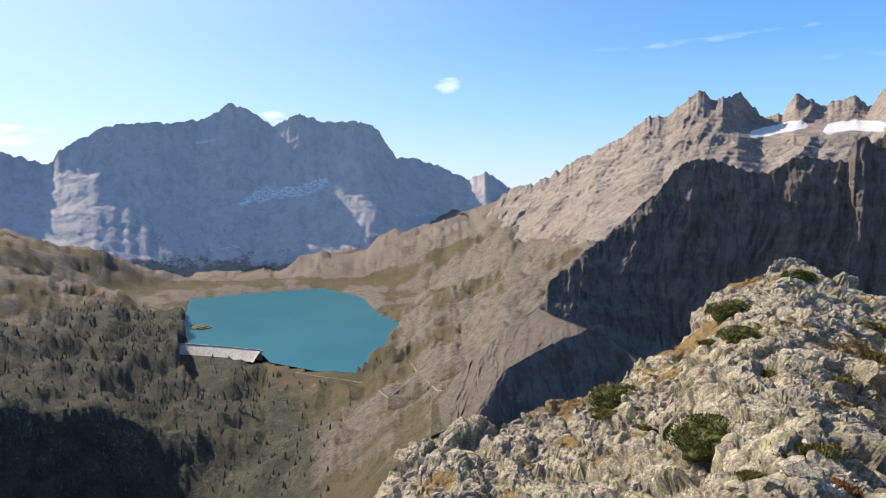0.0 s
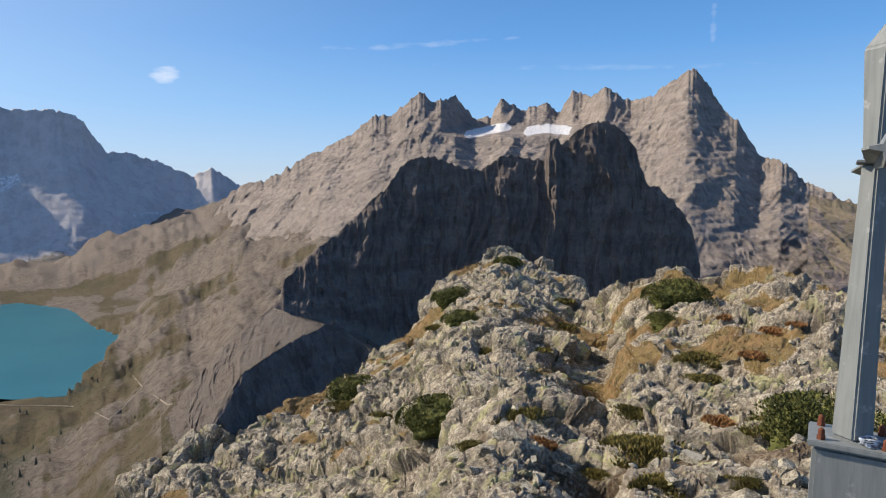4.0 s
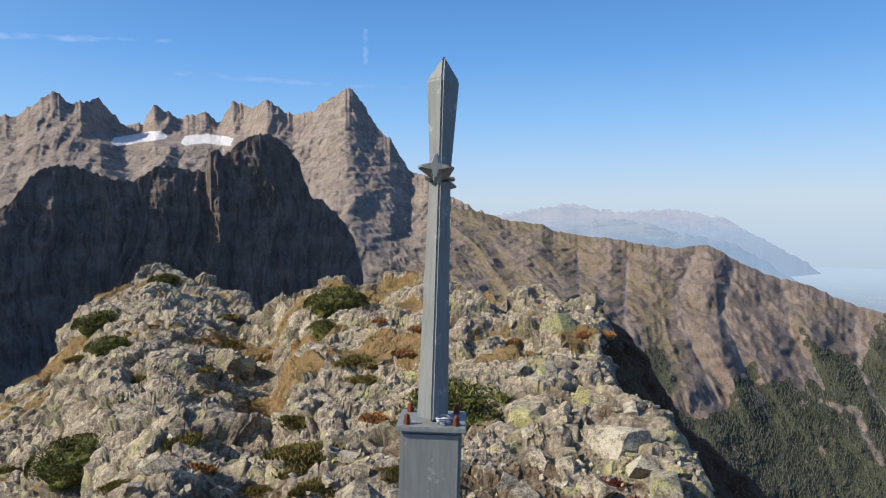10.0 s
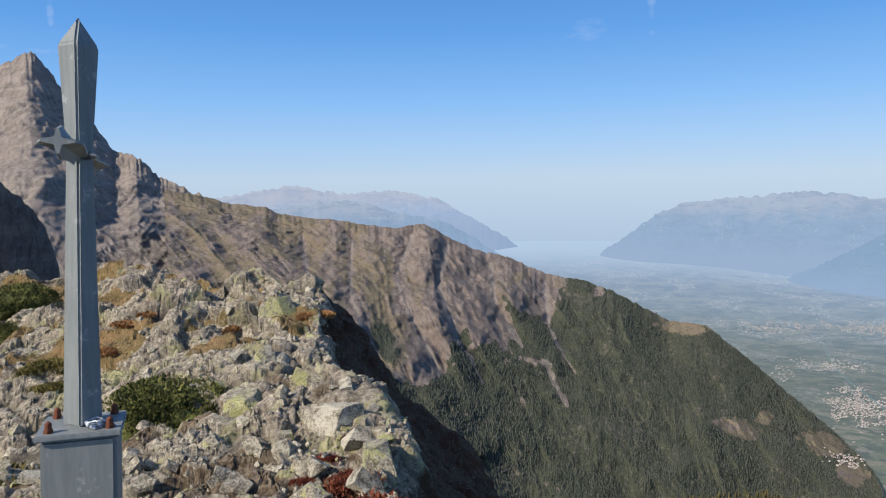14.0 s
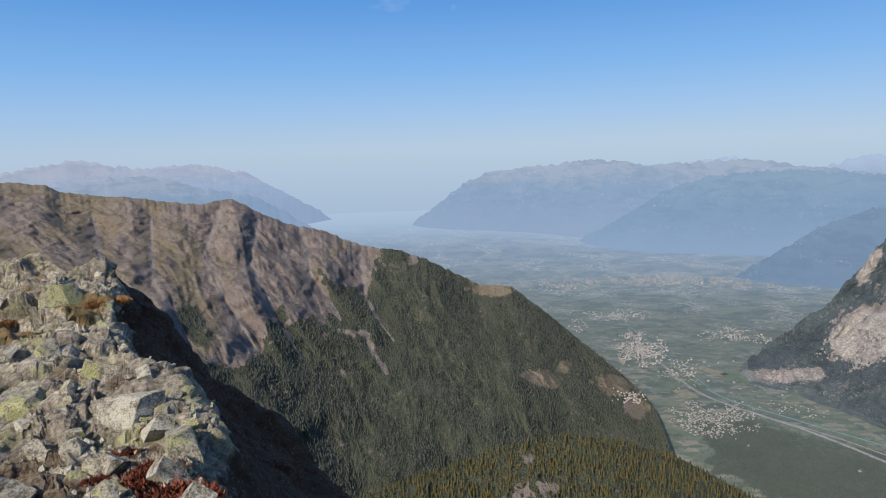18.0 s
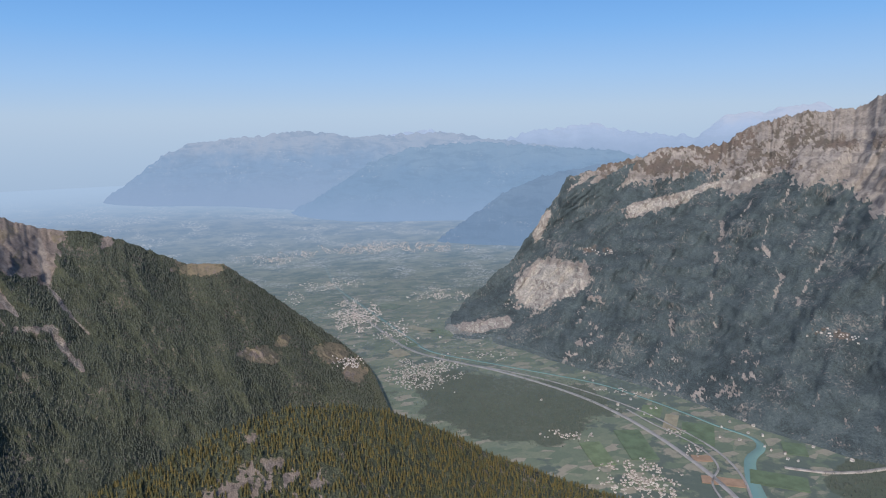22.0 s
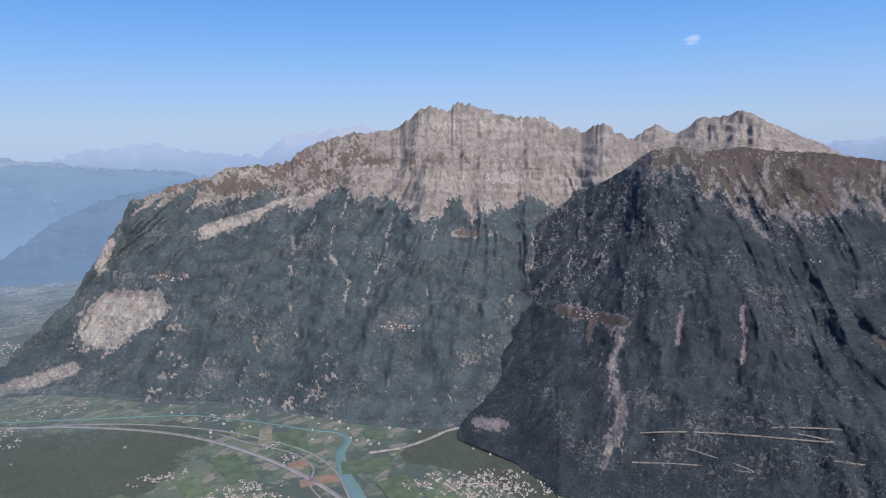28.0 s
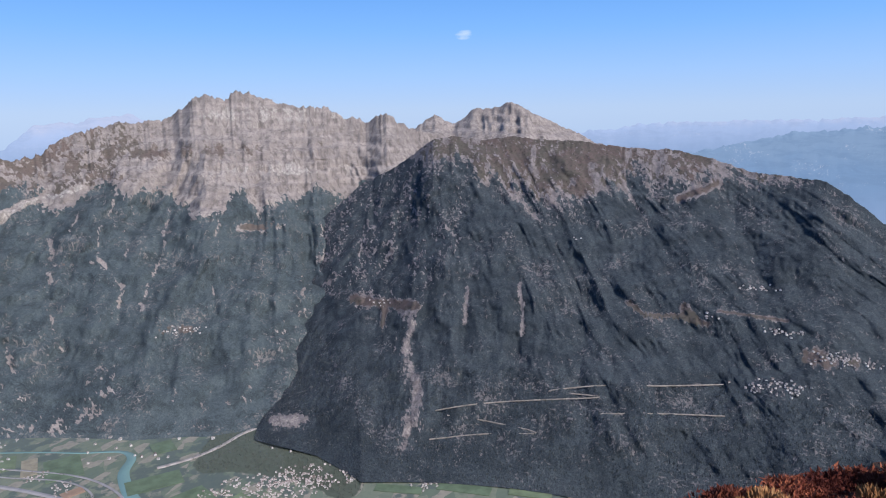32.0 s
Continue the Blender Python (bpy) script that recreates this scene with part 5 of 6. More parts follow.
def near_height(A, R):
    """The bare shape of the summit ridge at a bearing and a distance."""
    west = ((-180, -27.6, 4), (-177.6, -26.4, 4.5), (-171, -24.6, 5), (-166.9, -23.2, 5.5), (-163.3, -21.1, 6), (-161, -19.8, 6), (-150, -18, 6), (-130, -20, 5), (-110, -30, 3))
    c = np.array(west + tuple(row for row in CREST + CREST_EAST if row[0] > -70), float)
    side = (A > 0) * (A < 168)
    Ac = np.where(side, np.minimum(A, 59.5), A)
    E, D = np.interp(Ac, c[:, 0], c[:, 1]), np.interp(Ac, c[:, 0], c[:, 2])
    zc = EYE_Z + D * np.tan(np.radians(E))
    s = np.clip((R - 1.0) / np.maximum(D - 1.0, 0.3), 0, 1)
    x, y = R * np.sin(np.radians(A)), R * np.cos(np.radians(A))
    knob = 1.05 * np.exp(-((x - 2.63) ** 2 + (y - 2.375) ** 2) / 1.3)
    Z = zc * s ** 0.8 - step(D, 8, 25) * 0.10 * D * s * (1 - s) * 2.2 + knob
    # the east side breaks off in a steep shaded face
    q = break_line(x, y)
    Z = Z - side * (np.clip(q, 0, None) * 1.2 + step(q, 0, 0.8) * 0.35)
    return Z - np.clip(R - D, 0, None) * 1.25, D


az = np.concatenate([np.linspace(-180, -12, 100, endpoint=False), np.linspace(-12, 86, 700, endpoint=False), np.linspace(86, 180, 60, endpoint=False)])
r = np.concatenate([np.linspace(0.0, 2.4, 14), 2.5 * (14 / 2.5) ** np.linspace(0, 1, 210, endpoint=False), np.linspace(14, 63, 420, endpoint=False), np.linspace(63, 90, 14)])
A, R = np.meshgrid(az, r, indexing="ij")
Z, D = near_height(A, R)
X, Y = R * np.sin(np.radians(A)), R * np.cos(np.radians(A))
amp = step(R, 1.2, 8)
heathy = np.maximum(step(-A, 90, 110), step(A, 150, 165))
# swells, ribs and hollows of the ridge
k = fbm(X / 4, Y / 4, 0, 5, 6, 0.55)
rib = ridged((X + Y * 0.35) / 6.5 + fbm(X / 9, Y / 9, 0, 3, 21) * 0.8, Y / 16, 0, 3, 27, 0.55) - 0.55
Z = Z + amp * (1 - 0.8 * heathy) * (k * 0.7 + rib * step(R, 12, 26) * 1.5)
grassy = step(fbm((X + Y * 0.45) / 6, (Y - X * 0.3) / 14, 0, 4, 77) + 0.4 * fbm(X / 1.5, Y / 1.5, 0, 3, 78) - rib * 0.7 + step(-A, -27, -12) * 0.24 - np.exp(-((A - 44) / 8) ** 2) * 0.12, 0.12, 0.30)
grassy = np.maximum(grassy * (1 - np.exp(-((X - 4.4) ** 2 + (Y - 2.3) ** 2) / 6.0)), heathy)
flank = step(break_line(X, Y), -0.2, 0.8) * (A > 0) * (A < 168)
# broken rock stands out along the surface's own slope
P = np.stack([X, Y, Z], -1)
slope = np.cross(np.gradient(P, axis=1), np.gradient(P, axis=0))
slope = slope / np.maximum(np.linalg.norm(slope, axis=-1, keepdims=True), 1e-9)
slope = np.where(slope[..., 2:] < 0, -slope, slope)
flat = P.reshape(-1, 3)
dip = np.array(Euler((0.35, -0.75, 0.4)).to_matrix())
bent = flat @ dip.T * (1.0, 0.8, 1.5) + np.stack([fbm(flat[:, 0] / 1.2, flat[:, 1] / 1.2, flat[:, 2] / 1.2, 3, 40 + n) for n in range(3)], -1) * 0.45
relief, joint = np.zeros(len(flat)), np.zeros(len(flat))
reach = step(R.reshape(-1), 6, 24)
for size, tall, far in ((2.6, 0.58 * reach, 99), (0.95, 0.11 + 0.11 * reach, 99), (0.42, 0.045 + 0.02 * reach, 99), (0.2, 0.02, 12)):
    near = (R.reshape(-1) < far) & (R.reshape(-1) > 0.8) & (A.reshape(-1) > -15) & (A.reshape(-1) < 90)
    tall = np.broadcast_to(tall, near.shape)[near]
    f, w = facets(bent[near], size, 300 + int(size * 100))
    relief[near] += f * tall - w * (tall * 0.3 + 0.06 * min(size, 0.95))
    joint[near] = np.maximum(joint[near], w * (0.9 if size > 0.3 else 0.4))
relief, joint = relief.reshape(R.shape), joint.reshape(R.shape)
relief = relief + fbm(X / 0.5, Y / 0.5, Z / 0.5, 4, 6, 0.6) * 0.06
P = P + slope * (amp * (1 - 0.5 * grassy) * (1 - 0.5 * flank) * relief)[..., None]
NEAR = P
# the east face takes the dark heath colour to deepen its shade
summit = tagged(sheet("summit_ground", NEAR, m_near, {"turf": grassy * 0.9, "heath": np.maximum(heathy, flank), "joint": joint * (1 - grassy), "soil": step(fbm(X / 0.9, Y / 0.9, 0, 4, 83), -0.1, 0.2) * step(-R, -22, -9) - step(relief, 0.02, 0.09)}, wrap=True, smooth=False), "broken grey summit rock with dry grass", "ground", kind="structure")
NEAR_AZ, NEAR_R = az, r


def foot_on(x, y):
    """The height of the summit ground under a place."""
    a, d = math.degrees(math.atan2(x, y)), math.hypot(x, y)
    return float(NEAR[min(int(np.searchsorted(NEAR_AZ, a)), len(NEAR_AZ) - 1), min(int(np.searchsorted(NEAR_R, d)), len(NEAR_R) - 1), 2])


def near_place(a, e):
    """Where a line of sight at that bearing and height angle first meets the summit ground."""
    i = min(int(np.searchsorted(NEAR_AZ, a)), len(NEAR_AZ) - 1)
    up = np.degrees(np.arctan2(NEAR[i, 14:, 2] - EYE_Z, NEAR_R[14:]))
    j = int(np.argmax(up >= e)) if np.any(up >= e) else int(np.argmax(up))
    return Vector(NEAR[i, 14 + j])


# ---- the summit cross ----
m_steel = Mat("galvanised_steel", 0.42, 0.3)
m_steel.b.inputs["Metallic"].default_value = 0.05
spangle, streak = m_steel.cells(60, out="Distance"), m_steel.noise(3.0, 5, 0.6, m_steel.pos(14, 14, 1.2))
m_steel.bump(m_steel.noise(120, 3), 0.08, 0.002)
m_steel.put(m_steel.b.inputs["Roughness"], m_steel.math("ADD", m_steel.math("MULTIPLY", streak, 0.2), 0.42))
m_steel = m_steel.color(m_steel.mix(m_steel.math("MULTIPLY", m_steel.ramp(m_steel.noise(13, 6, 0.7), 0.58, 0.68), 0.6), m_steel.mix(m_steel.ramp(streak, 0.3, 0.7), (0.165, 0.185, 0.188), (0.215, 0.236, 0.238)), (0.38, 0.40, 0.40)))
m_rust = plain("rusty_iron", (0.16, 0.055, 0.03), 0.75, 0.3)
m_cable = plain("bright_cable", (0.42, 0.45, 0.48), 0.3, 0.8, 0.5, 0.6, 60)


def limb(bm, rows, axis="z"):
    """A hollow-looking bar of diamond section through rows of (along, half width, half depth)."""
    rings = []
    for along, w, d in rows:
        ring = [(w, 0), (0, d), (-w, 0), (0, -d)]
        rings.append([bm.verts.new((u, v, along) if axis == "z" else (u, along, v)) for u, v in ring])
    for a, b in zip(rings, rings[1:]):
        for i in range(4):
            bm.faces.new((a[i], a[(i + 1) % 4], b[(i + 1) % 4], b[i]))
    bm.faces.new(rings[0]), bm.faces.new(rings[-1])
    bmesh.ops.recalc_face_normals(bm, faces=bm.faces)
    bmesh.ops.bevel(bm, geom=bm.edges[:], offset=0.008, segments=3, affect="EDGES")


def block(bm, size, at, bevel=0.006):
    made = bmesh.ops.create_cube(bm, size=1.0, matrix=Matrix.Translation(at) @ Matrix.Diagonal((*size, 1)))
    edges = {e for v in made["verts"] for e in v.link_edges}
    bmesh.ops.bevel(bm, geom=list(edges), offset=bevel, segments=2, affect="EDGES")


def disc(bm, radius, depth, at, segments=12, top=None):
    bmesh.ops.create_cone(bm, cap_ends=True, segments=segments, radius1=radius, radius2=radius if top is None else top, depth=depth, matrix=Matrix.Translation(at))


def summit_cross():
    cross = tagged(new("summit_cross"), "galvanised steel summit cross bolted to a box pedestal", "cross")
    bm = bmesh.new()
    block(bm, (0.262, 0.262, 0.42), (0, 0, 0.07), 0.014)
    pedestal = part("pedestal", bm, m_steel, cross)
    bm = bmesh.new()
    block(bm, (0.298, 0.298, 0.022), (0, 0, 0.291), 0.004)
    part("top_plate", bm, m_steel, cross)
    bm = bmesh.new()
    limb(bm, ((0.302, 0.074, 0.074), (1.352, 0.052, 0.052)))
    part("shaft", bm, m_steel, cross)
    bm = bmesh.new()
    limb(bm, ((1.366, 0.050, 0.050), (1.785, 0.076, 0.076), (1.892, 0.006, 0.006)))
    part("upper_blade", bm, m_steel, cross)
    for side in (-1, 1):
        # a star of four fins that widens towards its end
        bm = bmesh.new()
        rings = []
        for along, w, h, c in ((0.02, 0.034, 0.026, 0.010), (0.46, 0.068, 0.056, 0.020), (0.52, 0.050, 0.040, 0.012)):
            star = ((w, 0.004), (c, c), (0.004, h), (-0.004, h), (-c, c), (-w, 0.004), (-w, -0.004), (-c, -c), (-0.004, -h), (0.004, -h), (c, -c), (w, -0.004))
            rings.append([bm.verts.new((u, side * along, 1.36 + v)) for u, v in star])
        for a, b in zip(rings, rings[1:]):
            for i in range(12):
                bm.faces.new((a[i], a[(i + 1) % 12], b[(i + 1) % 12], b[i]))
        bm.faces.new(rings[0]), bm.faces.new(rings[-1])
        bmesh.ops.recalc_face_normals(bm, faces=bm.faces)
        part("arm", bm, m_steel, cross)
    bm = bmesh.new()
    block(bm, (0.13, 0.11, 0.012), (0, 0, 1.359), 0.003)
    part("collar_plate", bm, m_steel, cross)
    for x in (-0.105, 0.105):
        for y in (-0.105, 0.105):
            bm = bmesh.new()
            disc(bm, 0.017, 0.014, (x, y, 0.309), 6)
            disc(bm, 0.013, 0.026, (x, y, 0.326), 10, 0.012)
            disc(bm, 0.011, 0.008, (x, y, 0.342), 10, 0.005)
            part("bolt", bm, m_rust, cross, "rusty capped bolt")
    bm = bmesh.new()
    rnd = random.Random(4)
    for turn in range(5):
        lift, wob = 0.306 + turn * 0.006, rnd.uniform(-0.004, 0.004)
        ring = []
        for i in range(20):
            a = i * math.tau / 20
            rad = 0.034 + 0.006 * math.sin(3 * a + turn) + wob
            ring.append([bm.verts.new((0.055 + (rad + 0.0045 * math.cos(b)) * math.cos(a), -0.085 + (rad * 0.85 + 0.0045 * math.cos(b)) * math.sin(a), lift + 0.0045 * math.sin(b) + 0.003 * math.sin(2 * a + turn))) for b in (0, 1.57, 3.14, 4.71)])
        for i in range(20):
            for j in range(4):
                bm.faces.new((ring[i][j], ring[(i + 1) % 20][j], ring[(i + 1) % 20][(j + 1) % 4], ring[i][(j + 1) % 4]))
    part("cable_coil", bm, m_cable, cross, "coiled bright steel cable")
    lean = Matrix.Rotation(radians(3), 4, Vector((math.sin(radians(5)), math.cos(radians(5)), 0)))
    cross.matrix_world = Matrix.Translation((2.63, 2.375, 0.445)) @ lean @ Matrix.Rotation(radians(-51), 4, "Z")


summit_cross()


# ---- stones and plants on the summit ----
def stone_material(name, base, pale, lichen):
    m = Mat(name, 0.92, 0.2)
    n1, n2, n3 = m.noise(1.6, 5, 0.7), m.noise(8, 6, 0.75), m.noise(38, 5, 0.75)
    c = m.mix(m.ramp(n2, 0.40, 0.60), base, pale)
    c = m.mix(m.math("MULTIPLY", m.ramp(m.math("ADD", n1, m.math("MULTIPLY", n2, 0.4)), 0.70, 0.78), 0.75), c, lichen)
    c = m.mix(m.math("MULTIPLY", m.ramp(n3, 0.52, 0.60), 0.5), c, (0.62, 0.60, 0.52))
    c = m.mix(m.math("MULTIPLY", m.ramp(n3, 0.48, 0.38), 0.7), c, tuple(v * 0.3 for v in base))
    c = m.mix(m.math("MULTIPLY", m.ramp(n2, 0.42, 0.34), 0.6), c, tuple(v * 0.35 for v in base))
    m.bump(m.math("ADD", n2, m.math("MULTIPLY", n3, 0.5)), 0.8, 0.05)
    return m.color(c)


m_stone = stone_material("lichen_stone", (0.17, 0.15, 0.11), (0.42, 0.38, 0.285), (0.38, 0.38, 0.13))
m_grey = stone_material("grey_stone", (0.16, 0.142, 0.108), (0.40, 0.36, 0.28), (0.52, 0.485, 0.385))


def stone_shape(seed, flat=0.75, chipped=False):
    """An angular broken stone about one metre across: a block cut by leaning planes."""
    rnd = random.Random(seed)
    bm = bmesh.new()
    bmesh.ops.create_cube(bm, size=1.0, matrix=Matrix.Diagonal((rnd.uniform(0.8, 1.1), rnd.uniform(0.65, 0.95), flat, 1)))
    for i in range(11 if chipped else 6):
        n = Vector((rnd.gauss(0, 1), rnd.gauss(0, 1), rnd.gauss(0, 0.8))).normalized()
        cut = bmesh.ops.bisect_plane(bm, geom=bm.verts[:] + bm.edges[:] + bm.faces[:], plane_co=n * rnd.uniform(0.30, 0.46) * (0.75 + 0.25 * flat), plane_no=n, clear_outer=True)
        rim = [e for e in cut["geom_cut"] if isinstance(e, bmesh.types.BMEdge)]
        if len(rim) > 2:
            bmesh.ops.contextual_create(bm, geom=rim)
    if chipped:
        bmesh.ops.bevel(bm, geom=bm.edges[:], offset=0.012, segments=1, affect="EDGES")
        bmesh.ops.triangulate(bm, faces=bm.faces[:])
        bmesh.ops.subdivide_edges(bm, edges=bm.edges[:], cuts=2, use_grid_fill=True)
        for v in bm.verts:
            v.co *= 1 + noise.noise(v.co * 6 + Vector((seed, 0, 0))) * 0.05 + noise.noise(v.co * 17 + Vector((seed, 9, 0))) * 0.03
    bmesh.ops.recalc_face_normals(bm, faces=bm.faces)
    me = bpy.data.meshes.new("stone")
    bm.to_mesh(me), bm.free()
    return me


shapes = [stone_shape(i, 0.6 + 0.05 * (i % 6)) for i in range(14)]
for i, me in enumerate(shapes):
    me.materials.append(m_stone if i % 2 else m_grey)


big_shapes = [stone_shape(40 + i, 0.65 + 0.05 * (i % 5), True) for i in range(10)]
for i, me in enumerate(big_shapes):
    me.materials.append(m_stone if i % 3 else m_grey)


def set_stone(name, at, size, rnd, squash=1.0):
    ob = new(name, rnd.choice(big_shapes))
    ob.matrix_world = Matrix.Translation(at) @ Euler((rnd.uniform(-0.5, 0.5), rnd.uniform(-0.5, 0.5), rnd.uniform(0, 6.3))).to_matrix().to_4x4() @ Matrix.Diagonal((size, size * rnd.uniform(0.7, 1.0), size * squash, 1))
    return ob


# boulders by bearing, height angle and width in degrees
rnd = random.Random(12)
for a, e, w in ((49, -20.5, 4.2), (56, -16.5, 4.5), (63, -18, 5.2), (66.5, -21, 5), (61, -23, 4), (52, -25, 3.6), (57, -26, 4.2), (70, -26, 4), (66, -27.5, 5.5), (45, -28, 5), (38, -27.5, 4), (60, -29, 5), (64.5, -14, 4), (62, -10.5, 3.5), (58.5, -9, 3.2), (68, -18, 3), (36, -24, 3), (54.5, -21, 2.5), (59, -19.5, 2.4), (33, -12, 2.2), (58, -23.5, 3.4), (62.5, -26, 4.2), (55, -28, 4.6), (68.5, -23.5, 4), (64, -30, 5), (51, -22.5, 3), (60.5, -21, 2.6), (53.5, -18.6, 2.4), (66, -16, 3), (61, -15, 3), (57.5, -13, 2.6), (63.5, -12, 2.6)):
    p = near_place(a, e)
    if break_line(np.array([p.x]), np.array([p.y]))[0] > -0.2:
        continue
    size = (p - Vector((0, 0, EYE_Z))).length * radians(w) * 1.0
    tagged(set_stone("boulder", p - Vector((0, 0, size * 0.12)), size, rnd), "angular grey boulder with yellow-green lichen", "boulder", "boulders on the summit")


def scatter(count, seed, lo, hi, near, far, least, most, keep):
    """Many broken stones in one mesh on the summit ground."""
    rng = np.random.default_rng(seed)
    V, F, at = [], [], 0
    data = []
    for me in shapes:
        me.calc_loop_triangles()
        v, f = np.zeros(len(me.vertices) * 3), np.zeros(len(me.loop_triangles) * 3, int)
        me.vertices.foreach_get("co", v), me.loop_triangles.foreach_get("vertices", f)
        data.append((v.reshape(-1, 3), f.reshape(-1, 3)))
    done = 0
    while done < count:
        a, d = rng.uniform(least, most), near * (far / near) ** rng.random()
        i, j = min(int(np.searchsorted(NEAR_AZ, a)), len(NEAR_AZ) - 1), min(int(np.searchsorted(NEAR_R, d)), len(NEAR_R) - 1)
        if grassy[i, j] > keep or flank[i, j] > 0.5:
            continue
        v, f = data[rng.integers(len(data))]
        size = rng.uniform(lo, hi) * (0.3 + d / 42) * (0.5 + rng.random() ** 3 * 2.0)
        m = np.array(Euler((rng.uniform(-0.9, 0.9), rng.uniform(-0.9, 0.9), rng.uniform(0, 6.3))).to_matrix())
        V.append((v * size * (1, 0.8, 0.8)) @ m.T + NEAR[i, j] + (0, 0, 0.12 * size))
        F.append(f + at)
        at += len(v)
        done += 1
    return np.concatenate(V), np.concatenate(F)


for k2, (count, mat, lo, hi, n0, f0) in enumerate(((1700, m_stone, 0.06, 0.20, 2.6, 60), (1500, m_grey, 0.06, 0.22, 4, 62), (1500, m_stone, 0.05, 0.14, 2.2, 14), (650, m_grey, 0.16, 0.5, 3, 13))):
    V, F = scatter(count, 30 + k2, lo, hi, n0, f0, -8, 80, 0.9)
    tagged(triangles("rubble", V, F, mat), "loose broken grey and ochre stones", "stones", kind="stuff")


# ---- plants on the summit ----
def leaf_material(name, dark, light):
    m = Mat(name, 0.85, 0.2)
    tone = m.mix(m.geo.outputs["Random Per Island"], dark, light)
    return m.color(m.mix(m.ramp(m.noise(1.5, 3), 0.35, 0.65), tone, tuple(v * 0.6 for v in dark)))


m_juniper = leaf_material("juniper_needles", (0.075, 0.085, 0.022), (0.20, 0.20, 0.060))
m_heath = leaf_material("red_heath_leaves", (0.12, 0.028, 0.018), (0.32, 0.11, 0.055))
m_rusty = leaf_material("rusty_grass", (0.30, 0.15, 0.060), (0.46, 0.27, 0.125))
m_moss = leaf_material("green_turf", (0.13, 0.115, 0.032), (0.28, 0.225, 0.075))
m_twig = plain("dead_twigs", (0.10, 0.07, 0.05), 0.9)


def shrub_meshes(seed, leaves, blade, height, upright):
    """Foliage of many small blades over a low dome of radius 1, and the twigs that carry it."""
    rng = np.random.default_rng(seed)
    knots = rng.normal(size=(14, 3)) * (0.42, 0.42, 0.2) + (0, 0, 0.3)
    c = knots[rng.integers(14, size=leaves)] + rng.normal(size=(leaves, 3)) * 0.2
    far = np.maximum(1, np.linalg.norm(c * (1, 1, 1 / height), axis=1, keepdims=True))
    c = c / far
    c[:, 2] = np.abs(c[:, 2]) * height
    way = rng.normal(size=(leaves, 3)) * (1 - upright) + np.concatenate([c[:, :2] * 0.6, np.full((leaves, 1), 0.5 + upright)], 1)
    way /= np.linalg.norm(way, axis=1, keepdims=True)
    side = np.cross(way, rng.normal(size=(leaves, 3)))
    side /= np.linalg.norm(side, axis=1, keepdims=True)
    size = blade * rng.uniform(0.6, 1.4, (leaves, 1))
    V = np.stack([c - side * size * 0.28, c + side * size * 0.28, c + way * size], 1).reshape(-1, 3)
    F = np.arange(leaves * 3).reshape(-1, 3)
    tips = knots * (1, 1, height)
    side = np.array([0.02, 0, 0])
    W = np.stack([np.zeros((14, 3)) - side, np.zeros((14, 3)) + side, tips], 1).reshape(-1, 3)
    return V, F, W, np.arange(42).reshape(-1, 3)


def shrub_kind(name, seed, leaves, blade, height, upright, material, label, category):
    V, F, W, G = shrub_meshes(seed, leaves, blade, height, upright)
    ob = tagged(new(name), label, category, category + "s on the summit")
    for child, v, f, mat in (("foliage", V, F, material), ("twigs", W, G, m_twig)):
        kid = triangles(child, v, f, mat)
        kid.parent = ob
    if leaves > 5000:
        bm = bmesh.new()
        bmesh.ops.create_icosphere(bm, subdivisions=4, radius=1.0)
        for v in bm.verts:
            v.co *= (0.66 + noise.noise(v.co * 2.2 + Vector((seed, 0, 0))) * 0.30 + noise.noise(v.co * 7 + Vector((seed, 5, 0))) * 0.12)
            v.co.z *= height * 0.88
        part("inner_growth", bm, material, ob)
    return ob


def plant(kind, spots, seed):
    """Sets copies of a shrub by bearing, height angle and width in degrees."""
    rnd = random.Random(seed)
    for i, (a, e, w) in enumerate(spots):
        p = near_place(a, e)
        size = (p - Vector((0, 0, EYE_Z))).length * radians(w) * 0.58
        m = Matrix.Translation(p - Vector((0, 0, size * 0.18))) @ Matrix.Rotation(rnd.uniform(0, 6.3), 4, "Z")
        if i == 0:
            kind.matrix_basis = m @ Matrix.Diagonal((size, size, size, 1))
        else:
            ob = copy_thing(kind, m)
            ob.scale = (size, size, size)


plant(shrub_kind("juniper_bush", 1, 9000, 0.055, 0.78, 0.35, m_juniper, "low dark green juniper bush on the rocks", "bush"),
      ((50.2, -16.4, 8.6), (21.4, -17.3, 5.6), (40.4, -7.2, 4.6), (39.5, -9.4, 3.0), (22.8, -8.0, 3.4), (27.1, -5.2, 2.2), (14.4, -15.4, 4.2), (23.2, -9.8, 2.8)), 1)
plant(shrub_kind("green_tussock", 2, 3600, 0.09, 0.45, 0.6, m_moss, "green and ochre turf cushion between stones", "tussock"),
      ((38.2, -18.6, 6.6), (28.1, -17.0, 5.0), (39.0, -20.8, 4.6), (42.2, -12.0, 4.0), (47.6, -16.6, 4.6), (31.5, -10.2, 3.6), (25.0, -12.4, 3.2), (37.0, -16.2, 4.0), (42.2, -13.5, 3.0), (31.5, -8.3, 2.4), (24.5, -9.3, 2.2), (21.5, -10.5, 2.4), (34, -21, 3), (24, -19.5, 3), (17, -17.5, 3), (14, -16.5, 2.5), (45, -20, 3), (29.5, -12, 2.0), (33.5, -15, 2.4)), 2)
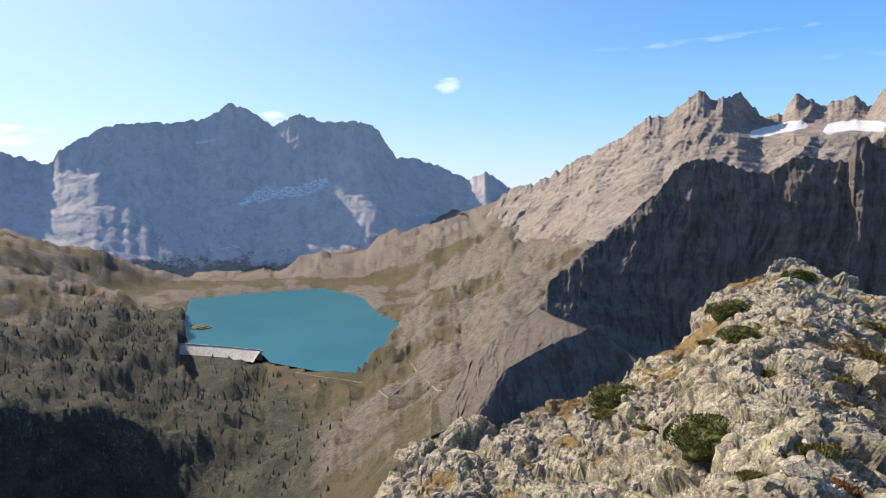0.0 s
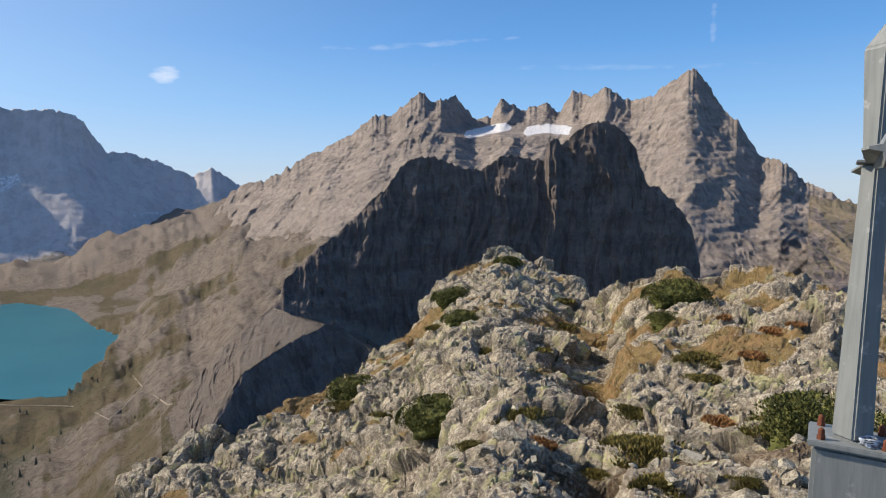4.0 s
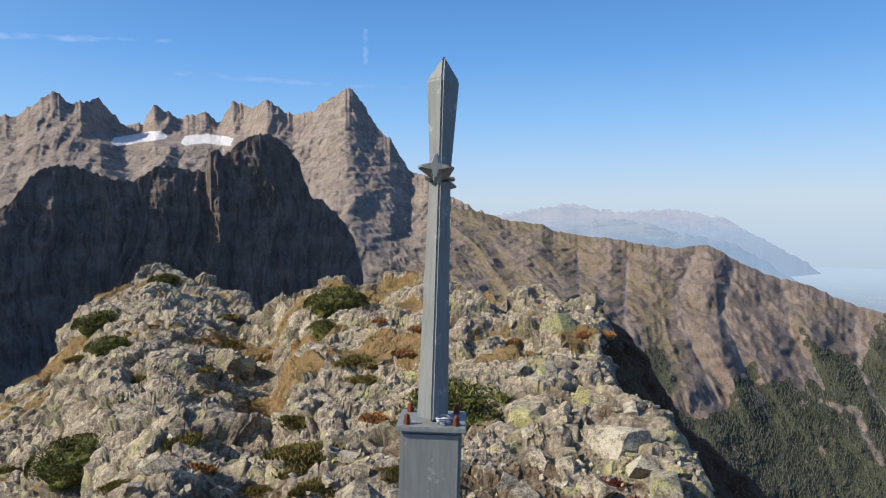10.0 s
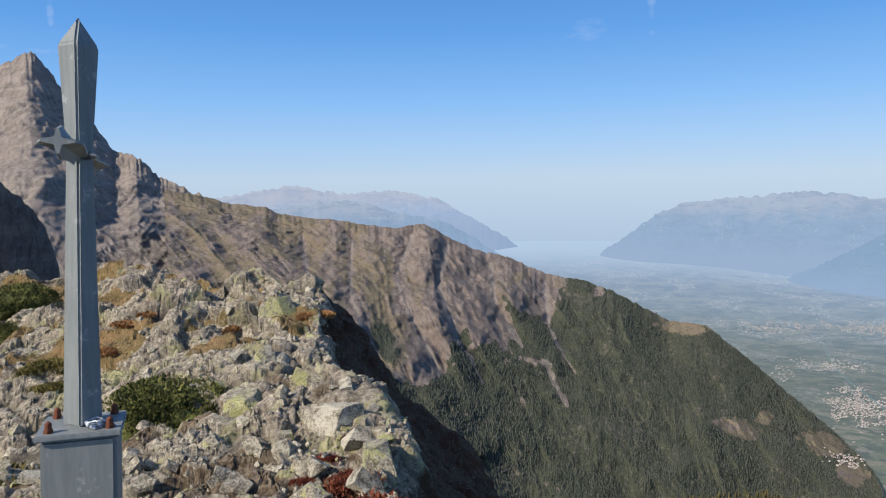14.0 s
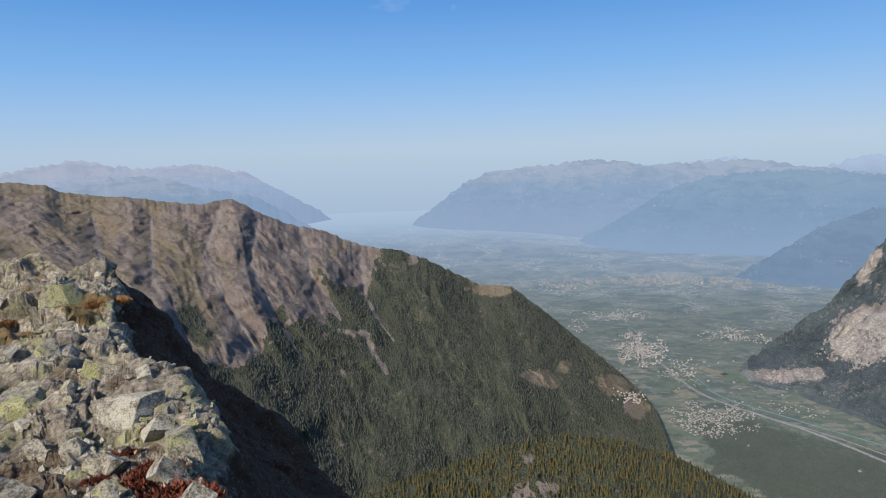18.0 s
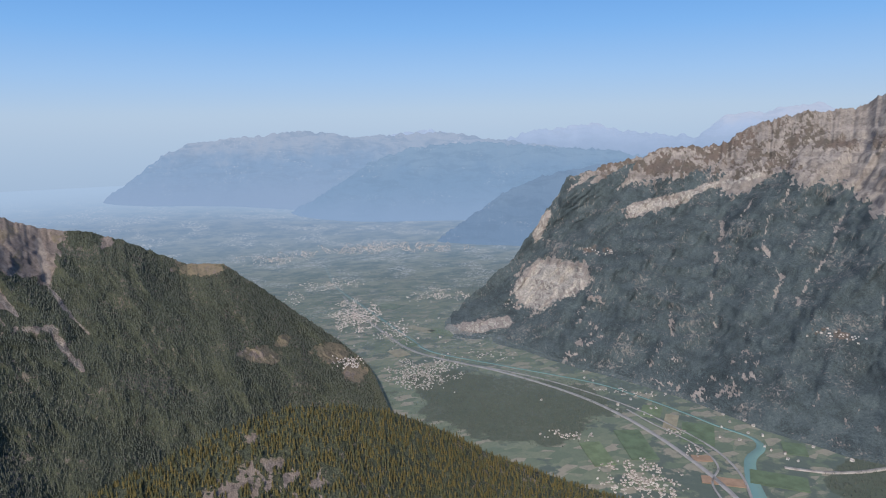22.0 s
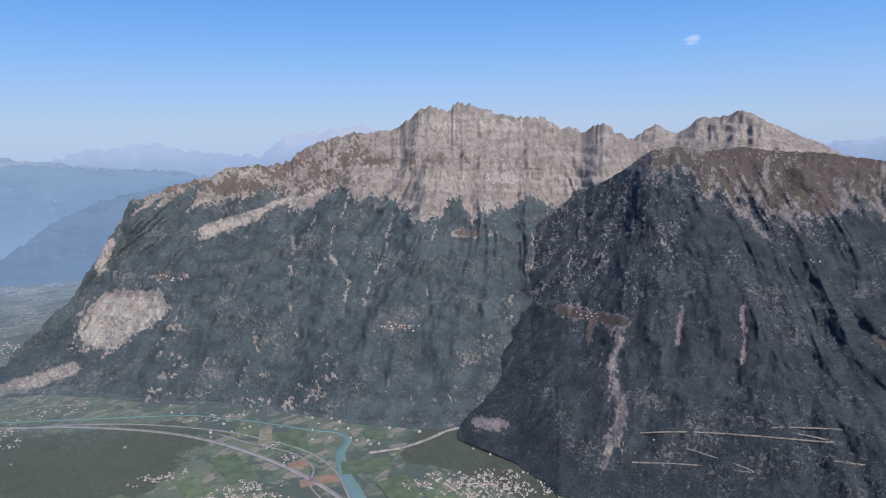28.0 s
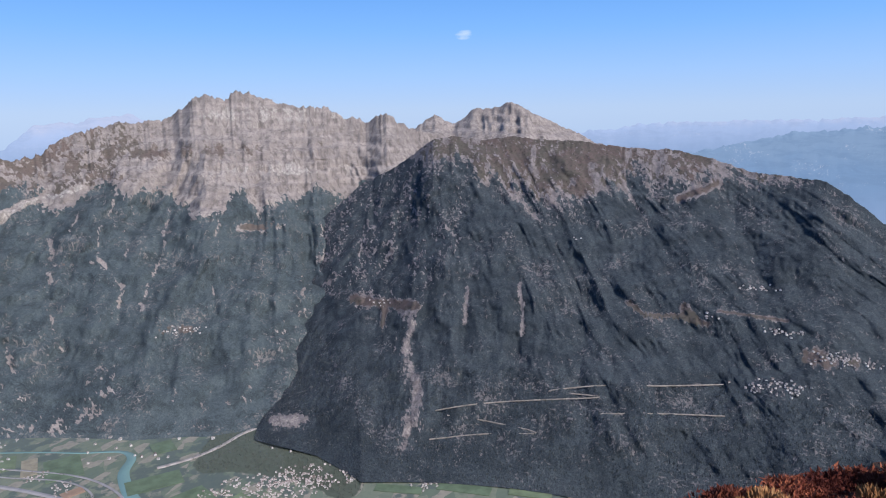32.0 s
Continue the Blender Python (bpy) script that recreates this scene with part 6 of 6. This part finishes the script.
plant(shrub_kind("dry_grass_tuft", 3, 2600, 0.22, 0.5, 0.6, m_rusty, "rusty orange dry grass tuft", "grass tuft"),
      ((47.3, -9.6, 1.7), (49, -9.2, 1.4), (56.8, -15.7, 2.4), (57.6, -8.6, 1.2), (44, -8.8, 1.3), (60.8, -9.8, 1.5), (55, -10.6, 1.4), (46, -11.5, 1.8), (62.5, -9.8, 1.8), (43.5, -16.5, 2.2), (40, -23, 3), (47, -25.5, 3.4), (30, -19, 2.4)), 3)
plant(shrub_kind("red_heath", 4, 1300, 0.15, 0.5, 0.3, m_heath, "low red autumn heath beside the boulders", "heath"),
      ((62.6, -20.6, 2.6), (63.6, -22.6, 3.4), (65.0, -19.4, 2.4), (64.4, -25.4, 4.2), (62.8, -24.6, 2.6), (60.6, -21.8, 2.0), (65.6, -24.0, 6.0), (66.8, -26.4, 6.5), (64.8, -22.0, 4.2), (67.5, -28.5, 5.5), (61.5, -27.0, 3.2), (69.0, -29.0, 4.0), (57.0, -28.5, 2.6)) + tuple((-177 + i * 1.15, -26.6 + i * 0.34 - j * 1.6 - (i * j) % 3 * 0.3, 3.2 + (i * 7 + j) % 4 * 0.5) for i in range(15) for j in range(4)), 4)
plant(shrub_kind("dry_grass_tuft", 5, 900, 0.5, 0.7, 0.9, m_rusty, "pale dry grass on the slope edge", "grass tuft"),
      ((-172.4, -25.6, 2.2), (-174, -26.2, 1.8), (-170, -25.8, 2.0), (-176, -27.0, 1.8), (-165.5, -24.3, 2.2)), 5)
rnd = random.Random(77)
for a, e, w in ((-163.8, -22.8, 1.3), (-162.4, -22.1, 0.9), (-165.2, -24.1, 0.7), (-161.6, -23.0, 0.8), (-163.0, -24.6, 1.0)):
    p = near_place(a, e)
    size = (p - Vector((0, 0, EYE_Z))).length * radians(w)
    tagged(set_stone("stone", p, size, rnd), "small pale stone in red heath", "stone", "stones in the heath")


def blades(count, seed):
    """Dry grass between the stones of the summit."""
    rng = np.random.default_rng(seed)
    i = rng.integers(np.searchsorted(NEAR_AZ, -8), np.searchsorted(NEAR_AZ, 70), count * 4)
    j = rng.integers(np.searchsorted(NEAR_R, 2.6), np.searchsorted(NEAR_R, 62), count * 4)
    keep = np.flatnonzero(grassy[i, j] > rng.uniform(0.25, 1, count * 4))[:count]
    i, j = i[keep], j[keep]
    base = NEAR[i, j] + rng.normal(size=(len(i), 3)) * np.stack([NEAR_R[j] * 0.004, NEAR_R[j] * 0.004, NEAR_R[j] * 0], -1)
    h = (0.02 + NEAR_R[j] * 0.0026)[:, None] * rng.uniform(0.6, 1.4, (len(i), 1))
    a = rng.uniform(0, math.tau, len(i))
    side = np.stack([np.cos(a), np.sin(a), 0 * a], -1) * h * 0.09
    tip = base + np.stack([rng.normal(size=len(i)) * 0.3, rng.normal(size=len(i)) * 0.3, np.ones(len(i))], -1) * h
    V = np.stack([base - side, base + side, tip], 1).reshape(-1, 3)
    return V, np.arange(len(V)).reshape(-1, 3)


m_straw = leaf_material("straw_grass", (0.17, 0.115, 0.055), (0.36, 0.25, 0.13))
V, F = blades(70000, 8)
tagged(triangles("dry_grass", V, F, m_straw), "short ochre dry grass between the stones", "grass", kind="stuff")


# ---- woods ----
# fir colours raised to stand in for haze over the woods
m_fir = leaf_material("fir_needles", (0.082, 0.096, 0.080), (0.122, 0.131, 0.104))
m_larch = leaf_material("larch_needles", (0.096, 0.084, 0.033), (0.152, 0.123, 0.047))
# darker, bluer copy of the firs, shade and haze put into its colour
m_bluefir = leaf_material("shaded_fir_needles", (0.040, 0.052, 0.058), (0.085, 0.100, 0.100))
m_spruce = leaf_material("spruce_needles", (0.060, 0.069, 0.038), (0.125, 0.121, 0.062))
forest("fir_wood", 41, 34000, 3, 6.5, m_fir, 1, label="dark conifer forest on the ridge's lower slopes")
forest("fir_wood", "ground", 16000, 5, 11, m_fir, 2, where=lambda P: np.arctan2(P[..., 0], P[..., 1]) < 0.1, label="scattered firs on the hillside below the lake", least=0.35)
forest("alpine_bush", "ground", 13000, 2.4, 6.5, m_spruce, 7, where=lambda P: (np.abs(np.arctan2(P[..., 0], P[..., 1]) + 0.02) < 0.25) & (P[..., 1] > 700) & (np.hypot(P[..., 0], P[..., 1]) < 2700), label="scattered dark bushes and boulders on the pasture", least=-0.5)
forest("larch_wood", 47, 9000, 2.6, 5.4, m_larch, 3, label="golden larches and firs on the wooded spur", tiers=2)
forest("fir_wood", 47, 6000, 2.6, 5.6, m_spruce, 4, label="dark firs on the wooded spur", tiers=2)
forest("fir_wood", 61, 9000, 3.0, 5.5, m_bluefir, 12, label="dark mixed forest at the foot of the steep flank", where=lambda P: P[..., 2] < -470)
forest("valley_wood", "plain", 14000, 3, 5.5, m_fir, 5, label="dark woods on the valley floor", least=0.3)


def conifer_kind():
    tree = tagged(new("larch_tree"), "golden green larch on the wooded spur", "tree", "larches on the spur")
    bm = bmesh.new()
    bmesh.ops.create_cone(bm, cap_ends=True, segments=6, radius1=0.03, radius2=0.006, depth=1.0, matrix=Matrix.Translation((0, 0, 0.45)))
    part("trunk", bm, m_twig, tree)
    rng = np.random.default_rng(6)
    V, F, at = [], [], 0
    for lv in range(9):
        z, r = 0.12 + lv * 0.098, 0.20 * (1 - lv / 9.6)
        for b in range(9):
            a = b * math.tau / 9 + lv * 0.7 + rng.uniform(-0.2, 0.2)
            d = r * rng.uniform(0.75, 1.2)
            tip = np.array([math.cos(a) * d, math.sin(a) * d, z - 0.03])
            side = np.array([-math.sin(a), math.cos(a), 0]) * d * 0.42
            V += [np.array([0, 0, z + 0.07]), tip * 0.8 + side + (0, 0, 0.01), tip, tip * 0.8 - side + (0, 0, 0.01)]
            F += [(at, at + 1, at + 2), (at, at + 2, at + 3)]
            at += 4
    kid = triangles("crown", np.array(V), np.array(F), m_larch)
    kid.parent = tree
    return tree


larch = conifer_kind()
rng = np.random.default_rng(9)
P, fields = SHEETS[47]
for n in range(110):
    while True:
        i, j = rng.integers(60, 260), int(rng.integers(0, 40))
        if fields["wood"][i, j] > 0.75:
            break
    h = rng.uniform(3.6, 6.6)
    m = Matrix.Translation(P[i, j]) @ Matrix.Rotation(rng.uniform(0, 6), 4, "Z")
    if n == 0:
        larch.matrix_basis = m @ Matrix.Diagonal((h, h, h, 1))
    else:
        copy_thing(larch, m).scale = (h, h, h)


# ---- reservoir dam, islet and trails ----
m_concrete = plain("pale_concrete", (0.55, 0.51, 0.46), 0.9, vary=0.15, scale=0.15)
dam = tagged(new("dam"), "pale concrete gravity dam holding back the lake", "dam")
crest = [Vector((math.sin(radians(a)) * d, math.cos(radians(a)) * d, LAKE_Z)) for a, d in ((-21.4, 1612), (-20.0, 1588), (-18.4, 1560), (-16.8, 1530), (-15.6, 1508), (-15.2, 1498))]
line = smooth_line(crest, 6)


def dam_strip(offsets):
    rows = []
    for i, p in enumerate(line):
        t = line[min(i + 1, len(line) - 1)] - line[max(i - 1, 0)]
        out = Vector((t.y, -t.x, 0)).normalized()
        rows.append([tuple(p + out * o + Vector((0, 0, z))) for o, z in offsets])
    return np.array(rows)


for name, offs in (("wall", ((-3, -20), (-3, 2.5), (4, 2.5), (25, -18))), ("parapet", ((3.2, 2.4), (3.2, 4.6), (4.4, 4.6), (4.4, 2.2)))):
    sheet(name, dam_strip(offs), m_concrete, smooth=False).parent = dam
m_turf = plain("islet_turf", (0.14, 0.12, 0.06), 0.95, vary=0.4, scale=0.2)
bm = bmesh.new()
bmesh.ops.create_icosphere(bm, subdivisions=3, radius=1.0)
for v in bm.verts:
    v.co *= 1 + noise.noise(v.co * 2.5) * 0.35
bmesh.ops.transform(bm, verts=bm.verts, matrix=Matrix.Translation(on_plain(-20.0, -10.4, LAKE_Z)) @ Matrix.Diagonal((26, 20, 7, 1)))
me = bpy.data.meshes.new("islet")
bm.to_mesh(me), bm.free()
me.materials.append(m_turf)
tagged(new("islet", me), "small grassy islet in the lake", "islet")
m_trail = plain("trodden_trail", (0.33, 0.29, 0.235), 0.95, vary=0.15, scale=0.3)
PG = SHEETS["ground"][0]
AG = np.degrees(np.arctan2(PG[:, 20, 0], PG[:, 20, 1]))
for spots in (((-6.8, -15.2), (-8.5, -14.9), (-10.5, -14.6), (-12.5, -14.2)), ((-5.6, -15.8), (-4.7, -16.4), (-3.6, -15.6), (-2.3, -14.3), (-3.1, -13.2)), ((-1.5, -15.0), (-0.5, -15.8), (0.9, -15.7), (0.8, -16.7))):
    pts = []
    legs = [(a + (c - a) * u / 6, e + (f - e) * u / 6) for (a, e), (c, f) in zip(spots, spots[1:]) for u in range(6)] + [spots[-1]]
    for a, e in legs:
        i = int(np.argmin(np.abs(AG - a)))
        up = np.degrees(np.arctan2(PG[i, :, 2] - EYE_Z, np.hypot(PG[i, :, 0], PG[i, :, 1])))
        up = np.maximum.accumulate(up)
        d = float(np.interp(e, up + np.arange(len(up)) * 1e-7, np.hypot(PG[i, :, 0], PG[i, :, 1])))
        pts.append(Vector((d * math.sin(radians(a)), d * math.cos(radians(a)), EYE_Z + d * math.tan(radians(e)) + 0.6)))
    tagged(ribbon("trail", pts, 0.9, m_trail, 0.5, 3), "pale trodden hiking trail across the slope", "trail", kind="structure")


# ---- valley: river, roads, fields, villages ----
m_river = Mat("glacial_river", 0.25, 0.4)
m_river = m_river.color(m_river.mix(m_river.noise(0.02, 3), (0.13, 0.235, 0.225), (0.17, 0.28, 0.265)))
m_road = plain("pale_asphalt", (0.27, 0.265, 0.265), 0.9, vary=0.15, scale=0.05)
m_gravel = plain("river_gravel", (0.34, 0.31, 0.28), 0.95, vary=0.3, scale=0.08)
river = [(139.6, -30.5), (138.6, -28.6), (137.6, -27.0), (137.3, -25.5), (138.0, -24.5), (137.2, -23.9), (134.5, -23.4), (132.1, -22.8), (128.3, -21.9), (124.4, -21.1), (116.5, -20.0), (110.6, -18.9), (108.7, -17.8), (107.0, -16.6), (104.8, -15.0), (102.5, -13.2), (101.6, -11.4)]
tagged(ribbon("river", [on_plain(a, e) for a, e in river], [24, 22, 20, 18, 15, 8, 6, 5, 5, 5, 6, 7, 8, 9, 11, 12, 14], m_river, 0.3), "turquoise glacial river winding through the valley", "river", kind="structure")
for width, name, mat, label, spots in (
        (9, "motorway", m_road, "pale grey motorway along the valley floor", ((141, -32.5), (139, -30.6), (136.9, -28.7), (133.9, -26.8), (130.0, -24.8), (126.2, -23.2), (122.1, -21.9), (116.4, -20.5), (111, -19.4), (108.3, -18.5), (106, -16.9), (104, -15.2), (103, -14.0))),
        (4.5, "railway", m_road, "railway line curving past the river", ((139.6, -32), (138.4, -30), (137.6, -28.2), (136.6, -26.6), (134.6, -25.2), (131.5, -24.0), (127, -22.6), (120, -21.0), (112, -19.6))),
        (3.5, "road", m_road, "narrow valley road", ((137, -30), (134.6, -27.8), (134.9, -26.4), (133.6, -25.3), (131.5, -24.5), (129.6, -23.9), (127.4, -23.0))),
        (9, "stream_bed", m_gravel, "pale gravel bed of a side torrent", ((139.8, -25.6), (141.3, -25.5), (143.0, -25.3), (145.0, -24.8), (146.6, -24.2), (147.9, -23.9)))):
    tagged(ribbon(name, [on_plain(a, e, VALLEY_Z + 4.4) for a, e in spots], width, mat, 0.3), label, name.replace("_", " "), kind="structure")


def field(at, w, d, turn, material, label):
    bm = bmesh.new()
    bmesh.ops.create_cube(bm, size=1.0, matrix=Matrix.Translation(at + Vector((0, 0, 0.2))) @ Matrix.Rotation(radians(turn), 4, "Z") @ Matrix.Diagonal((w, d, 1.2, 1)))
    me = bpy.data.meshes.new("field")
    bm.to_mesh(me), bm.free()
    me.materials.append(material)
    tagged(new("field", me), label, "field", kind="structure")


m_green = plain("green_meadow", (0.095, 0.135, 0.082), 0.95, vary=0.2, scale=0.05)
m_pale = plain("pale_green_meadow", (0.125, 0.165, 0.095), 0.95, vary=0.2, scale=0.05)
m_soil = plain("ploughed_soil", (0.27, 0.185, 0.13), 0.95, vary=0.15, scale=0.06)
m_stubble = plain("stubble_field", (0.25, 0.225, 0.16), 0.95, vary=0.2, scale=0.06)
for a, e, w, d, turn, mat, label in ((135.4, -27.4, 26, 70, -38, m_soil, "brown ploughed field"), (133.6, -26.0, 22, 34, -30, m_soil, "brown ploughed field"), (133.2, -24.2, 90, 60, -42, m_green, "green meadow"), (131.0, -23.6, 70, 26, -45, m_stubble, "pale stubble strip"), (129.4, -23.0, 60, 40, -45, m_pale, "pale meadow"), (139.5, -26.6, 50, 90, -44, m_green, "green meadow"),
        (128.2, -25.6, 120, 50, -20, m_green, "green meadow"), (125.0, -26.6, 90, 40, -15, m_pale, "pale meadow"), (140.4, -24.2, 50, 40, -40, m_green, "green meadow"), (107.6, -18.9, 60, 40, 10, m_stubble, "stubble field"), (108.4, -18.1, 70, 36, 5, m_green, "green meadow"), (109.6, -17.0, 90, 30, 30, m_stubble, "stubble field"), (111.5, -17.3, 90, 40, 30, m_pale, "pale meadow"), (106.9, -15.0, 80, 60, 35, m_green, "green meadow"),
        (142.5, -28.5, 80, 60, -30, m_green, "green meadow"), (146.5, -29.4, 70, 40, -20, m_pale, "pale meadow"), (166, -29.7, 90, 26, 0, m_green, "green meadow"), (172, -29.9, 70, 26, 0, m_pale, "pale meadow"), (160, -29.6, 80, 22, 5, m_green, "green meadow"), (177, -30.2, 60, 24, 0, m_stubble, "stubble field")):
    field(on_plain(a, e, VALLEY_Z + 3.6), w, d, turn, mat, label)

m_wall = leaf_material("rendered_walls", (0.55, 0.53, 0.50), (0.80, 0.78, 0.75))
m_roof = leaf_material("roof_tiles", (0.20, 0.16, 0.145), (0.66, 0.63, 0.60))
WALL_V = np.array([(-.5, -.4, 0), (.5, -.4, 0), (.5, .4, 0), (-.5, .4, 0), (-.5, -.4, .55), (.5, -.4, .55), (.5, .4, .55), (-.5, .4, .55), (-.5, 0, .85), (.5, 0, .85)])
WALL_F = np.array([(0, 1, 5), (0, 5, 4), (1, 2, 6), (1, 6, 5), (2, 3, 7), (2, 7, 6), (3, 0, 4), (3, 4, 7), (4, 8, 7), (5, 6, 9)])
ROOF_V = np.array([(-.56, -.48, .5), (.56, -.48, .5), (.56, 0, .9), (-.56, 0, .9), (.56, .48, .5), (-.56, .48, .5), (-.56, -.48, .45), (.56, -.48, .45), (.56, .48, .45), (-.56, .48, .45)])
ROOF_F = np.array([(0, 1, 2), (0, 2, 3), (3, 2, 4), (3, 4, 5), (6, 7, 1), (6, 1, 0), (8, 9, 5), (8, 5, 4)])
house = tagged(new("house"), "small pale rendered house with a tiled roof", "house", "village houses")
for name, v, f, mat in (("wall", WALL_V, WALL_F, m_wall), ("roof", ROOF_V, ROOF_F, m_roof)):
    triangles(name, v, f, mat).parent = house
m_track = plain("pale_forest_road", (0.22, 0.20, 0.175), 0.95, vary=0.3, scale=0.1)
for spots in (((163.5, -23.6), (166, -23.3), (169.0, -23.1), (173, -22.7), (177.8, -22.3), (175.6, -22.1), (173.5, -21.9), (178, -21.4), (183, -20.9), (187.7, -20.3)), ((164.5, -24.0), (168, -24.6), (172.5, -25.4), (168, -25.6), (162.9, -26.0)), ((178, -23.6), (183, -23.0), (188, -22.6))):
    tagged(ribbon("forest_road", [on_slope(61, a, e, 2.0) for a, e in spots], 1.4, m_track, 1.0, 6), "pale zigzag forest road on the steep flank", "road", kind="structure")
rng = np.random.default_rng(21)
spots = []
for a, e, wa, we, count in ((103.9, -15.7, 1.8, 1.1, 620), (109.8, -20.6, 2.8, 1.1, 460), (105.2, -10.1, 4.6, 0.4, 620), (110.6, -10.2, 3.0, 0.35, 300), (111.2, -14.2, 2.2, 0.5, 170), (97.5, -10.6, 3.0, 0.4, 260), (107.5, -17.2, 1.6, 0.9, 130), (102.0, -13.0, 2.2, 0.4, 140), (100.4, -10.2, 1.2, 0.3, 60), (128.8, -28.2, 3.0, 1.2, 300), (150.0, -28.3, 5.6, 0.9, 420), (107.2, -18.0, 0.8, 0.6, 30), (131.5, -24.3, 1.0, 0.3, 16), (133.0, -25.6, 0.7, 0.4, 16), (122.5, -25.4, 2.0, 0.35, 50), (115, -19.2, 3.0, 0.4, 50), (128, -21.7, 3, 0.25, 30), (114.5, -15.9, 1.3, 0.4, 36), (162.5, -29.4, 1.2, 0.4, 24), (99, -13.9, 0.9, 0.5, 50)):
    for n in range(int(count * 1.7)):
        turn, far = rng.uniform(0, math.tau), rng.random() ** 0.7 * 1.3
        b, h = a + math.cos(turn) * far * wa, max(min(e + math.sin(turn) * far * we, -9.0), -31)
        if vnoise(np.array([b / 0.5]), np.array([h / 0.3]), 0, 16)[0] > 0.10 + far * 0.34:
            d = (EYE_Z - VALLEY_Z) / math.tan(radians(-h))
            z = VALLEY_Z + 3.4 if d < 1900 else float(haze_level(np.array(b), np.array(d)))
            spots.append((on_plain(b, h, z), rng.uniform(1.7, 3.6), rng.choice((0.35, 0.42, 1.95)) + rng.uniform(-0.1, 0.1)))
for seed, a, e, wa, we, count in ((41, 103.4, -19.5, 1.2, 0.5, 70), (53, 142.5, -15.7, 2.0, 0.4, 26), (53, 124.6, -10.5, 1.0, 0.3, 14), (61, 190, -12.8, 1.5, 0.25, 22), (61, 191.8, -20, 2.6, 0.6, 60), (61, 196, -17.4, 2.2, 0.5, 50), (61, 192, -15.9, 1.6, 0.3, 26), (61, 159, -14.6, 1.6, 0.3, 8), (61, 186, -15.2, 1.0, 0.3, 6), (61, 175.6, -9.4, 0.3, 0.1, 3)):
    spots += [(on_slope(seed, a + x * wa, e + y * we, 0.0), rng.uniform(2.4, 4.2), rng.uniform(0, 3.2)) for x, y in rng.normal(0, 0.5, (count, 2))]
for n in range(900):
    a, e = rng.uniform(96, 160), -rng.uniform(11, 29)
    if -e < 22 + 0.12 * (a - 110) and vnoise(np.array([a / 2.0]), np.array([e / 1.2]), 0, 6)[0] > 0.55:
        spots.append((on_plain(a, e, VALLEY_Z + 3.4), rng.uniform(3.2, 6.0), rng.uniform(0, 3.2)))
first = sorted(range(len(spots)), key=lambda i: spots[i][0].length)[:130]
for n, i in enumerate(first):
    p, size, turn = spots[i]
    m = Matrix.Translation(p) @ Matrix.Rotation(turn, 4, "Z")
    if n == 0:
        house.matrix_basis = m @ Matrix.Diagonal((size, size, size, 1))
    else:
        copy_thing(house, m).scale = (size, size, size)
rest = [s for i, s in enumerate(spots) if i not in set(first)]
for name, v, f, mat, label in (("village_walls", WALL_V, WALL_F, m_wall, "crowded pale houses of valley villages"), ("village_roofs", ROOF_V, ROOF_F, m_roof, "tiled roofs of valley villages")):
    V = np.concatenate([(v * size) @ np.array(Matrix.Rotation(turn, 3, "Z")).T + np.array(p) for p, size, turn in rest])
    F = np.concatenate([f + i * len(v) for i in range(len(rest))])
    tagged(triangles(name, V, F, mat), label, "village", kind="stuff")
